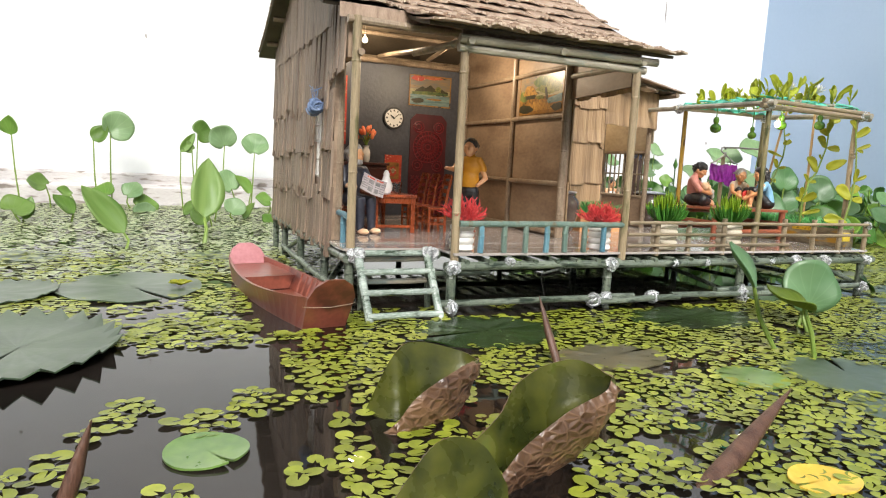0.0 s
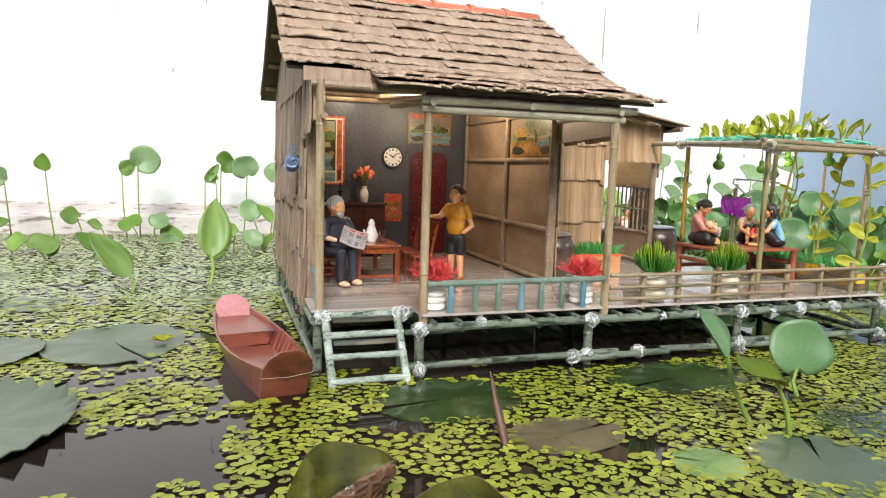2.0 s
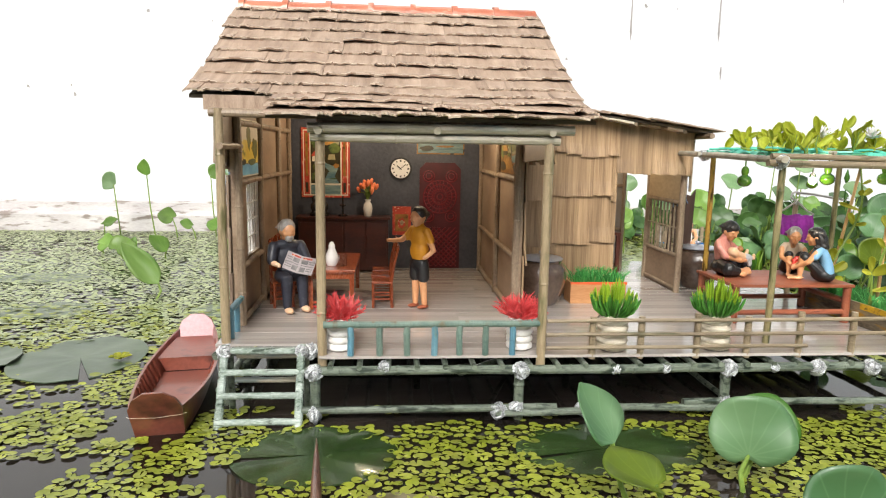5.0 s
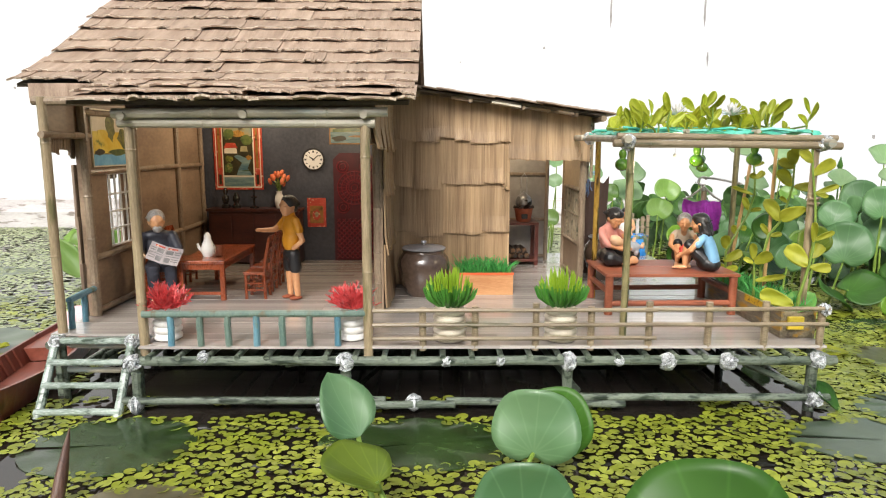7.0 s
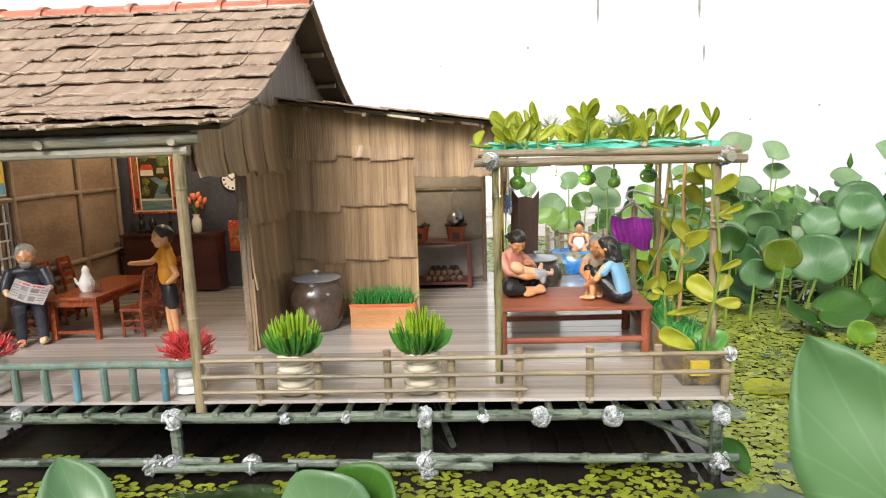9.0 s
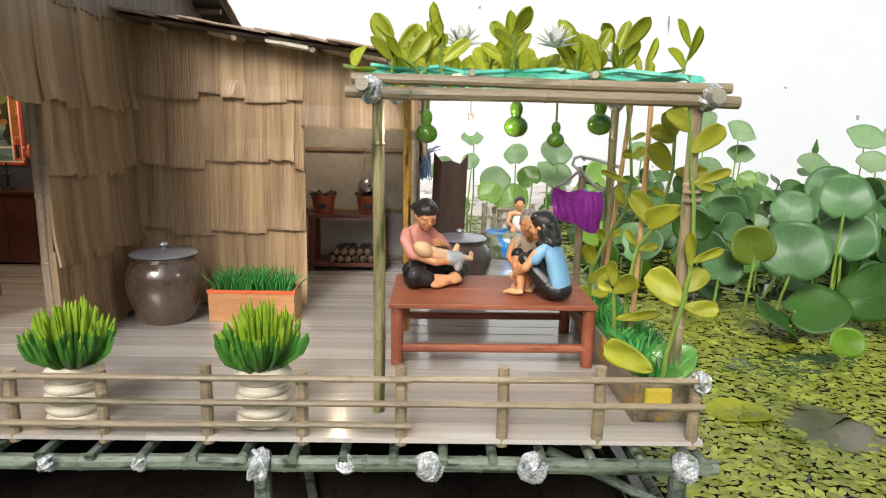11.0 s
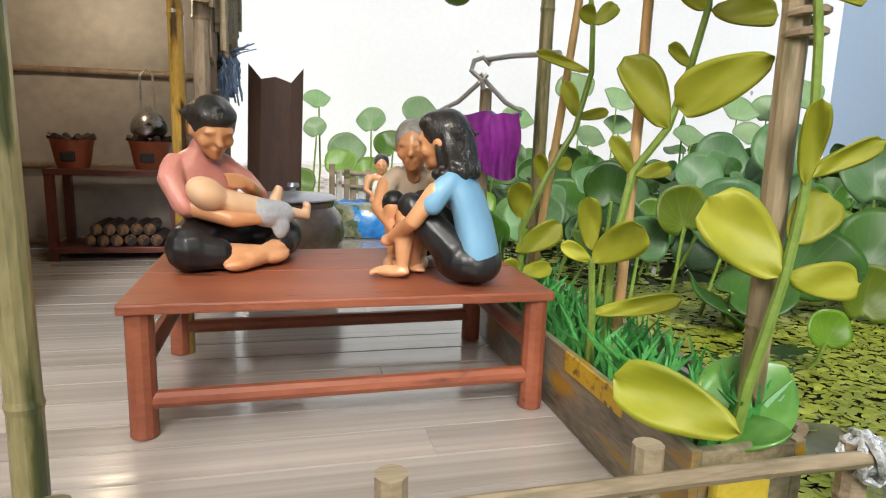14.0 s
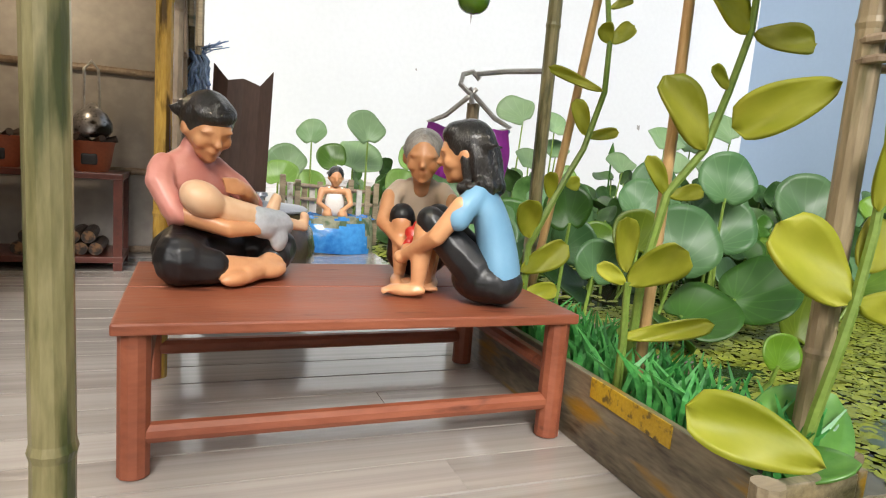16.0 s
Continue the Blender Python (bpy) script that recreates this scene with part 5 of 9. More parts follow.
# the sideboard and what stands on it
cab = thing("sideboard", (15.3, 61, FLOOR), "dark glossy wooden sideboard against the wall", "sideboard")
bm = B()
box(bm, (11.2, 59.9, FLOOR + 0.15), (19.6, 61.9, 8.8), bev=0.05)
part("body", bm, M_cabinet, cab)
bm = B()
box(bm, (11.0, 59.7, 8.8), (19.8, 61.92, 9.05), bev=0.05)
part("top", bm, M_cabinet, cab)
for k in range(4):
    bm = B()
    box(bm, (11.4 + k * 2.05, 59.82, 4.3), (13.3 + k * 2.05, 59.9, 8.5), bev=0.03)
    part("cabinet_door", bm, M_cabinet, cab)
for x, h in ((12.6, 1.9), (13.6, 1.5)):
    bm = B()
    lathe(bm, (x, 60.7, 9.05), [(0.38, 0), (0.42, 0.25), (0.2, 0.4), (0.34, 0.8), (0.3, 1.1), (0.14, 1.25), (0.24, h - 0.3), (0.1, h)], 14)
    solo("black_statuette", bm, M_black, (x, 60.7, 9.05), "small black lacquered altar figure on a sideboard", "statuette", "altar ornaments", smooth=True)
bm = B()
lathe(bm, (15.3, 60.6, 9.05), [(0.42, 0), (0.42, 0.12), (0.1, 0.25), (0.1, 0.9), (0.3, 1.0), (0.3, 1.08), (0.08, 1.15), (0.07, 1.9)], 14)
solo("candlestick", bm, M_black, (15.3, 60.6, 9.05), "black turned candlestick on the sideboard", "candlestick", smooth=True)
vase = thing("flower_vase", (17.65, 60.7, 9.05), "slim white vase with orange tulips", "vase")
bm = B()
lathe(bm, (17.65, 60.7, 9.05), [(0.3, 0), (0.36, 0.1), (0.45, 0.7), (0.4, 1.1), (0.24, 1.4), (0.32, 1.6)], 18)
part("vase_body", bm, M_china, vase, smooth=True)
fr = random.Random(4)
for k in range(12):
    a, l = k * 2.4, 0.35 + 0.1 * k
    tip = Vector((17.65 + 1.0 * math.cos(a) * (0.3 + k / 14), 60.7 + 0.6 * math.sin(a) * (0.3 + k / 14), 12.3 - 0.09 * k + fr.uniform(-0.2, 0.2)))
    bm = B()
    tube(bm, [(17.65, 60.7, 10.5), Vector((17.65, 60.7, 11.2)).lerp(tip, 0.4), tip], 0.04, 5)
    part("stalk", bm, M_stem, vase)
    bm = B()
    blob(bm, tip + Vector((0, 0, 0.15)), (0.19, 0.19, 0.34), (0, 25 * math.cos(a), 0), 8)
    part("tulip", bm, M_flower, vase, smooth=True)

# table and chairs
table = thing("dining_table", (15.35, 49.6, FLOOR), "long varnished teak dining table", "table")
bm = B()
box(bm, (13.9, 45.3, 6.5), (17.35, 53.2, 6.72), bev=0.05)
part("tabletop", bm, M_teak, table)
for x in (14.15, 17.1):
    for y in (45.6, 52.9):
        bm = B()
        box(bm, (x - 0.16, y - 0.16, FLOOR), (x + 0.16, y + 0.16, 6.5))
        part("leg", bm, M_teak, table)
for a, b in (((14.1, 45.5, 6.05), (17.15, 45.66, 6.5)), ((14.1, 52.8, 6.05), (17.15, 52.96, 6.5)), ((14.07, 45.6, 6.05), (14.23, 52.9, 6.5)), ((17.02, 45.6, 6.05), (17.18, 52.9, 6.5))):
    bm = B()
    box(bm, a, b)
    part("apron", bm, M_teak, table)
bm = B()
box(bm, (14.15, 45.55, 4.2), (17.1, 45.7, 4.4))
part("stretcher", bm, M_teak, table)


def chair_at(x, y, turn, first=None):
    if first:
        return copy_thing(first, pose(x * S, y * S, FLOOR * S, 0, 0, turn))
    c = thing("dining_chair", (0, 0, 0), "varnished teak dining chair with slatted ladder back", "chair", "chairs round the dining table")
    bm = B()
    box(bm, (-0.8, -0.8, 1.8), (0.8, 0.75, 1.98), bev=0.04)
    part("seat", bm, M_teak, c)
    for sx in (-0.66, 0.66):
        bm = B()
        tube(bm, [(sx, -0.66, 0), (sx, -0.66, 1.8)], 0.11, 6)
        part("leg", bm, M_teak, c)
        bm = B()
        tube(bm, [(sx, 0.72, 0), (sx, 0.66, 1.9), (sx, 0.85, 3.2), (sx * 0.97, 1.15, 4.5)], 0.12, 6)
        part("back_post", bm, M_teak, c)
        bm = B()
        box(bm, (sx - 0.05, -0.6, 0.6), (sx + 0.05, 0.66, 0.72))
        part("stretcher", bm, M_teak, c)
        bm = B()
        box(bm, (sx - 0.05, -0.6, 1.1), (sx + 0.05, 0.66, 1.22))
        part("stretcher", bm, M_teak, c)
    for z, yy in ((2.5, 0.76), (3.1, 0.86), (3.7, 0.99), (4.25, 1.12)):
        bm = B()
        box(bm, (-0.62, yy - 0.05, z), (0.62, yy + 0.05, z + 0.34))
        part("back_slat", bm, M_teak, c)
    for yy in (-0.66, 0.7):
        for z in (0.6, 1.1, 1.6):
            bm = B()
            box(bm, (-0.62, yy - 0.05, z), (0.62, yy + 0.05, z + 0.14))
            part("stretcher", bm, M_teak, c)
    c.matrix_basis = pose(x * S, y * S, FLOOR * S, 0, 0, turn)
    return c


c0 = chair_at(19.3, 46.6, -90)
for x, y, t in ((19.2, 48.9, -90), (19.2, 51.2, -88), (11.9, 46.7, 20), (11.7, 50.0, 90), (11.7, 52.4, 90)):
    chair_at(x, y, t, c0)
pot = thing("teapot", (15.5, 47.4, 6.72), "white china teapot on the dining table", "teapot")
bm = B()
lathe(bm, (15.5, 47.4, 6.72), [(0.35, 0), (0.5, 0.3), (0.52, 0.6), (0.36, 1.0), (0.24, 1.3), (0.26, 1.5), (0.12, 1.75), (0.02, 1.8)], 18)
part("pot_body", bm, M_china, pot, smooth=True)
bm = B()
tube(bm, [(15.15, 47.3, 7.1), (14.9, 47.2, 7.4), (14.85, 47.15, 7.7)], [0.16, 0.11, 0.08], 8)
part("spout", bm, M_china, pot, smooth=True)
bm = B()
lathe(bm, (16.35, 47.1, 6.72), [(0.26, 0), (0.33, 0.9), (0.3, 0.9), (0.24, 0.06)], 16)
solo("water_glass", bm, M_glass, (16.35, 47.1, 6.72), "clear drinking glass on the dining table", "glass", smooth=True)

# ---- pots and planters on the deck ----


def spiky(cx, cy, z0, n, rad, h, seed, width=0.09, lean=0.9, seg=3):
    """Narrow blades that fan up and out from one foot."""
    r = random.Random(seed)
    bm = B()
    for i in range(n):
        a = r.uniform(0, 2 * math.pi)
        q = math.sqrt(r.random())
        tip = Vector((cx + rad * q * math.cos(a), cy + rad * q * math.sin(a), z0 + h * (1 - 0.38 * q * q * lean) * r.uniform(0.82, 1.05)))
        foot = Vector((cx + 0.25 * rad * q * math.cos(a), cy + 0.25 * rad * q * math.sin(a), z0))
        mid = foot.lerp(tip, 0.55) + Vector((math.cos(a), math.sin(a), 0)) * 0.18 * rad * q
        tube(bm, [foot, mid, mid.lerp(tip, 0.7), tip], [width * 0.7, width, width * 0.8, width * 0.2], 4, 0, 0.6)
    return bm


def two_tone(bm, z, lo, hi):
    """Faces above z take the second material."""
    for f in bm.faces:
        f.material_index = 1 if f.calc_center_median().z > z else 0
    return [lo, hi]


for i, x in enumerate((33.2, 39.6)):
    y = 36.0
    t = thing("shrub_pot", (x, y, FLOOR), "cream rope-wrapped pot with spiky lime-green plastic shrub", "potted plant", "shrubs along the railing")
    bm = B()
    prof = [(0.75, 0)]
    for k in range(5):
        prof += [(0.92, 0.1 + k * 0.38), (0.95, 0.25 + k * 0.38), (0.84, 0.4 + k * 0.38)]
    lathe(bm, (x, y, FLOOR), prof + [(0.8, 2.05), (0.1, 2.0)], 22)
    part("pot", bm, M_cream, t, smooth=True)
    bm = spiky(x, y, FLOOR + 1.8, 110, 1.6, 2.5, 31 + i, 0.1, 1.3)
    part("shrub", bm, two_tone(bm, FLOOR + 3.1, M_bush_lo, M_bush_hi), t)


def coral(cx, cy, z0, seed):
    r = random.Random(seed)
    bm = B()
    for i in range(90):
        a, el = r.uniform(0, 2 * math.pi), r.uniform(0.15, 1.3)
        d = Vector((math.cos(a) * math.cos(el), math.sin(a) * math.cos(el), math.sin(el)))
        l = r.uniform(1.1, 1.7)
        p0 = Vector((cx, cy, z0))
        p1 = p0 + d * l
        tube(bm, [p0, p0 + d * l * 0.6, p1], [0.04, 0.045, 0.015], 4)
        for k in range(5):
            s_ = p0 + d * l * r.uniform(0.45, 0.95)
            e = Vector((r.uniform(-1, 1), r.uniform(-1, 1), r.uniform(-0.2, 1))).normalized()
            tube(bm, [s_, s_ + (e + d).normalized() * r.uniform(0.3, 0.5)], [0.04, 0.012], 4)
    return bm


for i, (x, y) in enumerate(((17.0, 36.2), (27.6, 36.2))):
    t = thing("coral_pot", (x, y, FLOOR), "white ribbed pot with bright red plastic coral plant", "potted plant", "red plants behind the blue rail")
    bm = B()
    prof = [(0.6, 0)]
    for k in range(4):
        prof += [(0.78, 0.1 + k * 0.42), (0.8, 0.26 + k * 0.42), (0.68, 0.42 + k * 0.42)]
    lathe(bm, (x, y, FLOOR), prof + [(0.72, 1.9), (0.1, 1.85)], 20)
    part("pot", bm, M_whitepot, t, smooth=True)
    part("coral", coral(x, y, FLOOR + 1.75, 51 + i), M_coral, t)


def grass_bed(x0, x1, y0, y1, z0, h, n, seed, spread=0.35):
    r = random.Random(seed)
    bm = B()
    for i in range(n):
        p = Vector((r.uniform(x0, x1), r.uniform(y0, y1), z0))
        l = h * r.uniform(0.6, 1.1)
        d = Vector((r.gauss(0, spread), r.gauss(0, spread), 0)) * l
        tube(bm, [p, p + d * 0.35 + Vector((0, 0, l * 0.6)), p + d + Vector((0, 0, l))], [0.05, 0.055, 0.012], 3)
    return bm


planter = thing("grass_planter", (36, 47.6, FLOOR), "orange wooden trough of green plastic grass", "planter")
bm = B()
for a, b in (((33.8, 47.2, FLOOR), (38.2, 47.35, 5.45)), ((33.8, 48.9, FLOOR), (38.2, 49.05, 5.45)), ((33.8, 47.35, FLOOR), (33.95, 48.9, 5.45)), ((38.05, 47.35, FLOOR), (38.2, 48.9, 5.45)), ((33.95, 47.35, FLOOR + 0.05), (38.05, 48.9, 5.1))):
    box(bm, a, b)
part("trough", bm, M_box, planter)
bm = B()
box(bm, (33.75, 47.14, 5.32), (38.25, 47.2, 5.5))
part("rim_strip", bm, M_boxrim, planter)
part("grass", grass_bed(33.95, 38.05, 47.3, 48.9, 5.1, 1.4, 210, 61), M_grass, planter)


def jar(x, y, s, label):
    j = thing("water_jar", (x, y, FLOOR), label, "jar", "glazed water jars")
    bm = B()
    lathe(bm, (x, y, FLOOR), [(1.25 * s, 0), (1.5 * s, 0.3 * s), (1.9 * s, 1.6 * s), (1.98 * s, 2.2 * s), (1.85 * s, 2.8 * s), (1.55 * s, 3.2 * s), (1.6 * s, 3.4 * s), (1.45 * s, 3.45 * s)], 32)
    part("jar_body", bm, M_jar, j, smooth=True)
    bm = B()
    lathe(bm, (x, y, FLOOR + 3.46 * s), [(1.62 * s, 0), (1.65 * s, 0.06 * s), (1.55 * s, 0.14 * s), (0.5 * s, 0.26 * s), (0.1 * s, 0.28 * s)], 32)
    lid = part("lid", bm, M_alu, j, "grey aluminium lid", True)
    bm = B()
    lathe(bm, (x, y, FLOOR + 3.7 * s), [(0.12 * s, 0), (0.1 * s, 0.15 * s), (0.24 * s, 0.24 * s), (0.2 * s, 0.36 * s)], 12)
    part("knob", bm, M_alu, lid, smooth=True)


jar(31.5, 47.6, 1.0, "brown glazed water jar with aluminium lid by the wall")
jar(46.95, 53.6, 1.0, "brown glazed water jar with lid behind the bench")

# rain sheet behind the jar
bm = B()
sheet = [(45.3, 55.9), (45.8, 55.6), (46.35, 55.5), (46.95, 55.6), (47.45, 55.8)]
n = len(sheet)
tops = (12.4, 11.8, 11.9, 11.7, 12.3)
fr_, bk = [], []
for (x, y), z in zip(sheet, tops):
    fr_.append((bm.verts.new((x - 0.25, y, FLOOR)), bm.verts.new((x, y, z))))
    bk.append((bm.verts.new((x - 0.25, y + 0.14, FLOOR)), bm.verts.new((x, y + 0.14, z))))
for i in range(n - 1):
    bm.faces.new((fr_[i][0], fr_[i + 1][0], fr_[i + 1][1], fr_[i][1]))
    bm.faces.new((bk[i + 1][0], bk[i][0], bk[i][1], bk[i + 1][1]))
    bm.faces.new((fr_[i][1], fr_[i + 1][1], bk[i + 1][1], bk[i][1]))
    bm.faces.new((fr_[i + 1][0], fr_[i][0], bk[i][0], bk[i + 1][0]))
bm.faces.new((fr_[0][0], fr_[0][1], bk[0][1], bk[0][0]))
bm.faces.new((fr_[-1][1], fr_[-1][0], bk[-1][0], bk[-1][1]))
solo("sheet_iron", bm, M_rock, (46.4, 56, FLOOR), "torn dark brown sheet standing behind the jar", "sheet")

# kitchen shelf, stoves, kettle and firewood
M_dark_table = mat("dark_red_brown_paint", rgb(66, 30, 22), rgb(98, 48, 36), 0.4, 0.8, (1, 3, 1), 0.3, 8, coat=0.15)
shelf = thing("kitchen_table", (39.5, 60.5, FLOOR), "dark red-brown kitchen table with lower shelf", "table")
for z, nm in ((7.75, "tabletop"), (4.3, "lower_shelf")):
    bm = B()
    box(bm, (36.6, 59.2, z - 0.15), (42.0, 62.0, z + 0.1), bev=0.03)
    part(nm, bm, M_dark_table, shelf)
for x in (36.8, 41.8):
    for y in (59.4, 61.8):
        bm = B()
        box(bm, (x - 0.17, y - 0.17, FLOOR), (x + 0.17, y + 0.17, 7.6))
        part("leg", bm, M_dark_table, shelf)
for i, x in enumerate((37.5, 40.7)):
    st = thing("clay_stove", (x, 60.4, 7.85), "terracotta charcoal stove on the kitchen table", "stove", "clay stoves")
    bm = B()
    lathe(bm, (x, 60.4, 7.85), [(0.62, 0), (0.7, 0.2), (0.85, 1.1), (0.9, 1.25), (0.7, 1.25), (0.6, 0.9)], 20)
    part("stove_body", bm, M_clayred, st, smooth=True)
    bm = B()
    box(bm, (x - 0.3, 59.56, 8.15), (x + 0.3, 59.75, 8.6), bev=0.08)
    part("fire_mouth", bm, M_ink, st)
    for k in range(6):
        a = k * 1.05
        bm = B()
        tube(bm, [(x + 0.2 * math.cos(a), 60.4 + 0.2 * math.sin(a), 9.0), (x + 0.95 * math.cos(a), 60.4 + 0.95 * math.sin(a), 9.25)], 0.15, 7)
        part("firewood", bm, M_log, st)
kettle = thing("kettle", (40.7, 60.4, 9.2), "sooty metal kettle on a clay stove", "kettle")
bm = B()
lathe(bm, (40.7, 60.4, 9.25), [(0.55, 0), (0.78, 0.25), (0.78, 0.6), (0.55, 1.0), (0.3, 1.15), (0.1, 1.4), (0.02, 1.42)], 20)
part("kettle_body", bm, M_kettle, kettle, smooth=True)
bm = B()
tube(bm, [(40.4, 60.4, 10.3), (40.42, 60.4, 12.0), (40.7, 60.4, 12.35), (40.95, 60.4, 12.0), (40.98, 60.4, 10.3)], 0.06, 6)
part("handle", bm, M_wire, kettle)
lr = random.Random(8)
for k in range(11):
    x, z = 38.2 + 0.55 * (k % 6) + (0.28 if k > 5 else 0), 4.4 + 0.28 + (0.5 if k > 5 else 0)
    bm = B()
    tube(bm, [(x, 59.5 + lr.uniform(-0.1, 0.1), z), (x + lr.uniform(-0.1, 0.1), 61.6, z)], 0.27, 9)
    for f in bm.faces:
        f.material_index = 1 if len(f.verts) > 4 else 0
    solo("firewood_log", bm, [M_log, M_logend], (x, 60.5, z - 0.27), "short charred log stacked on the lower shelf", "log", "stacked firewood", smooth=False)

# blue net bundles on hooks
for x, y, z in ((9.6, 44.2, 12.6),):
    b = thing("net_bundle", (x, y, z), "tangled blue and white net hung on a wall hook", "net", "hung nets")
    r = random.Random(int(x))
    sgn = -1 if x < 20 else 1
    bm = B()
    for k in range(46):
        a0, tilt = r.uniform(0, 6.3), r.uniform(-0.7, 0.7)
        c = Vector((x + sgn * (0.45 + r.uniform(-0.1, 0.12)), y + r.uniform(-0.75, 0.75), z + r.uniform(-0.15, 0.1)))
        q = 0.42 * r.uniform(0.08, 1.1)
        tube(bm, [c + Vector((q * math.cos(a0 + j * 0.42), tilt * math.sin(a0 + j * 0.42) * 0.5, q * math.sin(a0 + j * 0.42))) for j in range(r.randint(8, 15))], r.uniform(0.03, 0.06), 5)
    for k in range(7):
        c = Vector((x + sgn * 0.5, y + r.uniform(-0.6, 0.6), z + 0.4))
        tube(bm, [c, c + Vector((r.uniform(-0.3, 0.3), r.uniform(-0.3, 0.3), 0.6)), c + Vector((r.uniform(-0.6, 0.6), r.uniform(-0.5, 0.5), r.uniform(0.7, 1.1)))], 0.025, 4)
    part("net", bm, M_denim, b)

# the blue net tied up on the kitchen's side
b = thing("net_bundle", (44.7, 53.6, 11.5), "bunch of blue net cords tied to the cane wall", "net", "hung nets")
r = random.Random(44)
bm = B()
for k in range(70):
    c = Vector((44.62 + r.uniform(-0.2, 0.35), 53.4 + r.gauss(0, 0.5), 12.25 + r.uniform(-0.15, 0.15)))
    e = Vector((r.uniform(-0.15, 0.3), r.gauss(0, 0.3), -r.uniform(0.7, 1.5)))
    tube(bm, [c, c + Vector((0.12, 0, -0.1)) + e * 0.15, c + e * 0.6 + Vector((r.uniform(-0.06, 0.06), r.uniform(-0.08, 0.08), 0)), c + e], r.uniform(0.03, 0.055), 5)
part("cords", bm, M_denim, b)
bm = B()
for k in range(9):
    c = Vector((44.7, 53.4 + r.uniform(-0.4, 0.4), 12.2))
    tube(bm, [c, c + Vector((r.uniform(0, 0.5), r.uniform(-0.4, 0.4), 0.3)), c + Vector((r.uniform(0.2, 1.2), r.uniform(-0.6, 0.6), r.uniform(0.1, 0.7)))], 0.025, 4)
part("loose_ends", bm, M_denim, b)
bm = B()
tube(bm, [(44.3, 53.2, 12.0), (44.95, 53.2, 12.1)], 0.16, 10)
part("peg", bm, M_log, b, "cut wooden peg")

# the hanger with its purple cloth
hang = thing("clothes_hanger", (53.4, 50.2, 10), "wire hanger with purple cloth hung from a pergola post", "hanger")
bm = B()
tube(bm, [(54.05, 45.6, 12.22), (53.95, 46.8, 12.3), (53.7, 48.6, 12.42), (53.45, 50.4, 12.46)], 0.09, 7)
part("arm_wire", bm, M_wire, hang)
CL, CR = Vector((52.0, 50.65, 10.72)), Vector((54.42, 49.3, 10.72))
mid = CL.lerp(CR, 0.52) + Vector((0, 0, 0.72))
bm = B()
tube(bm, [mid, mid + Vector((-0.1, 0, 0.32)), mid + Vector((-0.4, 0.2, 0.62)), mid + Vector((-0.3, 0.25, 0.95)), mid + Vector((0.05, 0.3, 1.08)), mid + Vector((0.3, 0.25, 0.85))], 0.09, 7)
tube(bm, [mid + Vector((0.12, 0.02, 0.5)), mid + Vector((-0.16, 0.02, 0.2)), mid.lerp(CL, 0.6), CL + Vector((0, 0, 0.02)), CL.lerp(CR, 0.12) + Vector((0, 0, -0.12))], 0.085, 7)
tube(bm, [mid + Vector((-0.14, 0.02, 0.5)), mid + Vector((0.16, 0.02, 0.2)), mid.lerp(CR, 0.6), CR + Vector((0, 0, 0.02)), CR.lerp(CL, 0.12) + Vector((0, 0, -0.12))], 0.085, 7)
part("hanger_wire", bm, M_wire, hang)


def hung_cloth(u0, u1, drop, fold_deep, gap, seed, n=26, m=14):
    """A cloth folded over the hanger's bar between two fractions of its length, with slanting folds and a wavy hem."""
    r = random.Random(seed)
    ph = [r.uniform(0, 6.3) for _ in range(4)]
    across = (CR - CL).normalized()
    out = Vector((-across.y, across.x, 0)) * -1
    bm = B()
    faces = []
    for sheet in (0, 1):
        grid = []
        for j in range(m + 1):
            v = j / m
            row = []
            for i in range(n + 1):
                u = i / n
                p = CL.lerp(CR, u0 + (u1 - u0) * u)
                deep = fold_deep * (0.3 + v) * (math.sin(13 * u + 3.2 * v + ph[0]) + 0.5 * math.sin(27 * u - 5 * v + ph[1]) + 0.6 * math.sin(6 * v + 4 * u + ph[2]))
                sag = -0.1 * math.sin(math.pi * u) - 0.05 * math.sin(9 * u + ph[3])
                p = p + across * (0.06 * math.sin(7 * v + ph[2])) + out * (deep + (gap if sheet == 0 else gap - 0.05)) + Vector((0, 0, sag - drop * v * (1 + 0.06 * math.sin(5 * u + ph[1]))))
                row.append(bm.verts.new(p))
            grid.append(row)
        faces.append(grid)
    f, b = faces
    for j in range(m):
        for i in range(n):
            bm.faces.new((f[j][i], f[j][i + 1], f[j + 1][i + 1], f[j + 1][i]))
            bm.faces.new((b[j][i + 1], b[j][i], b[j + 1][i], b[j + 1][i + 1]))
        bm.faces.new((f[j][0], f[j + 1][0], b[j + 1][0], b[j][0]))
        bm.faces.new((f[j + 1][n], f[j][n], b[j][n], b[j + 1][n]))
    for i in range(n):
        bm.faces.new((f[0][i + 1], f[0][i], b[0][i], b[0][i + 1]))
        bm.faces.new((f[m][i], f[m][i + 1], b[m][i + 1], b[m][i]))
    return bm


part("cloth", hung_cloth(0.0, 0.64, 1.75, 0.07, 0.16, 3), M_cloth, hang, "crumpled purple cloth", True)
part("cloth", hung_cloth(0.56, 1.0, 2.15, 0.05, 0.1, 5), M_cloth, hang, "hanging purple cloth", True)
part("lining", hung_cloth(0.58, 0.98, 0.5, 0.04, -0.16, 8), M_denim, hang, "blue checked cloth edge", True)
bm = B()
bamboo(bm, (53.5, 50.4, FLOOR), (53.5, 50.4, 11.5), 0.22)
solo("prop_post", bm, M_post, (53.5, 50.4, FLOOR), "short grey cane post behind the hung cloth", "post")

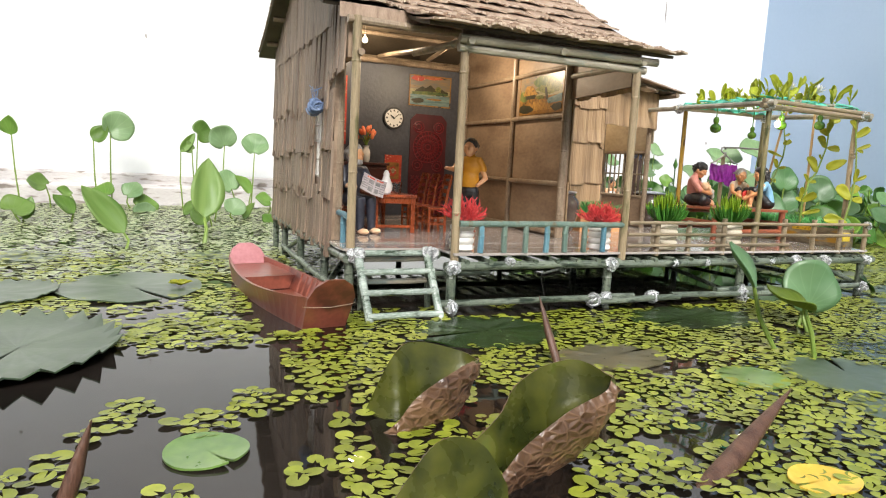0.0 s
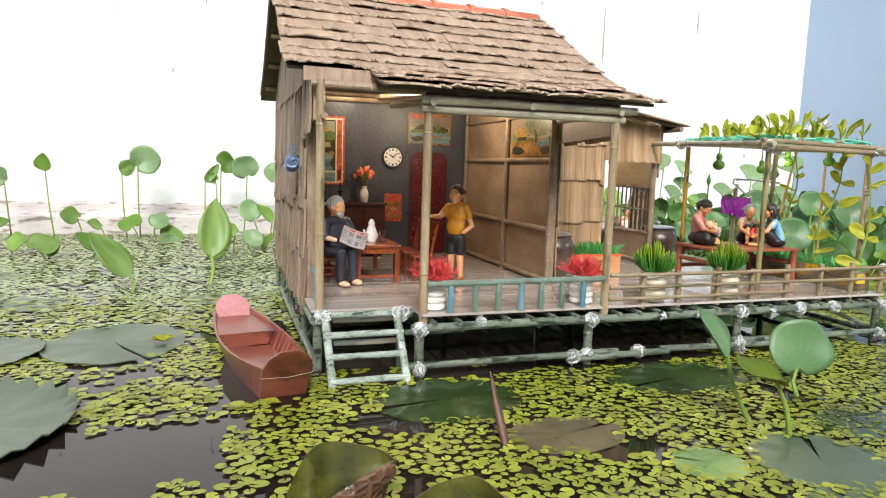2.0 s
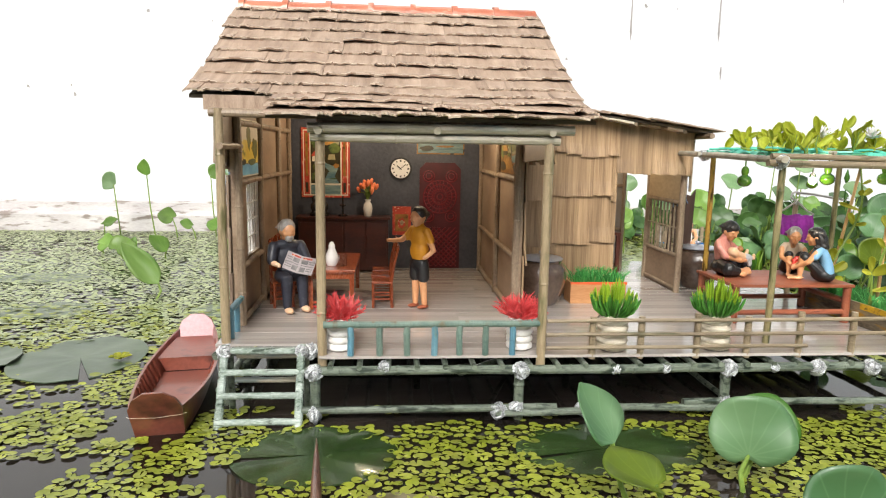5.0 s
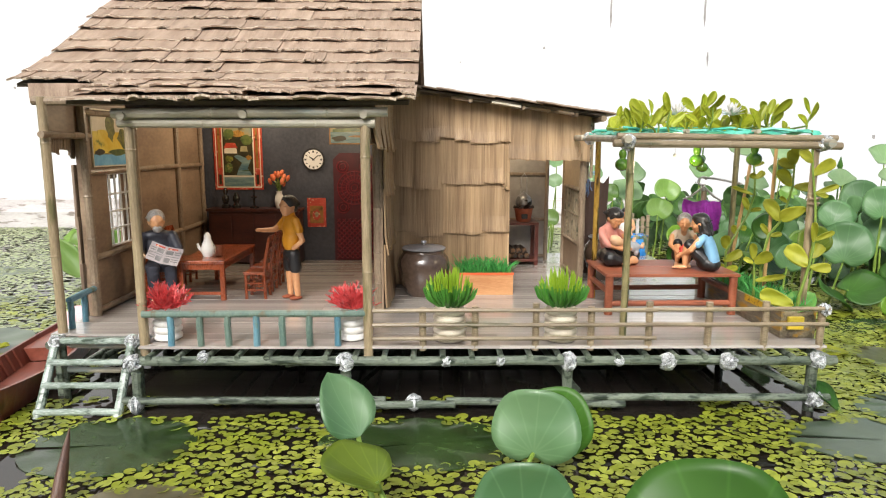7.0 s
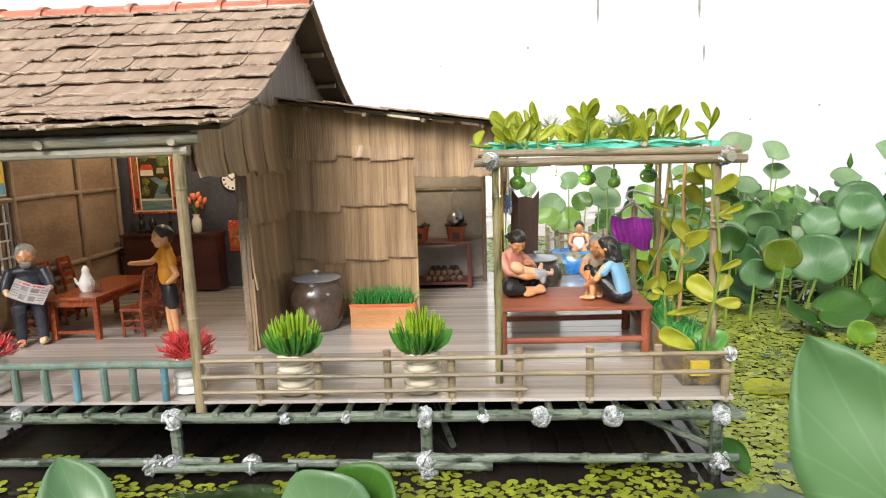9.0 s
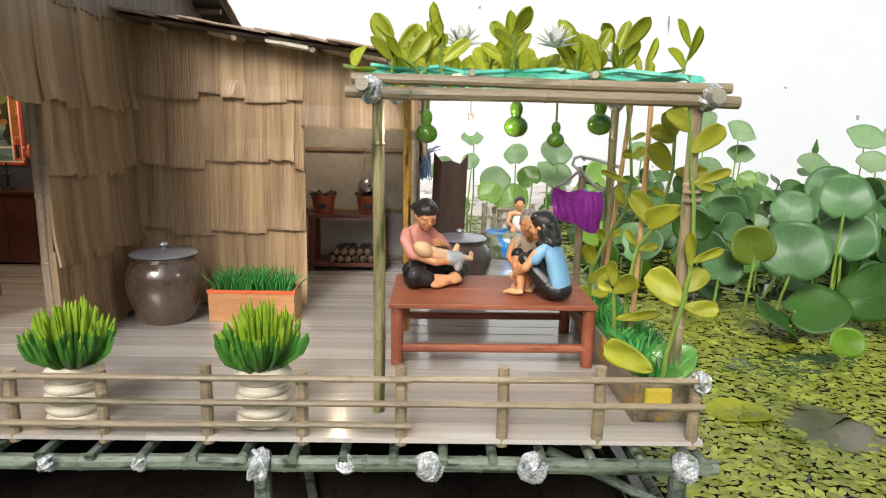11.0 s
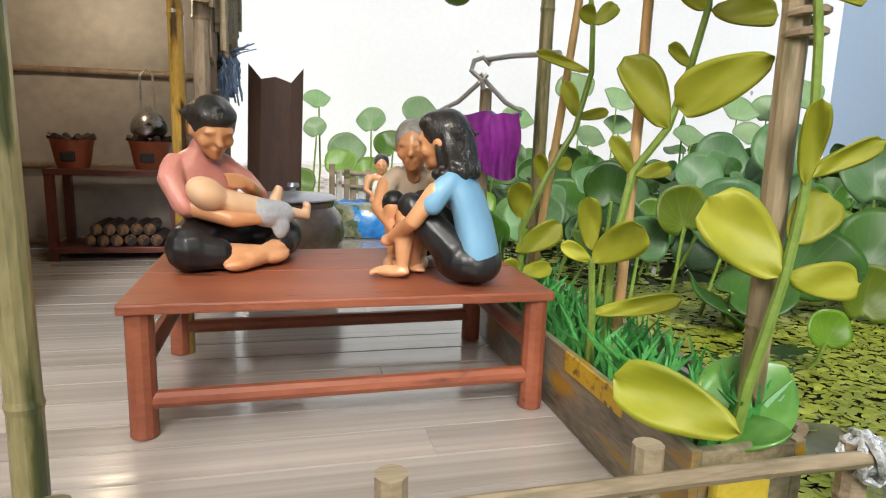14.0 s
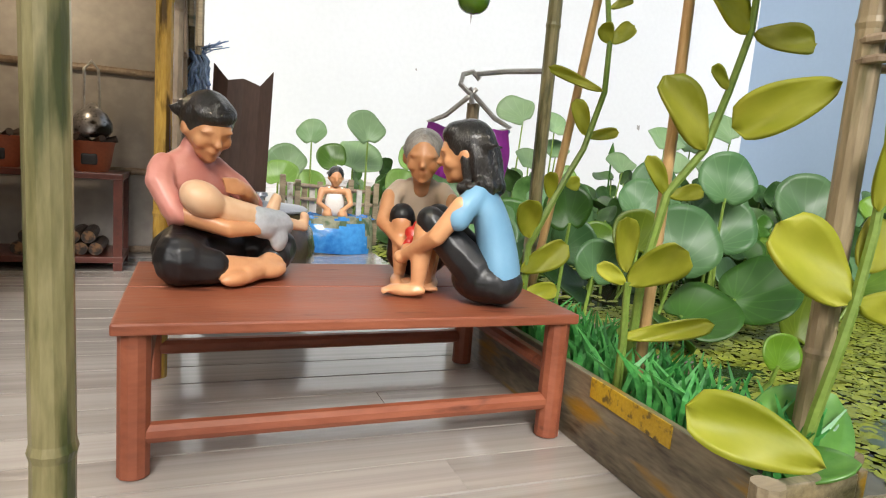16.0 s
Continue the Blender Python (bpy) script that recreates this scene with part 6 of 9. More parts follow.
# ---- long planter, sticks and vine ----
lp = thing("long_planter", (53.3, 41.5, FLOOR), "weathered wooden planter box with grass along the edge", "planter")
for a, b in (((52.45, 36.2, FLOOR), (52.62, 46.8, 5.42)), ((54.3, 36.2, FLOOR), (54.5, 46.8, 5.42)), ((52.62, 36.2, FLOOR), (54.3, 36.4, 5.38)), ((52.62, 46.6, FLOOR), (54.3, 46.8, 5.42))):
    bm = B()
    box(bm, a, b, bev=0.03)
    part("side_board", bm, M_oldbox, lp)
bm = B()
box(bm, (52.62, 36.4, FLOOR), (54.3, 46.6, 5.0))
part("soil", bm, M_log, lp, "dark soil")
bm = B()
box(bm, (52.425, 38.2, 5.0), (52.47, 40.6, 5.425), bev=0.01)
part("painted_strip", bm, mat("ochre_strip", rgb(176, 136, 22), rgb(206, 168, 46), 0.35, 2.0, spots=rgb(104, 84, 40), spot_at=0.52, spot_scale=2.5), lp, "flaking ochre paint strip")
part("grass", grass_bed(52.7, 54.2, 36.6, 46.5, 5.0, 1.2, 430, 62, 0.36), M_grass, lp)
bm = B()
box(bm, (52.75, 35.95, 4.35), (53.7, 36.18, 5.12), bev=0.08)
solo("yellow_tag", bm, mat("yellow_plastic", rgb(196, 170, 40), rgb(222, 198, 80), 0.4, 1), (53.1, 36, 4.3), "yellow plastic panel on the planter end", "panel")
for p, q in (((53.58, 45.73, 5.00), (54.00, 43.85, 15.94)), ((53.57, 40.57, 5.00), (53.77, 40.75, 15.93))):
    bm = B()
    tube(bm, [p, Vector(p).lerp(Vector(q), 0.5) + Vector((0.05, 0, 0)), q], [0.12, 0.115, 0.1], 8)
    solo("bamboo_stick", bm, M_stick, p, "thin peeled bamboo stick pushed into the planter", "stick", "planter sticks", smooth=True)


def leaf_mesh(name, material, n_v=9, n_u=6, cup=0.25, point=0.5, notch=0.0, wave=0.0, curl=0.0, thick=0.03, belly=0.75):
    """A blade 1 cm wide and 1 cm long from its stalk at the origin along +y, facing +z, with a little thickness."""
    bm = B()
    top, bot = [], []
    for j in range(n_v + 1):
        v = j / n_v
        w = 0.5 * (math.sin(math.pi * min(1, v ** belly)) ** (0.55 + 0.25 * point)) + 0.004
        lt, lb = [], []
        for i in range(n_u + 1):
            u = 2 * i / n_u - 1
            x = u * w
            y = v - notch * (1 - abs(u)) * 0 + notch * (abs(u) ** 2 * -0.25 + 0.0) * max(0, 1 - 3 * v)
            z = cup * (x * x * 1.6) + wave * math.sin(7 * v + 3 * u) * 0.05 + curl * v * v - cup * 0.35 * (v - 0.5) ** 2 * -1
            lt.append(bm.verts.new((x, y, z)))
            lb.append(bm.verts.new((x, y, z - thick)))
        top.append(lt)
        bot.append(lb)
    for j in range(n_v):
        for i in range(n_u):
            bm.faces.new((top[j][i], top[j][i + 1], top[j + 1][i + 1], top[j + 1][i]))
            bm.faces.new((bot[j][i + 1], bot[j][i], bot[j + 1][i], bot[j + 1][i + 1]))
    for j in range(n_v):
        bm.faces.new((top[j + 1][0], bot[j + 1][0], bot[j][0], top[j][0]))
        bm.faces.new((top[j][-1], bot[j][-1], bot[j + 1][-1], top[j + 1][-1]))
    for v in bm.verts:
        v.co *= S
    bmesh.ops.recalc_face_normals(bm, faces=bm.faces)
    me = bpy.data.meshes.new(name)
    bm.to_mesh(me)
    bm.free()
    me.materials.append(material)
    me.polygons.foreach_set("use_smooth", [True] * len(me.polygons))
    return me


def round_leaf_mesh(name, material, cup=0.1, fold=0.1, wave=0.04, notch=0.2, seed=0, thick=0.025):
    """A disc 1 cm across with a basal cleft; its stalk joins at the origin, the blade runs along +y and faces +z."""
    r = random.Random(seed)
    bm = B()
    n, rings = 30, (0.0, 0.3, 0.58, 0.82, 1.0)
    ph = r.uniform(0, 6)
    top, bot = [], []
    for q in rings:
        lt, lb = [], []
        for k in range(n):
            a = 2 * math.pi * k / n
            off = abs(((a - 1.5 * math.pi) + math.pi) % (2 * math.pi) - math.pi)
            R = 0.5 * (1 - notch * math.exp(-(off / 0.22) ** 2) * 1.6) * (1 + 0.02 * math.sin(5 * a + ph))
            x, y = q * R * math.cos(a), q * R * math.sin(a)
            z = cup * q * q * 0.5 + fold * abs(x) + wave * q * q * math.sin(3 * a + ph)
            lt.append(bm.verts.new((x, y + 0.34, z)))
            lb.append(bm.verts.new((x, y + 0.34, z - thick)))
        top.append(lt)
        bot.append(lb)
    for j in range(len(rings) - 1):
        for k in range(n):
            q = (k + 1) % n
            bm.faces.new((top[j][k], top[j + 1][k], top[j + 1][q], top[j][q]))
            bm.faces.new((bot[j][q], bot[j + 1][q], bot[j + 1][k], bot[j][k]))
    for k in range(n):
        q = (k + 1) % n
        bm.faces.new((top[-1][k], bot[-1][k], bot[-1][q], top[-1][q]))
    bmesh.ops.remove_doubles(bm, verts=bm.verts, dist=0.00001)
    z0 = cup * 0.5 + wave * math.sin(4.5 * math.pi + ph)
    for v in bm.verts:
        v.co.z -= z0
        v.co *= S
    bmesh.ops.recalc_face_normals(bm, faces=bm.faces)
    me = bpy.data.meshes.new(name)
    bm.to_mesh(me)
    bm.free()
    me.materials.append(material)
    me.polygons.foreach_set("use_smooth", [True] * len(me.polygons))
    return me


VINE = [leaf_mesh("vine_leaf", M_vine, 14, 8, cup=0.3, point=-0.9, curl=0.2 * i - 0.2, wave=0.7, thick=0.07, belly=1.6) for i in range(4)]
vr = random.Random(77)


def leaf_frame(p, along, face, w, l):
    y = Vector(along).normalized()
    z = (Vector(face) - y * Vector(face).dot(y))
    z = z.normalized() if z.length > 1e-4 else y.orthogonal().normalized()
    return frame_of(p, y.cross(z), y, z, w, l, (w + l) / 2)


def vine(foot, pts, label, leaf_len, step, pieces=VINE, rise=0.25):
    t = thing("vine", foot, label, "vine", "plastic gourd vines")
    bm = B()
    pts = [Vector(p) for p in pts]
    tube(bm, pts, [0.08 - 0.03 * i / len(pts) for i in range(len(pts))], 7)
    part("stem", bm, M_stem, t, smooth=True)
    d = 0.4
    k = 0
    for a, b in zip(pts, pts[1:]):
        ln = (b - a).length
        while d < ln:
            p = a.lerp(b, d / ln)
            ax = (b - a).normalized()
            side = ax.orthogonal().normalized()
            side.rotate(Matrix.Rotation(k * 1.57 + vr.uniform(-0.4, 0.4), 3, ax))
            for sg in (1, -1):
                al = (side * sg + ax * vr.uniform(0.15, 0.7) + Vector((0, 0, rise * vr.uniform(0.4, 1.4)))).normalized()
                l = leaf_len * vr.uniform(0.7, 1.15)
                piece("leaf", vr.choice(pieces), t, leaf_frame(p, al, Vector((vr.uniform(-0.5, 0.5), vr.uniform(-1.0, 0.0), vr.uniform(0.3, 1.0))), l * vr.uniform(0.6, 0.75), l))
            k += 1
            d += step * vr.uniform(0.8, 1.2)
        d -= ln
    return t


def placed_vine(stem, leaves, label):
    """A vine whose leaves are set one by one: root, tip, width."""
    t = thing("vine", stem[0], label, "vine", "plastic gourd vines")
    bm = B()
    tube(bm, stem, [0.1 - 0.05 * i / len(stem) for i in range(len(stem))], 7)
    part("stem", bm, M_stem, t, smooth=True)
    for root, tip, w in leaves:
        root, tip = Vector(root), Vector(tip)
        d = tip - root
        face = Vector((vr.uniform(-0.3, 0.1) - 0.35 * (d.y > -0.05), -1, vr.uniform(0.1, 0.45)))
        piece("leaf", vr.choice(VINE), t, leaf_frame(root, d, face, w * 0.95, d.length))


placed_vine([(53.58, 36.73, 5.00), (53.60, 36.57, 6.24), (53.79, 36.53, 7.14), (53.98, 36.53, 7.96), (54.14, 36.54, 9.08), (54.17, 36.55, 10.09), (54.09, 36.61, 11.50), (53.84, 36.76, 13.41), (53.64, 36.87, 15.73)],
            [((52.87, 35.76, 5.87), (51.53, 37.05, 6.34), 0.95), ((53.96, 36.56, 7.96), (53.13, 37.45, 9.00), 1.05), ((53.99, 36.48, 7.96), (55.19, 36.35, 7.88), 0.62), ((54.05, 36.53, 8.47), (54.70, 36.60, 9.29), 0.75), ((54.14, 36.55, 9.48), (55.09, 36.46, 10.05), 0.36), ((54.09, 36.50, 9.38), (54.12, 36.55, 10.59), 0.4),
             ((54.04, 37.37, 11.29), (53.00, 38.43, 10.56), 0.85), ((54.02, 36.66, 12.20), (55.13, 36.47, 12.63), 0.36), ((54.02, 36.66, 12.20), (54.69, 36.41, 12.02), 0.3), ((53.85, 36.76, 13.21), (54.80, 36.58, 14.04), 0.7), ((53.78, 36.76, 13.91), (53.05, 36.65, 14.60), 0.6), ((53.71, 36.87, 14.72), (54.56, 36.78, 15.24), 0.55)],
            "yellow-green plastic vine climbing the corner post")
placed_vine([(53.36, 40.70, 5.00), (53.30, 40.51, 7.61), (53.53, 40.36, 9.29), (54.06, 40.09, 10.19), (54.34, 39.95, 11.37), (54.44, 39.72, 12.46), (54.37, 39.62, 13.92), (54.14, 39.63, 15.74)],
            [((54.01, 40.05, 10.19), (53.16, 40.21, 11.57), 0.85), ((53.53, 40.32, 9.24), (54.28, 40.12, 9.41), 0.36), ((53.53, 40.37, 9.24), (53.05, 40.41, 9.99), 0.36), ((54.36, 39.92, 11.39), (53.77, 40.02, 11.73), 0.3), ((54.42, 39.73, 12.41), (53.59, 39.98, 13.40), 0.8), ((54.47, 39.67, 12.41), (55.68, 39.33, 12.33), 0.62), ((54.41, 39.63, 13.52), (53.51, 39.72, 14.01), 0.65), ((54.38, 39.62, 13.72), (54.00, 39.52, 14.72), 0.8), ((54.26, 39.63, 14.63), (55.17, 39.45, 15.06), 0.7)],
            "yellow-green plastic vine rising between the sticks")
placed_vine([(52.84, 40.30, 5.00), (52.74, 40.15, 6.29), (52.61, 40.08, 7.54)],
            [((52.62, 40.06, 7.49), (53.40, 39.61, 8.33), 0.8), ((52.59, 40.11, 7.50), (52.00, 40.17, 7.84), 0.36), ((52.73, 40.30, 6.34), (54.26, 39.33, 6.84), 0.42), ((52.66, 40.21, 7.70), (52.52, 40.41, 8.76), 0.5)],
            "short yellow-green plastic shoot in the planter")
placed_vine([(52.86, 44.57, 5.00), (52.72, 44.29, 7.56), (53.29, 44.11, 8.97), (54.06, 44.31, 10.13), (54.20, 43.87, 11.56), (54.03, 43.64, 12.66), (53.86, 43.84, 14.31), (53.73, 44.27, 15.84)],
            [((54.15, 43.86, 11.58), (53.20, 44.87, 12.01), 0.3), ((54.06, 44.27, 10.46), (53.68, 44.25, 11.36), 0.45), ((54.06, 44.27, 10.46), (54.82, 44.07, 10.58), 0.32), ((54.04, 43.61, 12.69), (53.69, 43.63, 13.09), 0.45), ((54.04, 43.61, 12.69), (54.60, 43.55, 13.17), 0.45), ((53.98, 43.74, 13.51), (54.58, 43.63, 13.82), 0.25), ((53.49, 44.18, 9.27), (53.95, 44.07, 9.23), 0.4), ((53.19, 44.17, 8.80), (52.97, 44.16, 9.51), 0.4), ((52.71, 44.27, 7.77), (52.48, 44.28, 8.78), 0.7), ((52.58, 44.33, 6.89), (53.68, 43.86, 7.64), 0.72), ((52.80, 44.39, 6.33), (53.55, 44.06, 6.46), 0.5), ((52.79, 44.46, 6.13), (52.34, 44.18, 6.64), 0.5)],
            "slim plastic vine at the planter's far end")
SLIM = [leaf_mesh("slim_vine_leaf", M_vine_lime, 10, 6, cup=0.45, point=-0.3, curl=0.25 * i - 0.2, thick=0.04, belly=1.35) for i in range(3)]


def shoots(cx, cy, spread, n, tall, label):
    """Upright leafy shoots rising from one tangle on the pergola."""
    t = thing("vine", (cx, cy, 15.7), label, "vine", "plastic gourd vines")
    for k in range(int(n * 0.75)):
        a = Vector((cx + vr.uniform(-spread, spread), cy + vr.uniform(-1.6, 1.6), 15.6))
        b = a + Vector((vr.uniform(-0.6, 0.6), vr.uniform(-0.4, 0.4), tall * vr.uniform(0.25, 0.7)))
        bm = B()
        tube(bm, [a, a.lerp(b, 0.5) + Vector((vr.uniform(-0.15, 0.15), 0, 0)), b], [0.06, 0.055, 0.04], 5)
        part("stem", bm, M_stem, t, smooth=True)
        for q in range(vr.choice((2, 3, 3))):
            root = a.lerp(b, (0.35, 0.65, 1.0)[2 - q])
            al = Vector((vr.uniform(-0.9, 0.9), vr.uniform(-0.5, 0.4), vr.uniform(0.35, 1.3)))
            ln = vr.uniform(0.8, 1.35)
            piece("leaf", vr.choice(SLIM), t, leaf_frame(root, al, Vector((vr.uniform(-0.8, 0.8), -1, vr.uniform(0.0, 0.6))), ln * vr.uniform(0.3, 0.5), ln))


for cx, cy, spread, n, tall in ((44.6, 38.3, 1.0, 10, 1.6), (45.2, 42.5, 1.2, 7, 1.4), (47.9, 38.4, 0.9, 9, 2.2), (48.6, 43.0, 1.2, 7, 1.5), (51.2, 38.2, 1.1, 9, 1.7), (52.4, 42.0, 1.0, 6, 1.4), (46.6, 45.0, 1.4, 6, 1.2), (50.9, 45.2, 1.4, 6, 1.3), (53.7, 37.2, 0.2, 2, 1.5)):
    shoots(cx, cy, spread, n, tall, "lime plastic vine shoots standing on the pergola")
for a, b in (((42.2, 37.6, 15.75), (54.0, 38.4, 15.8)), ((43.2, 41, 15.7), (54.2, 42.5, 15.9)), ((44, 45.5, 15.8), (54, 44.5, 15.9))):
    a, b = Vector(a), Vector(b)
    vine(a, [a.lerp(b, i / 9) + Vector((0, vr.uniform(-0.4, 0.4), vr.uniform(-0.1, 0.35))) for i in range(10)], "thin plastic vine trailing over the pergola", 0.85, 1.9, SLIM, 0.6)
big_green = [leaf_mesh("broad_leaf", M_vine_hot, cup=0.3, point=0.1, thick=0.05)]
t = thing("broad_leaf_sprig", (53.6, 37.0, 5.2), "glossy broad green leaves in the planter end", "plant")
for p, al, f, w, l in (((53.4, 37.0, 5.3), (0.75, 0.1, 0.45), (-0.4, -0.7, 0.75), 1.55, 1.75), ((53.4, 36.8, 5.2), (0.5, -0.6, 0.35), (0.1, -0.5, 0.9), 0.8, 1.1), ((53.3, 36.9, 5.2), (-0.3, -0.3, 0.7), (0.2, -0.9, 0.4), 0.45, 1.0)):
    piece("leaf", big_green[0], t, leaf_frame(p, al, f, w, l))
petal = leaf_mesh("petal", M_china, 5, 2, 0.3, 0.9, thick=0.02)
for cx, cy in ((46.2, 37.6), (49.3, 37.4), (52.4, 41.5)):
    wf_ = thing("white_blossom", (cx, cy, 15.9), "white many-petalled blossom on the pergola", "flower", "pergola blossoms")
    for k in range(22):
        a, e = k * 2.4, 0.2 + 1.2 * (k / 22)
        piece("petal", petal, wf_, leaf_frame((cx, cy, 16.55), (math.cos(a) * math.cos(e), math.sin(a) * math.cos(e), math.sin(e)), (0, 0, 1), 0.28, 0.8))
# bottle gourds under the net
for i, (x, y, z, s_) in enumerate(((44.96, 43.6, 13.19, 0.74), (48.37, 39.7, 13.57, 0.68), (50.85, 44.8, 13.07, 0.6), (51.14, 38.2, 13.71, 0.66))):
    bm = B()
    prof = []
    for k in range(33):
        h = k / 32
        low = max(0.0, 1 - ((h - 0.29) / 0.29) ** 2) ** 0.5 * 0.66
        high = max(0.0, 1 - ((h - 0.76) / 0.24) ** 2) ** 0.5 * 0.34
        prof.append((max(0.03, (low ** 4 + high ** 4 + (0.2 if 0.3 < h < 0.9 else 0.0) ** 4) ** 0.25) * s_, h * 2.0 * s_))
    lathe(bm, (x, y, z), prof + [(0.05, 2.05 * s_), (0.04, 15.6 - z)], 28)
    solo("bottle_gourd", bm, M_gourd, (x, y, z), "glossy green bottle gourd hanging from the pergola", "gourd", "hanging gourds", smooth=True)

# ---- the boat ----
boat = thing("rowing_boat", (6.6, 40.5, 0), "small red-brown painted wooden rowing boat on the pond", "boat")
BOW, STERN = Vector((7.65, 33.3, 0)), Vector((5.35, 47.3, 0))
ax = (STERN - BOW).normalized()
sd = Vector((ax.y, -ax.x, 0))


def section(v):
    """Half-width at the gunwale and at the bottom, gunwale height, bottom height."""
    bul = math.sin(math.pi * min(1, max(0, v))) ** 0.8
    zt = 1.4 + (0.55 if v < 0.5 else 0.3) * abs(2 * v - 1) ** 2
    return 1.3 + 0.9 * bul, 1.2 + 0.4 * bul, zt, -0.35 + 0.2 * abs(2 * v - 1) ** 3


bm = B()
secs = []
N = 18
for i in range(N + 1):
    v = i / N
    c = BOW.lerp(STERN, v)
    wt, wb, zt, zb = section(v)
    ring = []
    for off, z in ((-wt, zt), (-wb, zb), (wb, zb), (wt, zt), (wt - 0.16, zt), (wb - 0.14, zb + 0.2), (-wb + 0.14, zb + 0.2), (-wt + 0.16, zt)):
        rake = ax * (1.3 * (v - 0.5) * 2 * abs(v - 0.5) * 2 * z / 2.5)
        ring.append(bm.verts.new(c + sd * off + rake + Vector((0, 0, z))))
    secs.append(ring)
for a, b in zip(secs, secs[1:]):
    for k in range(8):
        bm.faces.new((a[k], a[(k + 1) % 8], b[(k + 1) % 8], b[k]))
bm.faces.new(secs[0])
bm.faces.new(secs[-1][::-1])
part("hull", bm, M_boat, boat, smooth=False)
for v, nm in ((0.0, "bow_board"), (1.0, "stern_board")):
    wt, wb, zt, zb = section(v)
    c = BOW.lerp(STERN, v)
    out = []
    pts = [(-wb, zb), (wb, zb), (wt, zt - 0.1), (wt * 0.78, zt + 0.55), (wt * 0.35, zt + 0.95), (-wt * 0.35, zt + 0.95), (-wt * 0.78, zt + 0.55), (-wt, zt - 0.1)]
    bm = B()
    fa, ba = [], []
    for off, z in pts:
        rake = ax * (1.3 * (v - 0.5) * 2 * z / 2.5)
        p = c + sd * off * 1.03 + rake + Vector((0, 0, z))
        fa.append(bm.verts.new(p + ax * (0.16 if v < 0.5 else -0.16)))
        ba.append(bm.verts.new(p - ax * (0.06 if v < 0.5 else -0.06)))
    for k in range(8):
        bm.faces.new((fa[k], fa[(k + 1) % 8], ba[(k + 1) % 8], ba[k]))
    bm.faces.new(fa)
    bm.faces.new(ba[::-1])
    part(nm, bm, M_boat if v < 0.5 else M_boat_sheen, boat, "" if v < 0.5 else "red stern board with sky sheen painted in as pink")
for v0, v1, nm in ((0.03, 0.68, "floor_board"), (0.69, 0.98, "stern_deck"), (0.685, 0.705, "bulkhead")):
    bm = B()
    top, bot = [], []
    for v in (v0, (v0 + v1) / 2, v1):
        wt, wb, zt, zb = section(v)
        c = BOW.lerp(STERN, v)
        z = zt - (1.25 if nm == "floor_board" else 0.3)
        f = wt - 0.18 if nm == "stern_deck" else wb + (wt - wb) * (z - 0.2 - zb) / (zt - zb) - 0.16
        top.append([bm.verts.new(c + sd * o + Vector((0, 0, z))) for o in (-f, f)])
        bot.append([bm.verts.new(c + sd * o + Vector((0, 0, z - (0.9 if nm == "bulkhead" else 0.16)))) for o in ((-wb + 0.16, wb - 0.16) if nm == "bulkhead" else (-f, f))])
    for i in range(2):
        bm.faces.new((top[i][0], top[i][1], top[i + 1][1], top[i + 1][0]))
        bm.faces.new((bot[i][1], bot[i][0], bot[i + 1][0], bot[i + 1][1]))
        bm.faces.new((top[i + 1][0], bot[i + 1][0], bot[i][0], top[i][0]))
        bm.faces.new((top[i][1], bot[i][1], bot[i + 1][1], top[i + 1][1]))
    bm.faces.new((top[0][1], top[0][0], bot[0][0], bot[0][1]))
    bm.faces.new((top[2][0], top[2][1], bot[2][1], bot[2][0]))
    part(nm, bm, M_boat, boat)
for k in range(7):
    v = 0.24 + k * 0.062
    wt, wb, zt, zb = section(v)
    c = BOW.lerp(STERN, v)
    for sg in (-1, 1):
        bm = B()
        tube(bm, [c + sd * sg * (wt - 0.18) + Vector((0, 0, zt - 0.05)), c + sd * sg * (wb - 0.16) + Vector((0, 0, zb + 0.25))], 0.1, 5)
        part("rib", bm, M_boat, boat)
bm = B()
wt, wb, zt, zb = section(0.03)
tube(bm, [BOW + sd * -wt * 1.02 - ax * 0.7 + Vector((0, 0, 1.4)), BOW + sd * -wt * 0.9 - ax * 0.86 + Vector((0, 0, 1.38)), BOW - ax * 0.86 + Vector((0, 0, 1.3)), BOW + sd * wt * 0.9 - ax * 0.88 + Vector((0, 0, 1.42)), BOW + sd * wt * 1.02 - ax * 0.72 + Vector((0, 0, 1.45))], 0.01, 5)
part("mooring_line", bm, M_cream, boat, "thin pale mooring cord")

# ---- standing pond leaves ----
ROUND = [round_leaf_mesh("round_leaf", M_leaf, 0.04 + 0.07 * i, 0.04 + 0.08 * (i % 2), 0.05, 0.2, i) for i in range(3)]
ROUND_PALE = [round_leaf_mesh("waxy_leaf", M_leaf_pale, 0.04 + 0.07 * i, 0.04 + 0.08 * (i % 2), 0.06, 0.18, 9 + i) for i in range(3)]
POINTED = [leaf_mesh("pointed_leaf", M_leaf, 10, 6, 0.5, 0.8, wave=0.4, curl=0.1, thick=0.025)]
SPEAR = leaf_mesh("spear_leaf", mat("young_pond_leaf", rgb(96, 134, 60), rgb(140, 168, 96), 0.45, 0.5, (2, 0.4, 1), bump=0.3, fine=5, thin=0.3, rnd=0.1), 10, 6, 0.5, 0.8, wave=0.4, curl=0.1, thick=0.025)
gr = random.Random(21)


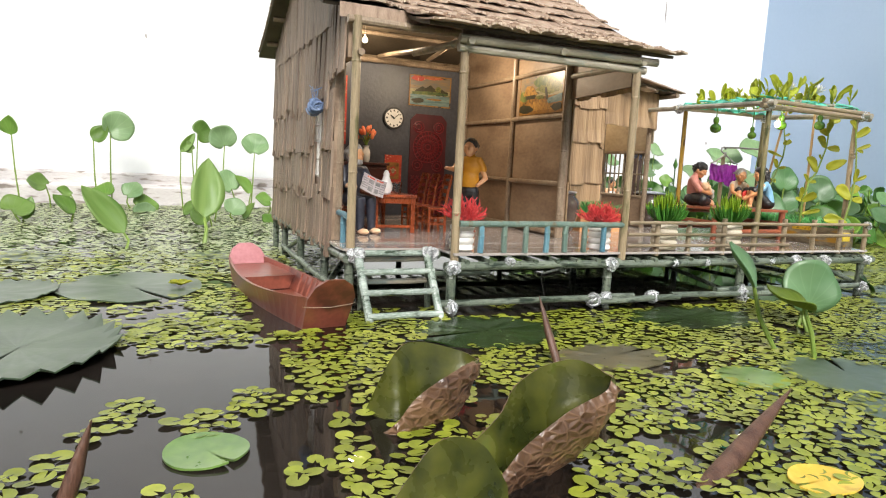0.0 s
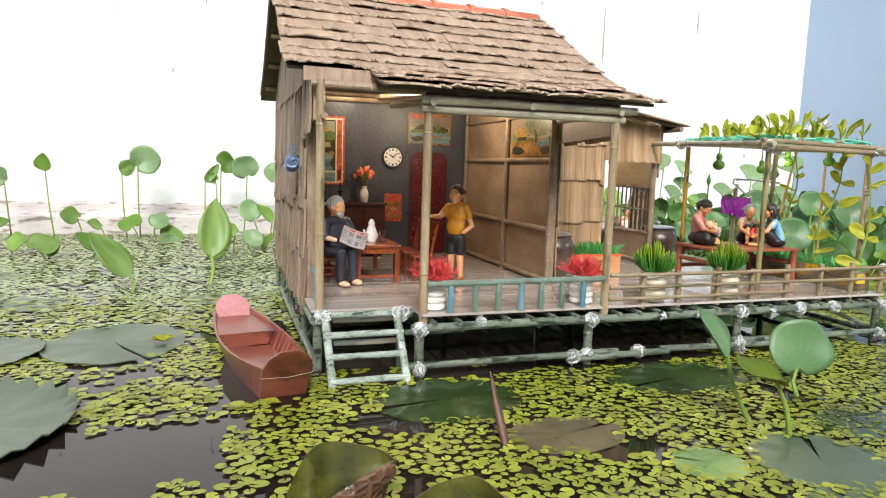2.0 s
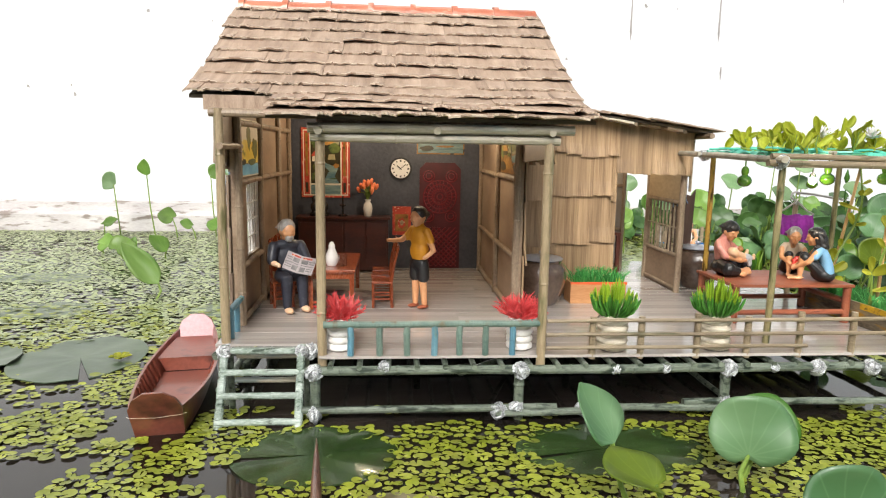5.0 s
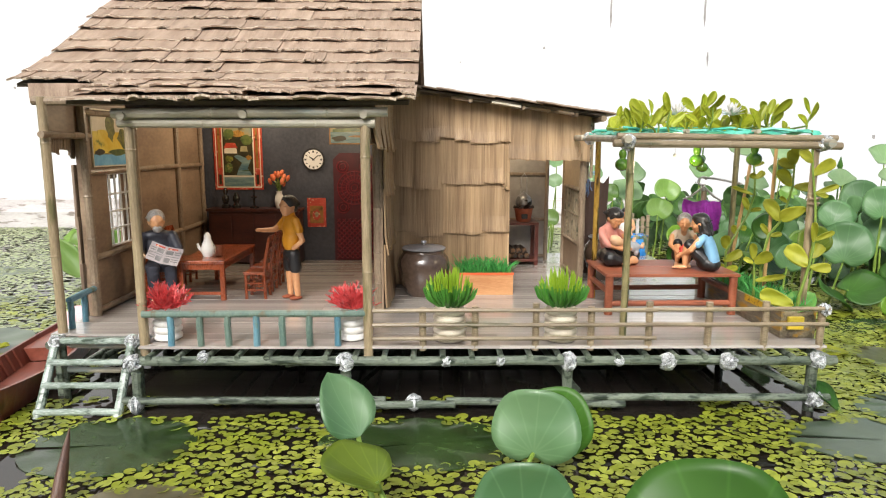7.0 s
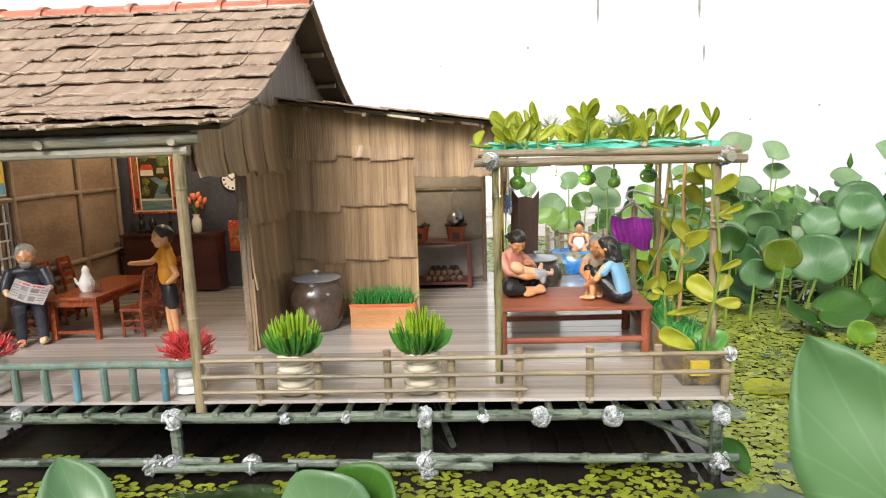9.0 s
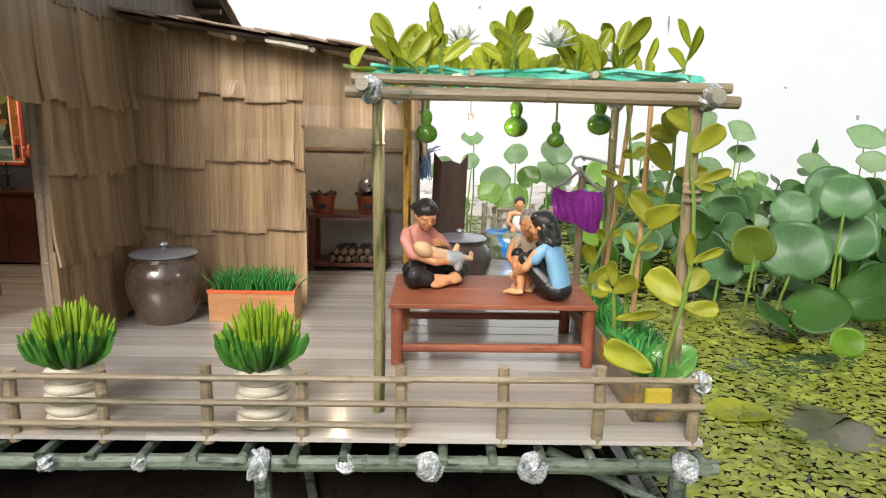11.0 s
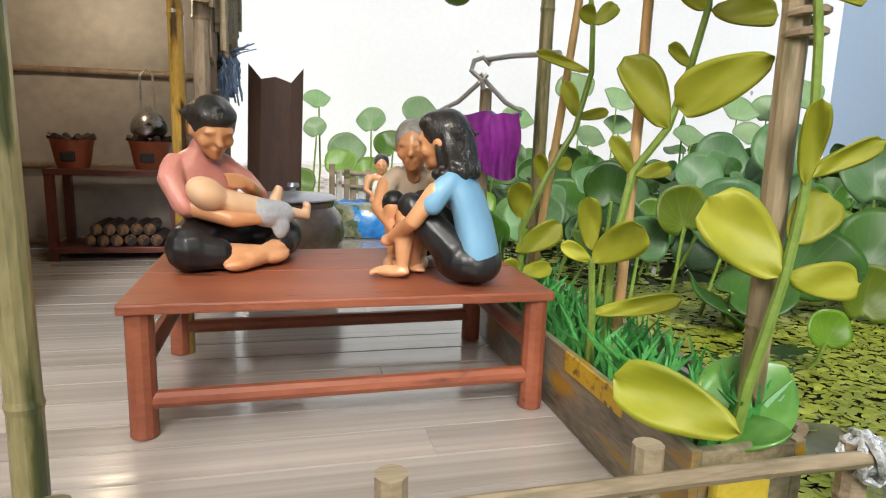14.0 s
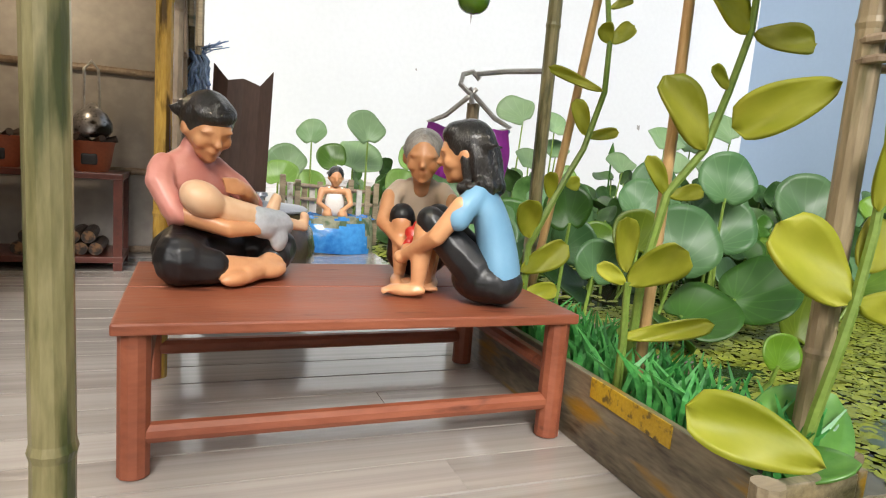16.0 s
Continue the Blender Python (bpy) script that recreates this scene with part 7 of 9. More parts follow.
def pond_plant(foot, base, along, face, w, l, mesh, label="green pond leaf on a thin stalk", group="standing pond leaves", r=0.12, bow=0.3):
    t = thing("pond_leaf_plant", (foot[0], foot[1], 0), label, "water plant", group)
    f, b = Vector(foot), Vector(base)
    d = Vector((gr.uniform(-1, 1), gr.uniform(-1, 1), 0)) * bow
    bm = B()
    tube(bm, [f - Vector((0, 0, 1)), f, f.lerp(b, 0.5) + d, b + Vector(along).normalized() * 0.05], [r * 1.15, r * 1.1, r, r * 0.8], 7)
    part("stalk", bm, M_stem, t, smooth=True)
    piece("leaf", mesh, t, leaf_frame(b, along, face, w, l))
    return t


YOUNG = round_leaf_mesh("young_round_leaf", mat("yellow_green_leaf", rgb(84, 106, 20), rgb(118, 134, 38), 0.45, 0.4, bump=0.25, fine=4, thin=0.35, depth=0.04, veins=9), 0.15, 0.25, 0.05, 0.2, 5)
M_leaf_wax = mat("pale_waxy_leaf", rgb(70, 108, 68), rgb(108, 140, 98), 0.42, 0.35, bump=0.25, fine=4, rnd=0.1, thin=0.15, coat=0.1, depth=0.04, veins=9)
FRONT = [round_leaf_mesh("front_leaf", M_leaf_wax, 0.04 + 0.07 * i, 0.04 + 0.08 * i, 0.06, 0.18, 9 + i) for i in range(2)]
LANCE = leaf_mesh("lance_leaf", M_leaf_wax, 10, 6, 0.45, 0.5, wave=0.4, curl=0.1, thick=0.025, belly=0.7)
HEART = leaf_mesh("heart_leaf", M_leaf_pale, 12, 8, 0.3, 0.7, wave=0.5, curl=0.05, thick=0.02, belly=0.55)
# Lit copy of the pond leaf: light through the blade raises its base colour.
BRIGHT = round_leaf_mesh("lit_round_leaf", mat("lit_pond_leaf", rgb(84, 124, 24), rgb(120, 156, 48), 0.42, 0.35, bump=0.25, fine=4, rnd=0.3, thin=0.3, depth=0.04, veins=9), 0.12, 0.14, 0.06, 0.2, 17)
FG = "broad glossy leaves near the railing"
pond_plant((36.3, 26.2, 0), (36.7, 26.7, 1.5), (0.1, 0.12, 1), (-0.25, -1, 0.25), 3.9, 3.5, FRONT[0], "round waxy green leaf standing on a stalk", FG)
pond_plant((37.0, 27.4, 0), (37.5, 27.6, 1.4), (0.35, 0.1, 1), (-0.4, -1, 0.1), 3.3, 3.3, ROUND[1], "round green leaf behind a waxy one", FG)
pond_plant((30.3, 23.6, 0), (29.35, 24.55, 3.3), (-1.4, 0.95, 2.15), (0.62, -0.8, 0.1), 2.3, 2.85, LANCE, "pointed green leaf leaning on its stalk", FG)
pond_plant((31.0, 21.8, 0), (30.3, 22.2, 2.7), (-0.85, 0.3, 0.3), (0.15, -0.25, 1), 2.4, 2.7, YOUNG, "yellow-green leaf spread flat above the water", FG)
pond_plant((35.2, 18.2, 0), (35.2, 18.3, 2.8), (-0.1, 0.15, 1), (-0.1, -1, 0.45), 3.2, 3.2, FRONT[1], "pale waxy leaf close to the water", FG)
pond_plant((38.8, 14.0, 0), (39.2, 14.0, 4.5), (-0.25, 0.4, 0.75), (-0.5, -0.5, 1), 4.4, 3.6, ROUND[0], "dark green broad leaf tilted over the water", FG)
pond_plant((52.0, 17.4, 0), (50.5, 17.2, 8.6), (-0.95, 0.9, 2.1), (-0.35, -0.95, 0.25), 3.0, 3.7, HEART, "large green heart-shaped leaf with pale veins", FG, 0.2)
pond_plant((57.6, 28.8, 0), (58.8, 31.0, 10.0), (0.75, 0.2, 0.3), (-0.35, -1, 0.2), 5.4, 5.2, YOUNG, "large yellow-green leaf on a tall bent stalk", FG, 0.16, 0.8)
pond_plant((55.5, 34.5, -0.2), (55.2, 34.5, 0.2), (-0.75, 0.1, 0.55), (0.3, -0.6, 0.8), 1.5, 2.4, POINTED[0], "small yellow-green leaf by the corner stilt", FG)
# Lighter copies of the leaf colours: backlight from the white wall is painted in.
M_leaf_lit = mat("thin_backlit_leaf", rgb(86, 124, 42), rgb(124, 156, 76), 0.4, 0.35, bump=0.3, fine=4, rnd=0.3, thin=0.35, depth=0.04, veins=9)
M_leaf_wax_lit = mat("thin_backlit_waxy_leaf", rgb(112, 146, 96), rgb(146, 172, 126), 0.4, 0.35, bump=0.3, fine=4, rnd=0.2, thin=0.35, depth=0.04, veins=9)
WALL_LEAVES = [round_leaf_mesh("thin_round_leaf", M_leaf_lit, 0.15, 0.1, 0.06, 0.2, 31), leaf_mesh("thin_pointed_leaf", M_leaf_lit, 10, 6, 0.5, 0.8, wave=0.4, curl=0.1, thick=0.025), round_leaf_mesh("thin_backlit_waxy_leaf", M_leaf_wax_lit, 0.12, 0.12, 0.07, 0.2, 33)]
LB = "leaves before the white wall"
pond_plant((-3.7, 64.5, 0), (-3.95, 66.0, 1.3), (-3.6, 0.3, 4.2), (0.3, -1, 0.4), 2.5, 5.5, SPEAR, "long pointed leaf leaning from the water", LB)
pond_plant((3.2, 68.4, 0), (3.3, 70.5, 2.4), (0.05, 0.35, 1), (0.25, -1, 0.15), 3.5, 6.4, SPEAR, "tall upright pale green spear leaf", LB, 0.2)
for (x, y, z), w, l, kind in (((-21.0, 110, 11.5), 2.8, 2.8, 1), ((-8.3, 110, 12.1), 4.8, 4.3, 2), ((-10.6, 110, 11.4), 2.6, 3.1, 1), ((1.6, 110, 10.7), 1.6, 3.9, 1), ((4.1, 110, 12.6), 3.8, 3.2, 0), ((8.2, 110, 11.1), 4.4, 3.9, 2), ((12.9, 110, 10.2), 4.5, 3.9, 2), ((3.3, 110, 9.9), 1.8, 2.2, 0),
                          ((-16.8, 109, 3.8), 3.8, 2.8, 0), ((-16.9, 87, 1.9), 3.8, 3.0, 0), ((-15.9, 88, 1.5), 1.5, 3.1, 1), ((-13.5, 108, 2.5), 2.3, 2.2, 0), ((-10.7, 88, 2.3), 2.7, 3.1, 1), ((-9.0, 108, 2.6), 3.6, 3.1, 0), ((-6.0, 109, 2.5), 3.5, 3.0, 2), ((-4.1, 108, 1.0), 4.2, 3.0, 0),
                          ((-3.3, 104, -0.2), 3.4, 2.4, 2), ((1.8, 97, 1.6), 2.1, 3.2, 1), ((9.0, 106, 4.2), 3.9, 3.8, 2), ((12.0, 106, 4.7), 2.4, 3.8, 1), ((6.0, 92, 3.1), 3.2, 2.2, 0), ((4.5, 84, 1.7), 4.1, 2.7, 0), ((7.8, 93, 1.5), 3.2, 2.7, 2), ((9.8, 95, 1.1), 1.8, 2.9, 1),
                          ((13.7, 97, 2.9), 2.9, 2.5, 0), ((13.1, 90, 0.4), 3.0, 2.4, 0), ((-21.3, 92, 1.8), 3.4, 2.4, 0), ((-27.5, 108, 2.8), 3.5, 2.7, 0), ((-26.4, 110, 9.1), 3.2, 2.9, 2)):
    face = (gr.uniform(-0.5, 0.5), -1.0 if kind == 2 or z > 9 else -0.55, gr.uniform(0.2, 0.5) if z > 9 else 1.0)
    al = (gr.uniform(-0.9, 0.9), gr.uniform(-0.1, 0.5), 0.7 if kind else 0.35)
    pond_plant((x + gr.uniform(-0.8, 0.8), y + 0.6, 0), (x, y, z - (0.12 if kind != 1 else 0.4) * l), al, face, w, l, WALL_LEAVES[kind], group=LB, r=0.11)

# leading leaves of the stand
RF = "dense stand of pond leaves beyond the deck"


def standing_leaf(c, d, al, face, mesh, label):
    c, u = Vector(c), Vector(al).normalized()
    b = c - u * 0.34 * d
    pond_plant((b.x + gr.uniform(-0.6, 0.6), b.y + gr.uniform(0.2, 1.2), 0), b, al, face, d, d * 0.97, mesh, label, RF, 0.11)


BROAD, WAXY = "broad green leaf at the stand's edge", "broad waxy grey-green leaf at the stand's edge"
for c, d, al, face, mesh in (((70.6, 58.6, 5.9), 4.5, (0.2, 0.2, 1), (-0.5, -1, 0.35), ROUND_PALE[0]), ((67.8, 59.2, 6.2), 3.0, (-0.3, 0.1, 1), (-0.3, -1, 0.2), YOUNG), ((66.6, 60.6, 4.3), 2.8, (0.3, 0, 1), (-0.4, -1, 0.4), ROUND_PALE[1]), ((74.3, 59.6, 9.6), 3.5, (0.1, 0.2, 1), (-0.4, -1, 0.3), ROUND_PALE[0]), ((75.4, 60.4, 6.7), 4.0, (0.4, 0.2, 0.9), (-0.6, -1, 0.5), ROUND_PALE[1]), ((63.9, 60.2, 7.4), 2.8, (-0.2, 0.1, 1), (-0.3, -1, 0.2), ROUND[1]), ((75.8, 61.5, 8.2), 3.6, (0.3, 0.2, 1), (-0.5, -1, 0.6), ROUND_PALE[0]), ((81.0, 59.5, 8.4), 4.2, (0.1, 0.3, 1), (-0.5, -1, 0.5), ROUND_PALE[1]),
                             ((69.0, 57.0, 1.6), 4.2, (-0.8, -0.2, 0.5), (0.2, -0.4, 1), ROUND[0]), ((72.0, 57.5, 2.2), 4.4, (0.9, -0.2, 0.3), (-0.2, -0.5, 1), ROUND[2]), ((75.5, 57.0, 3.4), 4.6, (0.7, -0.4, 0.4), (0.1, -0.8, 1), ROUND[1]), ((78.5, 56.5, 1.8), 3.6, (0.2, 0.1, 1), (-0.3, -1, 0.3), YOUNG), ((80.0, 57.5, 4.4), 4.6, (0.5, 0, 0.9), (-0.5, -1, 0.4), ROUND[0]), ((66.0, 62.5, 3.0), 4.0, (-0.8, 0, 0.4), (0, -0.6, 1), ROUND[2]),
                             ((86.0, 80, 8.4), 5.1, (0.2, 0.3, 1), (-0.2, -1, 0.5), ROUND_PALE[0]), ((73.0, 70, 4.3), 3.0, (0.3, 0.2, 1), (-0.3, -1, 0.3), BRIGHT), ((68.4, 72, 2.9), 2.7, (0.1, 0.2, 1), (-0.2, -1, 0.2), ROUND_PALE[1]), ((67.7, 74, 5.0), 4.0, (-0.4, 0.2, 0.8), (-0.3, -1, 0.6), ROUND[1]), ((76.6, 70, 7.4), 3.6, (0.4, 0.2, 0.9), (-0.3, -1, 0.7), ROUND_PALE[0]), ((67.2, 80, 3.2), 3.3, (0.2, 0.2, 1), (-0.2, -1, 0.4), ROUND_PALE[0]), ((69.3, 84, 5.5), 2.9, (-0.2, 0.2, 1), (-0.2, -1, 0.3), ROUND_PALE[1]), ((69.2, 50, 2.2), 1.9, (0.1, 0.1, 1), (-0.3, -1, 0.2), BRIGHT)):
    standing_leaf(c, d, al, face, mesh, WAXY if mesh in ROUND_PALE else BROAD)

# thick stand on the open side of the deck
spots_taken, stand = [], []
while len(stand) < 560:
    x, y = gr.uniform(55, 138), gr.uniform(53, 117)
    edge = 61.5 - 0.10 * max(0, x - 70) + 0.9 * max(0, 66 - x)
    if y < edge + gr.uniform(-1, 4) or (x < 63 and y > 72):
        continue
    tier = gr.choice((0, 0, 0, 1, 1, 1, 1, 2))
    if any(k == tier and (x - a) ** 2 + (y - b) ** 2 < 6.5 for a, b, k in spots_taken):
        continue
    spots_taken.append((x, y, tier))
    deep = min(1, max(0, (y - edge) / 22))
    z = (gr.uniform(0.4, 2.6), gr.uniform(1.2, 4.2) + 1.4 * deep, gr.uniform(4.0, 6.4) + 2.2 * deep * gr.random())[tier]
    w = (gr.uniform(2.8, 4.6), gr.uniform(2.4, 4.2), gr.uniform(2.4, 3.6))[tier]
    stand.append((y - 0.25 * abs(x - 75), x, y, z, w, tier))
stand.sort()
far_leaf, far_stalk = B(), B()
for i, (_, x, y, z, w, tier) in enumerate(stand):
    face = (gr.uniform(-1.0, 0.8), gr.uniform(-1.0, 0.4) - 0.25 * tier, gr.uniform(0.3, 1.4) if tier < 2 else gr.uniform(0.1, 1.1))
    al = (gr.uniform(-0.9, 0.9), gr.uniform(-0.5, 0.5), gr.uniform(0.0, 0.9))
    waxy = gr.random() < (0.1, 0.3, 0.5)[tier]
    mesh = gr.choice(ROUND_PALE[:2] if waxy else ROUND + [BRIGHT])
    foot = (x + gr.uniform(-1.5, 1.5), y + gr.uniform(0, 2), 0)
    if i < 215:
        pond_plant(foot, (x, y, z), al, face, w, w * gr.uniform(0.8, 1.0), mesh, "pale waxy round leaf in a dense waterside stand" if waxy else "round green leaf in a dense waterside stand", RF, 0.1)
    else:
        m = leaf_frame((x, y, z), al, face, w, w * gr.uniform(0.8, 1.0))
        n0 = len(far_leaf.verts)
        far_leaf.from_mesh(mesh)
        far_leaf.verts.ensure_lookup_table()
        for v in far_leaf.verts[n0:]:
            v.co = m @ (v.co / S)
        tube(far_stalk, [(foot[0], foot[1], -0.5), ((foot[0] + x) / 2, y + 0.6, z * 0.5), (x, y, z)], 0.1, 4)
tagged(solo("far_pond_leaves", far_leaf, M_leaf_far, (0, 0, 0), "far round green leaves of the waterside stand", "water plants", smooth=True), kind="stuff")
tagged(solo("far_leaf_stalks", far_stalk, M_stem, (0, 0, 0), "thin green stalks of the far stand", "water plants", smooth=True), kind="stuff")
OPEN = "round leaf on a tall stalk before the white wall"
for c, d, kind in (((46.4, 92, 9.4), 2.8, 2), ((49.9, 95.3, 12.7), 2.8, 2), ((49.7, 93, 10.0), 2.3, 2), ((55.4, 94, 10.9), 3.0, 2), ((58.6, 86, 11.5), 3.6, 2), ((51.5, 85, 7.2), 3.0, 0), ((52.4, 90, 8.0), 3.7, 2), ((55.8, 86, 8.9), 2.8, 0), ((59.4, 90, 8.7), 4.5, 2), ((64.4, 88, 9.2), 3.6, 0), ((69.5, 90, 11.5), 3.4, 2), ((45.7, 90, 8.9), 2.4, 2), ((55.1, 96, 5.4), 4.6, 0), ((62.0, 84, 7.0), 3.4, 0), ((48.0, 88, 5.2), 3.0, 0),
                   ((77.8, 95, 15.1), 4.4, 2), ((83.2, 95, 14.1), 3.9, 2), ((83.7, 95.4, 11.3), 3.4, 2), ((92.7, 95, 10.3), 3.8, 2), ((77.5, 90, 9.9), 3.4, 2), ((82.2, 90, 8.6), 2.6, 0), ((99.0, 95, 13.6), 4.9, 2), ((105.0, 97, 14.0), 4.3, 2), ((104.6, 92, 15.5), 5.2, 2), ((96.9, 90, 10.8), 3.7, 2), ((98.2, 85, 9.1), 3.5, 2), ((101.7, 90, 10.0), 4.0, 2)):
    u = Vector((gr.uniform(-0.5, 0.5), 0.4, 0.35 if gr.random() < 0.5 else 0.8)).normalized()
    b = Vector(c) - u * 0.34 * d
    pond_plant((b.x + gr.uniform(-0.6, 0.6), b.y + 0.8, 0), b, u, (gr.uniform(-0.4, 0.2), -1, gr.uniform(0.5, 1.1)), d, d * 0.92, WALL_LEAVES[kind], OPEN, LB, 0.1)
for x, y, z in ((100.3, 107.3, 13.4),):
    t = thing("leaf_spear", (x, y, 0), "tall furled leaf spear on a stalk", "water plant", "furled leaf spears")
    bm = B()
    tube(bm, [(x, y, -1), (x, y, z - 2.5), (x, y, z - 1.6), (x, y, z)], [0.14, 0.13, 0.5, 0.04], 7)
    part("spear", bm, M_leaf, t, smooth=True)

# ---- lily pads ----


def pad(cx, cy, rx, ry, material, label, slit=90, lift=0.0, teeth=0.0, seed=0, ridge=0.0):
    """A floating pad with a slit to its centre, radial folds and a slightly raised wavy rim."""
    r = random.Random(int(cx * 10 + cy) + seed)
    n = 44
    bm = B()
    rings = []
    ph = r.uniform(0, 6)
    for q in (0.02, 0.3, 0.6, 0.85, 1.0):
        ring = []
        for k in range(n + 1):
            a = radians(slit) + radians(4) + (2 * math.pi - radians(8)) * k / n
            rr_ = q * (1 + (teeth * (0.05 if k % 2 else -0.03) if q == 1.0 else 0))
            z = 0.08 + 0.05 * min(1, rx / 4) ** 2 * q * math.sin(9 * a) * q + lift * q ** 4 * (0.6 + 0.4 * math.sin(2 * a + ph)) + (teeth * 0.22 * (k % 2) if q == 1.0 else 0) + ridge * q * (k % 2)
            ring.append(Vector((cx + rx * rr_ * math.cos(a), cy + ry * rr_ * math.sin(a), z)))
        rings.append(ring)
    top = [[bm.verts.new(p) for p in ring] for ring in rings]
    bot = [[bm.verts.new(p - Vector((0, 0, 0.07))) for p in ring] for ring in rings]
    for j in range(len(rings) - 1):
        for k in range(n):
            bm.faces.new((top[j][k], top[j + 1][k], top[j + 1][k + 1], top[j][k + 1]))
            bm.faces.new((bot[j][k + 1], bot[j + 1][k + 1], bot[j + 1][k], bot[j][k]))
    for k in range(n):
        bm.faces.new((top[-1][k], bot[-1][k], bot[-1][k + 1], top[-1][k + 1]))
    bmesh.ops.remove_doubles(bm, verts=bm.verts, dist=0.0001)
    return solo("lily_pad", bm, material, (cx, cy, 0), label, "lily pad", "floating lily pads", smooth=True)


DK, GY, LT = "dark green floating lily pad", "silvery grey-green floating lily pad", "small light green floating leaf"
M_pad_light = mat("light_pad", rgb(72, 108, 42), rgb(112, 142, 70), 0.3, 0.5, bump=0.2, fine=5, coat=0.3)
M_pad_brown = mat("brown_pad", rgb(64, 62, 40), rgb(104, 96, 70), 0.3, 0.4, bump=0.3, fine=5, coat=0.3)
for args in ((16.2, 30.5, 4.2, 3.2, M_lily, DK, 188), (20.2, 24.7, 3.0, 2.0, M_pad_brown, "brownish floating lily pad", 20), (31.5, 30.6, 5.0, 2.9, M_lily, DK, 200), (24.8, 20.3, 1.7, 1.5, M_pad_light, LT, 140),
             (30.0, 19.2, 3.2, 2.8, M_lily_grey, GY, 60), (-6.2, 32.3, 4.0, 5.6, M_lily_grey, GY, 250, 0.25, 1.0, 0, 0.16), (-2.4, 46.0, 4.4, 5.0, M_lily_grey, GY, 300, 0.1), (-9.6, 45.0, 3.2, 3.6, M_lily_grey, GY, 200, 0.2, 0.6), (1.0, 19.5, 1.25, 1.25, M_pad_light, LT, 300, 0.1),
             (55.5, 30.8, 5.0, 2.6, M_lily_grey, GY, 170), (60.5, 34.8, 4.0, 2.4, M_lily_grey, GY, 130), (64.6, 43.6, 2.2, 2.6, M_pad_brown, "brownish sunken lily pad", 30), (69.5, 53.0, 2.4, 1.2, M_lily, DK, 100), (66, 51.5, 3.0, 1.8, M_lily, DK, 100), (60.8, 45.0, 1.6, 1.3, M_vine, "yellow-green leaf floating on the pond", 250, 0.25),
             (18.4, 12.1, 1.2, 0.9, M_lily_yellow, "yellowed lily leaf floating on the pond", 180, 0.1), (72, 45, 3.0, 2.0, M_lily_grey, GY, 45), (26, 9, 2.4, 2.0, M_lily, DK, 45), (36, 22, 2.6, 2.0, M_lily, DK, 110), (-12, 60, 4, 3, M_lily_grey, GY, 20), (-20, 75, 5, 3, M_lily_grey, GY, 70), (4, 60, 3, 2.5, M_lily_grey, GY, 10), (-30, 62, 5, 3.5, M_lily_grey, GY, 190), (28, 15.5, 2.4, 1.8, M_lily_grey, GY, 90)):
    pad(*args)
# a sprig on the grey pad
t = thing("pad_sprig", (0.6, 45.5, 0.1), "tiny lime sprig lying on a lily pad", "plant")
for k in range(5):
    a = k * 1.2
    piece("leaf", VINE[0], t, leaf_frame((0.6, 45.5, 0.2), (math.cos(a), math.sin(a), 0.5), (0, 0, 1), 0.5, 0.8))

# ---- curled lily leaves near the camera's start ----


def along_line(pts, s_):
    u = s_ * (len(pts) - 1)
    i = min(int(u), len(pts) - 2)
    p = [Vector(pts[max(0, min(len(pts) - 1, k))]) for k in (i - 1, i, i + 1, i + 2)]
    t = u - i
    return 0.5 * (2 * p[1] + (p[2] - p[0]) * t + (2 * p[0] - 5 * p[1] + 4 * p[2] - p[3]) * t * t + (3 * p[1] - p[0] - 3 * p[2] + p[3]) * t ** 3)


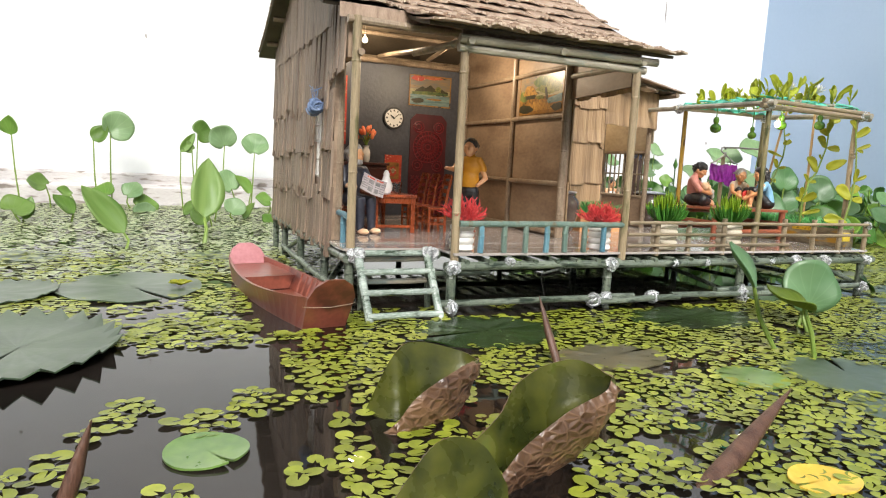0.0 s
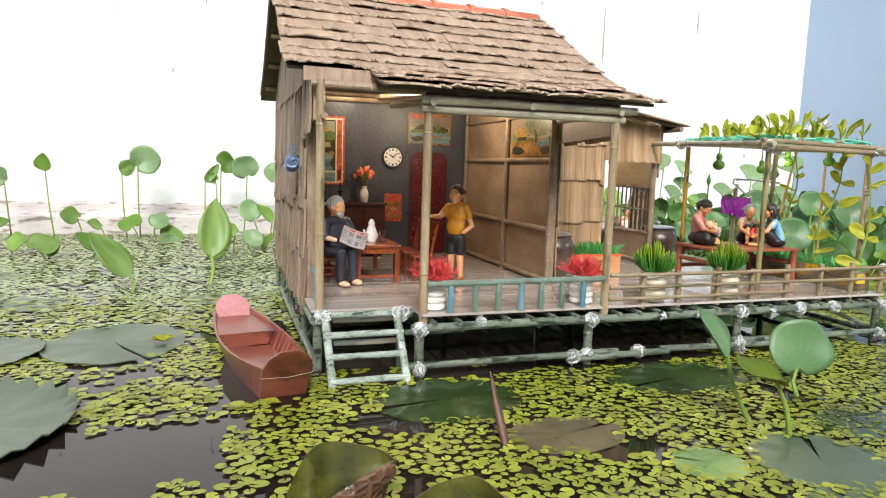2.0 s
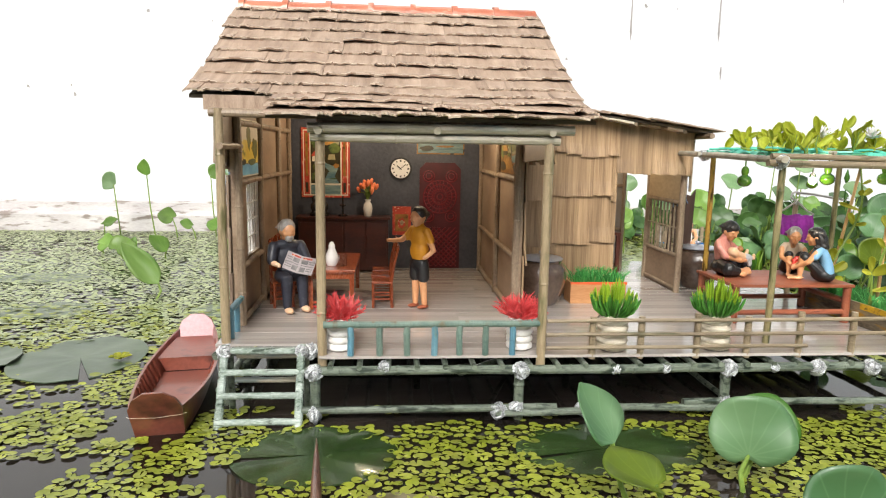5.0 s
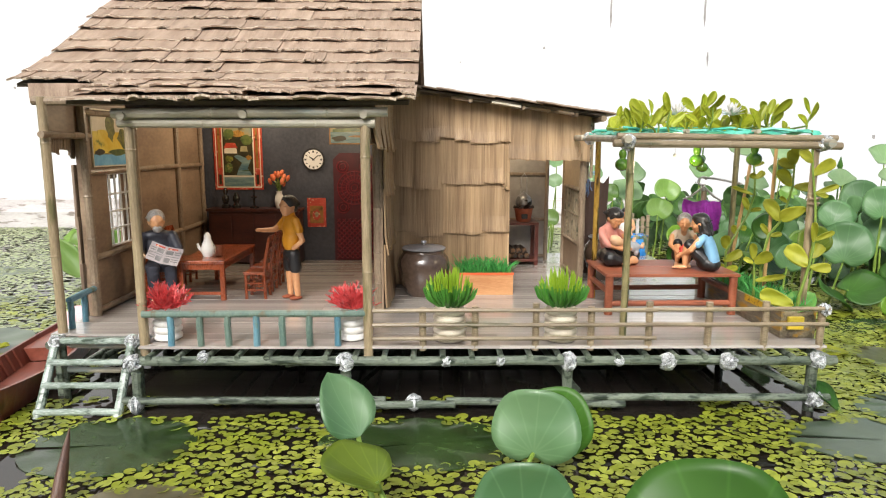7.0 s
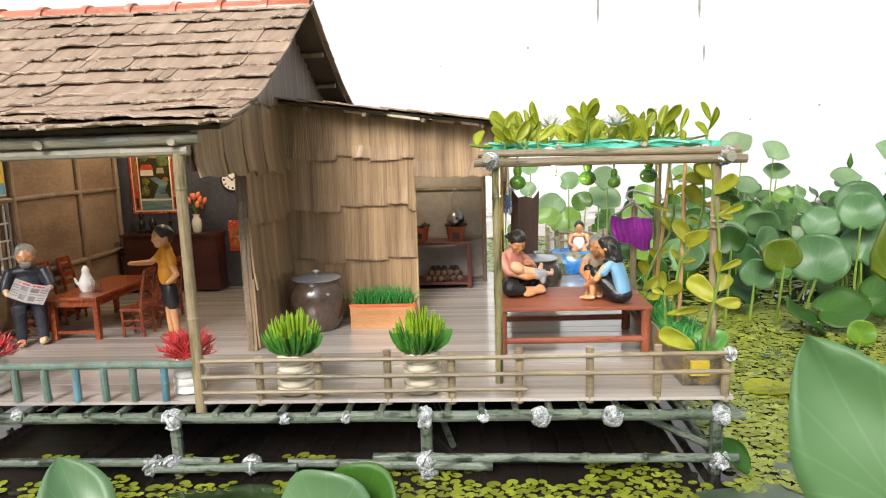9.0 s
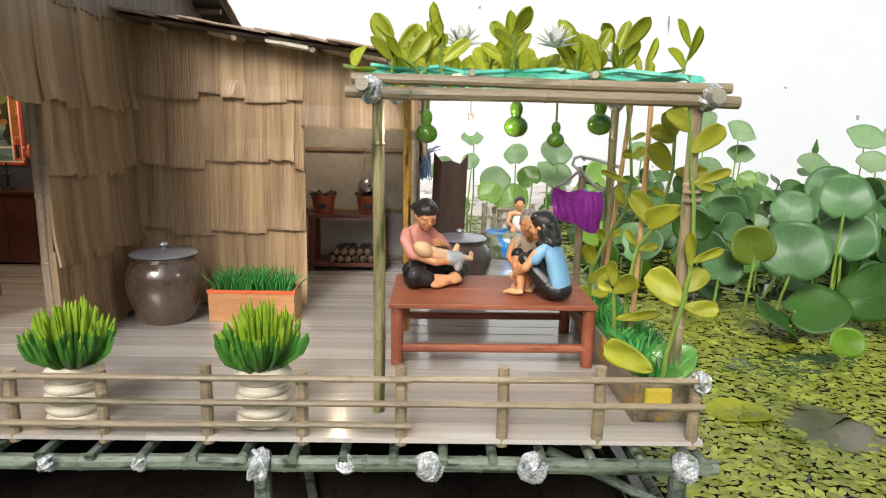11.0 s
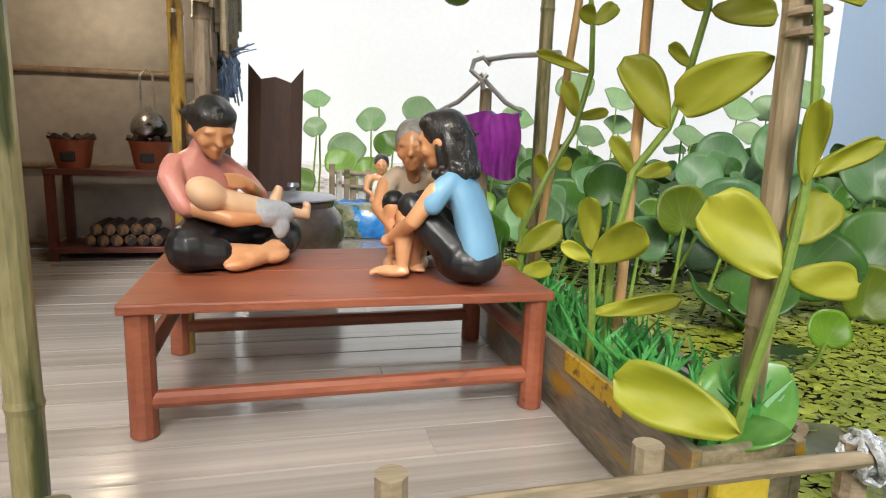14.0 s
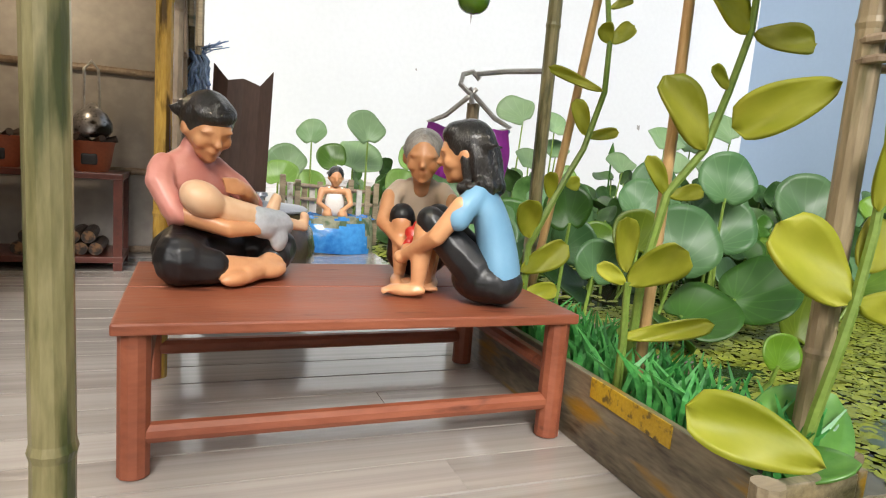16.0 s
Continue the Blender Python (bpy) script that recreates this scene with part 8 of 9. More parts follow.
def folded_leaf(far, spine, near, label, roll=0.3):
    """A young lily leaf folded like a trough: green inside, bronze and ribbed outside, the near margin rolled in."""
    ns, nc = 72, 22
    grid = []
    for i in range(ns + 1):
        s_ = i / ns
        f, m, e = (along_line(q, s_) for q in (far, spine, near))
        row = []
        for k in range(nc, 0, -1):
            c = k / nc
            ctl = (m + e) * 0.5 + (e - f).normalized() * 0.35 - Vector((0, 0, 0.15))
            q = m * (1 - c) ** 2 + ctl * 2 * c * (1 - c) + e * c * c
            if c > 0.72:
                t = (c - 0.72) / 0.28
                q += (f - e).normalized() * roll * t * t + Vector((0, 0, 0.12 * math.sin(math.pi * t)))
            row.append(q)
        for k in range(nc + 1):
            c = k / nc
            ctl = (m + f) * 0.5 + (f - e).normalized() * 0.25 - Vector((0, 0, 0.1))
            row.append(m * (1 - c) ** 2 + ctl * 2 * c * (1 - c) + f * c * c + Vector((0, 0, 0.05 * math.sin(9 * s_ + 4 * c) * c)))
        grid.append(row)
    w = len(grid[0])
    bm = B()
    inner = [[bm.verts.new(p) for p in row] for row in grid]
    outer = []
    for i in range(ns + 1):
        row = []
        mid = (grid[i][nc // 3] + grid[i][w - 1 - nc // 3]) * 0.5 + Vector((0, 0, 0.3))
        for k in range(w):
            a = grid[min(i + 1, ns)][k] - grid[max(i - 1, 0)][k]
            b = grid[i][min(k + 1, w - 1)] - grid[i][max(k - 1, 0)]
            n = a.cross(b)
            n = n.normalized() if n.length > 1e-6 else Vector((0, -1, 0))
            if n.dot(grid[i][k] - mid) < 0:
                n = -n
            c = abs(k - nc) / nc
            v1 = abs(math.sin(22 * i / ns + c * 4.0))
            v2 = abs(math.sin(c * 9 - 9 * i / ns))
            ridge = max(0, 1 - v1 * 2.4) * 0.09
            row.append(bm.verts.new(grid[i][k] + n * (0.05 + ridge)))
        outer.append(row)
    for i in range(ns):
        for k in range(w - 1):
            bm.faces.new((inner[i][k], inner[i][k + 1], inner[i + 1][k + 1], inner[i + 1][k])).material_index = 0
            bm.faces.new((outer[i][k + 1], outer[i][k], outer[i + 1][k], outer[i + 1][k + 1])).material_index = 1
    for i in range(ns):
        bm.faces.new((inner[i + 1][0], outer[i + 1][0], outer[i][0], inner[i][0])).material_index = 1
        bm.faces.new((inner[i][-1], outer[i][-1], outer[i + 1][-1], inner[i + 1][-1])).material_index = 1
    for i in (0, ns):
        for k in range(w - 1):
            bm.faces.new((inner[i][k], inner[i][k + 1], outer[i][k + 1], outer[i][k])).material_index = 1
    return solo("curled_lily_leaf", bm, [M_leaf_olive, M_leaf_bronze], spine[0], label, "lily leaf", "curled young lily leaves", smooth=True)


folded_leaf([(6.5, 21.4, 0.0), (7.3, 20.9, 2.1), (8.3, 21.2, 2.5), (10.0, 21.0, 2.2), (10.55, 20.4, 1.9)],
            [(6.6, 20.2, -0.6), (7.4, 19.9, -0.7), (8.4, 20.0, -0.6), (9.6, 20.1, 0.0), (10.5, 20.33, 1.65)],
            [(6.2, 19.4, -0.5), (6.9, 19.0, 0.1), (7.6, 19.0, 1.0), (9.0, 19.5, 1.65), (10.5, 20.25, 1.9)], "folded young lily leaf, olive inside with bronze ribbed back")
folded_leaf([(8.2, 16.0, 0.9), (9.3, 16.3, 1.6), (9.9, 16.5, 2.3), (11.1, 16.6, 2.9), (12.1, 16.3, 3.1), (12.7, 15.3, 2.7)],
            [(8.0, 15.0, -0.6), (9.0, 15.2, -0.6), (10.0, 15.5, -0.5), (11.0, 15.6, -0.2), (11.9, 15.5, 0.6), (12.6, 15.2, 2.3)],
            [(7.9, 14.1, 0.1), (8.4, 14.2, 0.6), (9.1, 14.4, 1.1), (10.7, 14.6, 1.9), (12.2, 14.8, 2.3), (12.65, 15.15, 2.6)], "large folded lily leaf with bronze ribbed margin")
folded_leaf([(4.9, 13.6, 0.9), (6.1, 13.8, 2.1), (7.4, 13.8, 1.95), (8.1, 13.6, 0.8)],
            [(5.4, 13.0, -0.7), (6.2, 12.9, -0.8), (7.2, 12.9, -0.8), (8.1, 13.1, -0.6)],
            [(5.4, 12.6, -1.4), (6.2, 12.4, -1.5), (7.2, 12.4, -1.5), (8.0, 12.6, -1.3)], "dark olive lily leaf standing open above the water", 0.0)


def spike(p, q, r, label):
    p, q = Vector(p), Vector(q)
    bm = B()
    m = p.lerp(q, 0.5)
    tube(bm, [p, p.lerp(q, 0.25), m + Vector((0, 0, -0.06)), p.lerp(q, 0.8), q], [r * 0.8, r, r * 0.95, r * 0.5, 0.02], 9, 0, 0.75)
    solo("furled_leaf", bm, M_bud, p, label, "leaf bud", "furled lily buds", smooth=True)


spike((16.95, 24.4, -0.4), (16.8, 26.4, 2.9), 0.28, "brown furled lily leaf rising from the water")
spike((13.0, 12.5, -0.6), (21.3, 15.7, 1.45), 0.36, "long brown furled lily leaf slanting up")
spike((-2.7, 17.6, -0.6), (-1.9, 18.0, 2.0), 0.26, "brown furled lily leaf rising from the water")

# ---- carpet of small floating leaves ----


def carpet(name, material, n, area, keep, label, rmin, rmax, seed, cluster=3, tight=0.66):
    """Many small round leaves in tufts of three that hardly overlap."""
    r = random.Random(seed)
    verts, faces, taken = [], [], {}
    x0, x1, y0, y1 = area
    placed, tries = 0, 0
    cell = rmax * 1.5

    def free(cx, cy, d):
        i, j = int(cx // cell), int(cy // cell)
        return all((cx - a) ** 2 + (cy - b) ** 2 > (d + e) ** 2 * tight for p in (i - 1, i, i + 1) for q in (j - 1, j, j + 1) for a, b, e in taken.get((p, q), ()))
    while placed < n and tries < n * 14:
        tries += 1
        x, y = r.uniform(x0, x1), r.uniform(y0, y1)
        ragged = 14 * noise2(x, y, 0.11, 7)
        if (x0 < 0 and x < x0 + ragged) or (x1 > 90 and x > x1 - ragged) or (y0 < 1 and y < y0 + ragged * 0.5):
            continue
        if r.random() > keep(x, y):
            continue
        a0 = r.uniform(0, 6.28)
        size = r.uniform(rmin, rmax)
        for k in range(cluster):
            a = a0 + k * 2 * math.pi / cluster + r.uniform(-0.3, 0.3)
            s_ = size * r.uniform(0.7, 1.15)
            cx, cy = x + math.cos(a) * s_ * 1.05, y + math.sin(a) * s_ * 1.05
            if 15.0 < cx < 54.5 and 36.5 < cy < 66 or (4.4 < cx < 9.2 and 32.6 < cy < 50) or not free(cx, cy, s_):
                continue
            taken.setdefault((int(cx // cell), int(cy // cell)), []).append((cx, cy, s_))
            b = len(verts)
            zc = 0.035 + r.uniform(0, 0.05)
            tx, ty = r.uniform(-0.12, 0.12), r.uniform(-0.12, 0.12)
            verts.append((cx * S, cy * S, (zc + 0.0) * S))
            m = 11
            for q in range(m):
                t = a + math.pi + 0.22 + (2 * math.pi - 0.44) * q / (m - 1)
                ex, ey = math.cos(t) * s_, math.sin(t) * s_ * 0.92
                verts.append(((cx + ex) * S, (cy + ey) * S, (zc + 0.04 + tx * ex + ty * ey) * S))
            for q in range(m - 1):
                faces.append((b, b + 1 + q, b + 2 + q))
            placed += 1
    me = bpy.data.meshes.new(name)
    me.from_pydata(verts, [], faces)
    me.materials.append(material)
    me.polygons.foreach_set("use_smooth", [True] * len(me.polygons))
    return tagged(new(name, me), label, "floating plants", kind="stuff")


def noise2(x, y, f, o=0.0):
    return 0.5 + 0.5 * noise.noise(Vector((x * f + o, y * f - o, 0.3 + o)))


def in_pad(x, y):
    for cx, cy, rx, ry in ((16.2, 30.5, 4.0, 3.0), (20.2, 24.7, 2.8, 1.8), (31.5, 30.6, 4.6, 2.6), (24.8, 20.3, 1.6, 1.4), (30, 19.2, 3, 2.6), (-6.2, 32.3, 3.8, 5.4), (-2.4, 46, 4.2, 4.8), (-9.6, 45, 3, 3.4), (55.5, 30.8, 4.8, 2.4), (60.5, 34.8, 3.8, 2.2), (64.6, 43.6, 2.1, 2.5), (69.5, 53, 2.2, 1.1), (1, 19.5, 1.2, 1.2)):
        if ((x - cx) / rx) ** 2 + ((y - cy) / ry) ** 2 < 1:
            return True
    return False


def near_keep(x, y):
    if in_pad(x, y):
        return 0.0
    n = noise2(x, y, 0.33) * 0.65 + noise2(x, y, 0.9, 5) * 0.35
    if x < 5 and y < 31:
        thr = 0.60 + 0.010 * (5 - x)
    elif x < 10 and y < 33:
        thr = 0.485
    elif x < 12:
        thr = 0.465
    elif y > 33.5 and x < 56:
        thr = 0.6
    else:
        thr = 0.455 - 0.004 * (x - 12)
    return 1.0 if n > thr else 0.0


def side_keep(x, y):
    return 0.0 if in_pad(x, y) else (1.0 if noise2(x, y, 0.2, 3) > 0.14 else 0.35)


def far_keep(x, y):
    return 0.02 if in_pad(x, y) else (1.0 if noise2(x, y, 0.06, 9) * 0.6 + noise2(x, y, 0.3, 2) * 0.4 > (0.47 if x < 20 and y < 80 else 0.38) + 0.02 * max(0, 60 - y) else 0.05)


carpet("floating_ferns", M_float, 8600, (-18, 56, -9, 36.5), near_keep, "lime-green floating fern leaves on dark water", 0.24, 0.36, 1)
carpet("floating_ferns", M_float, 15000, (54.6, 110, -3, 66), side_keep, "dense lime carpet of floating fern leaves", 0.26, 0.4, 2, 3, 0.36)
carpet("floating_ferns", M_float, 4200, (-22, 9.6, 32, 62), lambda x, y: 0.0 if in_pad(x, y) else (1.0 if noise2(x, y, 0.25, 1) > 0.56 - 0.005 * (y - 32) + 0.035 * max(0, y - 48) else 0.01), "lime floating fern leaves round the boat", 0.26, 0.36, 3)
carpet("floating_ferns", M_float_far, 15000, (-70, 16, 50, 117), far_keep, "floating carpet before the wall, glare painted in as pale green", 0.3, 0.44, 4)
carpet("floating_ferns", M_float_far, 8000, (16, 60, 66.2, 117), far_keep, "floating carpet behind the deck, glare painted in as pale green", 0.36, 0.5, 5, 3, 0.4)
carpet("floating_ferns", M_float, 4200, (55, 136, 60, 117), far_keep, "floating carpet among the standing leaves", 0.36, 0.5, 6)

# ---- figurines: each one plain mesh ----


def body_loft(bm, rings, seg=22, between=4):
    """A closed body through level oval rings (x, y, z, half-width, half-depth), rounded from ring to ring."""
    rows = []
    for i in range(len(rings) - 1):
        p0, p1, p2, p3 = (rings[max(0, min(len(rings) - 1, i + k))] for k in (-1, 0, 1, 2))
        for k in range(between + (i == len(rings) - 2)):
            u = k / between
            rows.append([0.5 * (2 * b + (c - a) * u + (2 * a - 5 * b + 4 * c - d) * u * u + (3 * b - a - 3 * c + d) * u ** 3) for a, b, c, d in zip(p0, p1, p2, p3)])
    loops = [[bm.verts.new((x + rx * math.cos(2 * math.pi * k / seg), y + ry * math.sin(2 * math.pi * k / seg), z)) for k in range(seg)] for x, y, z, rx, ry in rows]
    for a, b in zip(loops, loops[1:]):
        for k in range(seg):
            bm.faces.new((a[k], a[(k + 1) % seg], b[(k + 1) % seg], b[k]))
    bm.faces.new(loops[0][::-1])
    bm.faces.new(loops[-1])


def fused(groups, voxel):
    """Each group of simple solids melts into one smooth body; all bodies end up in one mesh."""
    out = B()
    mats = []
    for gi, (material, prims) in enumerate(groups):
        bm = B()
        for kind, *a in prims:
            if kind == "b":
                blob(bm, *a, seg=18)
            elif kind == "l":
                body_loft(bm, a[0])
            else:
                tube(bm, a[0], a[1], 10)
                for p, r in ((a[0][0], a[1] if not isinstance(a[1], (list, tuple)) else a[1][0]), (a[0][-1], a[1] if not isinstance(a[1], (list, tuple)) else a[1][-1])):
                    blob(bm, p, (r, r, r), seg=10)
        me = bpy.data.meshes.new("tmp")
        bm.to_mesh(me)
        bm.free()
        ob = new("tmp", me)
        mod = ob.modifiers.new("melt", "REMESH")
        mod.mode, mod.voxel_size = "VOXEL", voxel
        sm = ob.modifiers.new("soft", "SMOOTH")
        sm.iterations, sm.factor = 3, 0.5
        bpy.context.view_layer.update()
        ev = ob.evaluated_get(bpy.context.evaluated_depsgraph_get())
        done = ev.to_mesh()
        n0 = len(out.faces)
        out.from_mesh(done)
        out.faces.ensure_lookup_table()
        for f in out.faces[n0:]:
            f.material_index = gi
        ev.to_mesh_clear()
        bpy.data.objects.remove(ob)
        bpy.data.meshes.remove(me)
        mats.append(material)
    return out, mats


def figurine(groups, at, turn, label, voxel=0.075, size=1.0, lean=(0, 0)):
    bm, mats = fused(groups, voxel)
    for v in bm.verts:
        k = min(1.0, max(0.0, (v.co.z - 0.9) / 1.4))
        v.co.x += lean[0] * k
        v.co.y += lean[1] * k
    for v in bm.verts:
        v.co *= size
    ob = solo("figurine", bm, mats, (0, 0, 0), label, "figurine", "painted figurines", smooth=True)
    ob.matrix_basis = pose(at[0] * S, at[1] * S, at[2] * S, 0, 0, turn)
    return ob


def head(c, skin, hair, tilt=0, extra_hair=(), yaw=0):
    """A plain head facing -y, nodding by tilt and turned by yaw; extra_hair in the head's own frame."""
    turn = Matrix.Rotation(radians(yaw), 3, "Z") @ Matrix.Rotation(radians(tilt), 3, "X")
    mid = Vector(c)

    def set_in(prims):
        out = []
        for q, r, *t in prims:
            e = (turn @ Euler([radians(v) for v in (t[0] if t else (0, 0, 0))]).to_matrix()).to_euler()
            out.append(("b", tuple(mid + turn @ Vector(q)), r, tuple(math.degrees(v) for v in e)))
        return out
    face = [((0, 0, 0.04), (0.46, 0.54, 0.6)), ((0, -0.2, -0.36), (0.3, 0.29, 0.25)), ((0, -0.42, -0.5), (0.14, 0.1, 0.1)), ((0, -0.53, 0.04), (0.055, 0.08, 0.2), (-14, 0, 0)), ((0, -0.6, -0.1), (0.1, 0.1, 0.08)), ((0, -0.5, -0.28), (0.15, 0.07, 0.045)), ((0, -0.48, -0.36), (0.12, 0.07, 0.04))]
    for sg in (-1, 1):
        face += [((sg * 0.19, -0.44, 0.15), (0.17, 0.1, 0.05), (0, sg * 8, 0)), ((sg * 0.25, -0.33, -0.14), (0.16, 0.16, 0.17)), ((sg * 0.47, 0.04, -0.04), (0.07, 0.13, 0.18))]
    cap = [((0, 0.11, 0.17), (0.54, 0.57, 0.57)), ((0, 0.3, -0.06), (0.46, 0.33, 0.42))]
    for k in range(-5, 6):
        cap.append(((0.09 * k, 0.05 + 0.012 * k * k, 0.6 - 0.02 * k * k), (0.045, 0.42, 0.13), (-6, 0, -4 * k)))
    neck = ("t", [tuple(mid + turn @ Vector((0, 0.1, -0.3))), tuple(mid + turn @ Vector((0, 0.12, -0.3)) + Vector((0, 0.12, -0.55)))], [0.25, 0.27])
    return [(skin, set_in(face) + [neck]), (hair, set_in(cap + list(extra_hair)))]


def sitting_mother():
    g = [(M_blackcloth, [("b", (0, 0.15, 0.55), (1.2, 0.85, 0.6)), ("t", [(-0.6, 0, 0.6), (-1.3, -0.75, 0.55)], [0.55, 0.52]), ("t", [(0.6, 0, 0.6), (1.3, -0.7, 0.55)], [0.55, 0.5]), ("t", [(-1.3, -0.75, 0.5), (-0.8, -1.1, 0.4)], [0.5, 0.36]), ("t", [(1.3, -0.7, 0.5), (0.9, -1.1, 0.42)], [0.48, 0.36])]),
         (M_skin, [("t", [(-0.8, -1.1, 0.36), (0.35, -1.35, 0.28)], [0.3, 0.22]), ("t", [(0.9, -1.15, 0.36), (-0.2, -1.45, 0.22)], [0.28, 0.2]), ("b", (0.5, -1.42, 0.22), (0.42, 0.2, 0.18)), ("b", (-0.5, -1.5, 0.18), (0.42, 0.2, 0.16)),
                   ("t", [(-1.03, -0.4, 1.45), (-0.4, -1.2, 1.15), (0.35, -1.3, 1.15)], [0.24, 0.2, 0.16]), ("b", (0.5, -1.3, 1.15), (0.26, 0.18, 0.2)), ("t", [(0.98, -0.5, 1.62), (0.45, -1.05, 1.9)], [0.23, 0.17]), ("b", (0.28, -1.1, 1.98), (0.2, 0.13, 0.17))] + [("t", [(0.2, -1.16, 1.86 + 0.09 * k), (-0.14, -1.16, 1.9 + 0.085 * k)], [0.06, 0.045]) for k in range(4)] + [("t", [(0.5, -1.42, 1.04 + 0.08 * k), (0.78, -1.46, 1.0 + 0.07 * k)], [0.055, 0.04]) for k in range(4)]),
         (M_dusty, [("l", [(0, 0.2, 0.7, 0.72, 0.56), (0, 0.18, 1.2, 0.76, 0.56), (0, 0.12, 1.8, 0.8, 0.52), (0, 0.06, 2.25, 0.78, 0.44), (0, 0.02, 2.5, 0.58, 0.34), (0.02, -0.04, 2.68, 0.3, 0.27)]), ("t", [(-0.62, 0.0, 2.34), (-0.95, -0.2, 1.95), (-1.02, -0.5, 1.42)], [0.25, 0.29, 0.27]), ("t", [(0.62, 0.0, 2.34), (0.92, -0.25, 1.95), (0.95, -0.55, 1.6)], [0.25, 0.29, 0.26]), ("b", (-0.3, -0.3, 1.3), (0.5, 0.35, 0.3)), ("t", [(0, 0.0, 2.5), (0.05, -0.12, 2.76)], 0.28)]),
         (M_skin_pale, [("b", (-0.62, -0.95, 1.72), (0.45, 0.4, 0.4)), ("t", [(-0.2, -1.0, 1.5), (0.5, -1.15, 1.3)], [0.34, 0.32]), ("t", [(1.0, -1.25, 1.25), (1.65, -1.3, 1.1), (1.72, -1.35, 1.35)], [0.17, 0.13, 0.11]), ("t", [(0.9, -1.1, 1.35), (1.2, -1.15, 1.75)], [0.16, 0.11])]),
         (M_greycloth, [("t", [(0.45, -1.2, 1.25), (1.05, -1.22, 1.22)], [0.37, 0.28]), ("b", (0.75, -1.35, 0.95), (0.25, 0.16, 0.36))])]
    return g + head((0.12, -0.42, 3.16), M_skin, M_hair, 28, [((0, 0.52, -0.1), (0.28, 0.22, 0.26)), ((0, -0.14, 0.42), (0.47, 0.38, 0.24), (22, 0, 0))], -14)


def squatting(shirt, hair, long_hair, toy=False):
    g = [(M_blackcloth, [("b", (0, 0.5, 0.54), (0.84, 0.78, 0.55)), ("b", (0, 0.82, 0.46), (0.76, 0.5, 0.46)), ("t", [(-0.36, 0.3, 0.72), (-0.42, -0.75, 1.72)], [0.46, 0.33]), ("t", [(0.36, 0.3, 0.72), (0.42, -0.75, 1.72)], [0.46, 0.33])]),
         (M_skin, [("t", [(-0.42, -0.84, 1.58), (-0.39, -0.92, 0.9), (-0.38, -0.95, 0.28)], [0.26, 0.23, 0.15]), ("t", [(0.42, -0.84, 1.58), (0.39, -0.92, 0.9), (0.38, -0.95, 0.28)], [0.26, 0.23, 0.15]), ("b", (-0.4, -1.22, 0.15), (0.2, 0.5, 0.14), (4, 0, 6)), ("b", (0.4, -1.22, 0.15), (0.2, 0.5, 0.14), (4, 0, -6)),
                   ("t", [(-0.8, -0.05, 2.12), (-0.9, -0.5, 1.5), (-0.28, -1.22, 1.0)], [0.22, 0.2, 0.14]), ("t", [(0.8, -0.05, 2.12), (0.9, -0.5, 1.45), (0.28, -1.28, 0.92)], [0.22, 0.2, 0.14]), ("b", (-0.12, -1.34, 0.95), (0.22, 0.17, 0.16), (0, 0, 20)), ("b", (0.16, -1.4, 0.84), (0.22, 0.17, 0.16), (0, 0, -20))]
          + [("t", [(0.06 * k - 0.2, -1.46, 0.9 - 0.03 * abs(k)), (0.06 * k - 0.2, -1.54, 0.76)], [0.045, 0.035]) for k in range(-2, 3)] + [("b", (sx * 0.4 + 0.085 * k, -1.7 + 0.03 * abs(k), 0.1), (0.05, 0.09, 0.06)) for sx in (-1, 1) for k in (-2, -1, 0, 1, 2)]),
         (shirt, [("l", [(0, 0.8, 0.5, 0.7, 0.42), (0, 0.78, 0.75, 0.71, 0.45), (0, 0.7, 1.15, 0.68, 0.44), (0, 0.58, 1.6, 0.68, 0.42), (0, 0.42, 2.05, 0.72, 0.39), (0, 0.28, 2.38, 0.7, 0.33), (0, 0.2, 2.56, 0.46, 0.26), (0, 0.14, 2.68, 0.28, 0.22)]), ("t", [(-0.56, 0.22, 2.36), (-0.74, 0.04, 2.12), (-0.82, -0.1, 1.86)], [0.24, 0.27, 0.27]), ("t", [(0.56, 0.22, 2.36), (0.74, 0.04, 2.12), (0.82, -0.1, 1.86)], [0.24, 0.27, 0.27])])]
    if toy:
        g.append((M_redtoy, [("b", (-0.05, -1.2, 1.3), (0.3, 0.18, 0.2), (0, 30, 0)), ("b", (0.12, -1.05, 1.55), (0.26, 0.16, 0.15)), ("b", (-0.2, -1.4, 1.1), (0.14, 0.12, 0.2), (0, 20, 0))]))
    extra = [((0, 0.46, 0.0), (0.3, 0.22, 0.28))]
    if long_hair:
        extra = [((0, 0.3, -0.2), (0.56, 0.4, 0.62)), ((0, 0.42, -0.5), (0.52, 0.3, 0.4)), ((0, -0.2, 0.5), (0.46, 0.3, 0.2), (30, 0, 0))]
        extra += [((0.56 * math.sin(k * 0.42), 0.14 + 0.5 * math.cos(k * 0.42), -0.78 + 0.06 * (k % 2)), (0.13, 0.13, 0.2), (0, 12 * k, 0)) for k in range(-5, 6)]
        extra += [((0.5 * math.sin(k * 0.5), 0.2 + 0.46 * math.cos(k * 0.5), -0.3), (0.1, 0.1, 0.48)) for k in range(-4, 5)]
    return g + head((0, -0.16, 3.2), M_skin, hair, 12, extra)


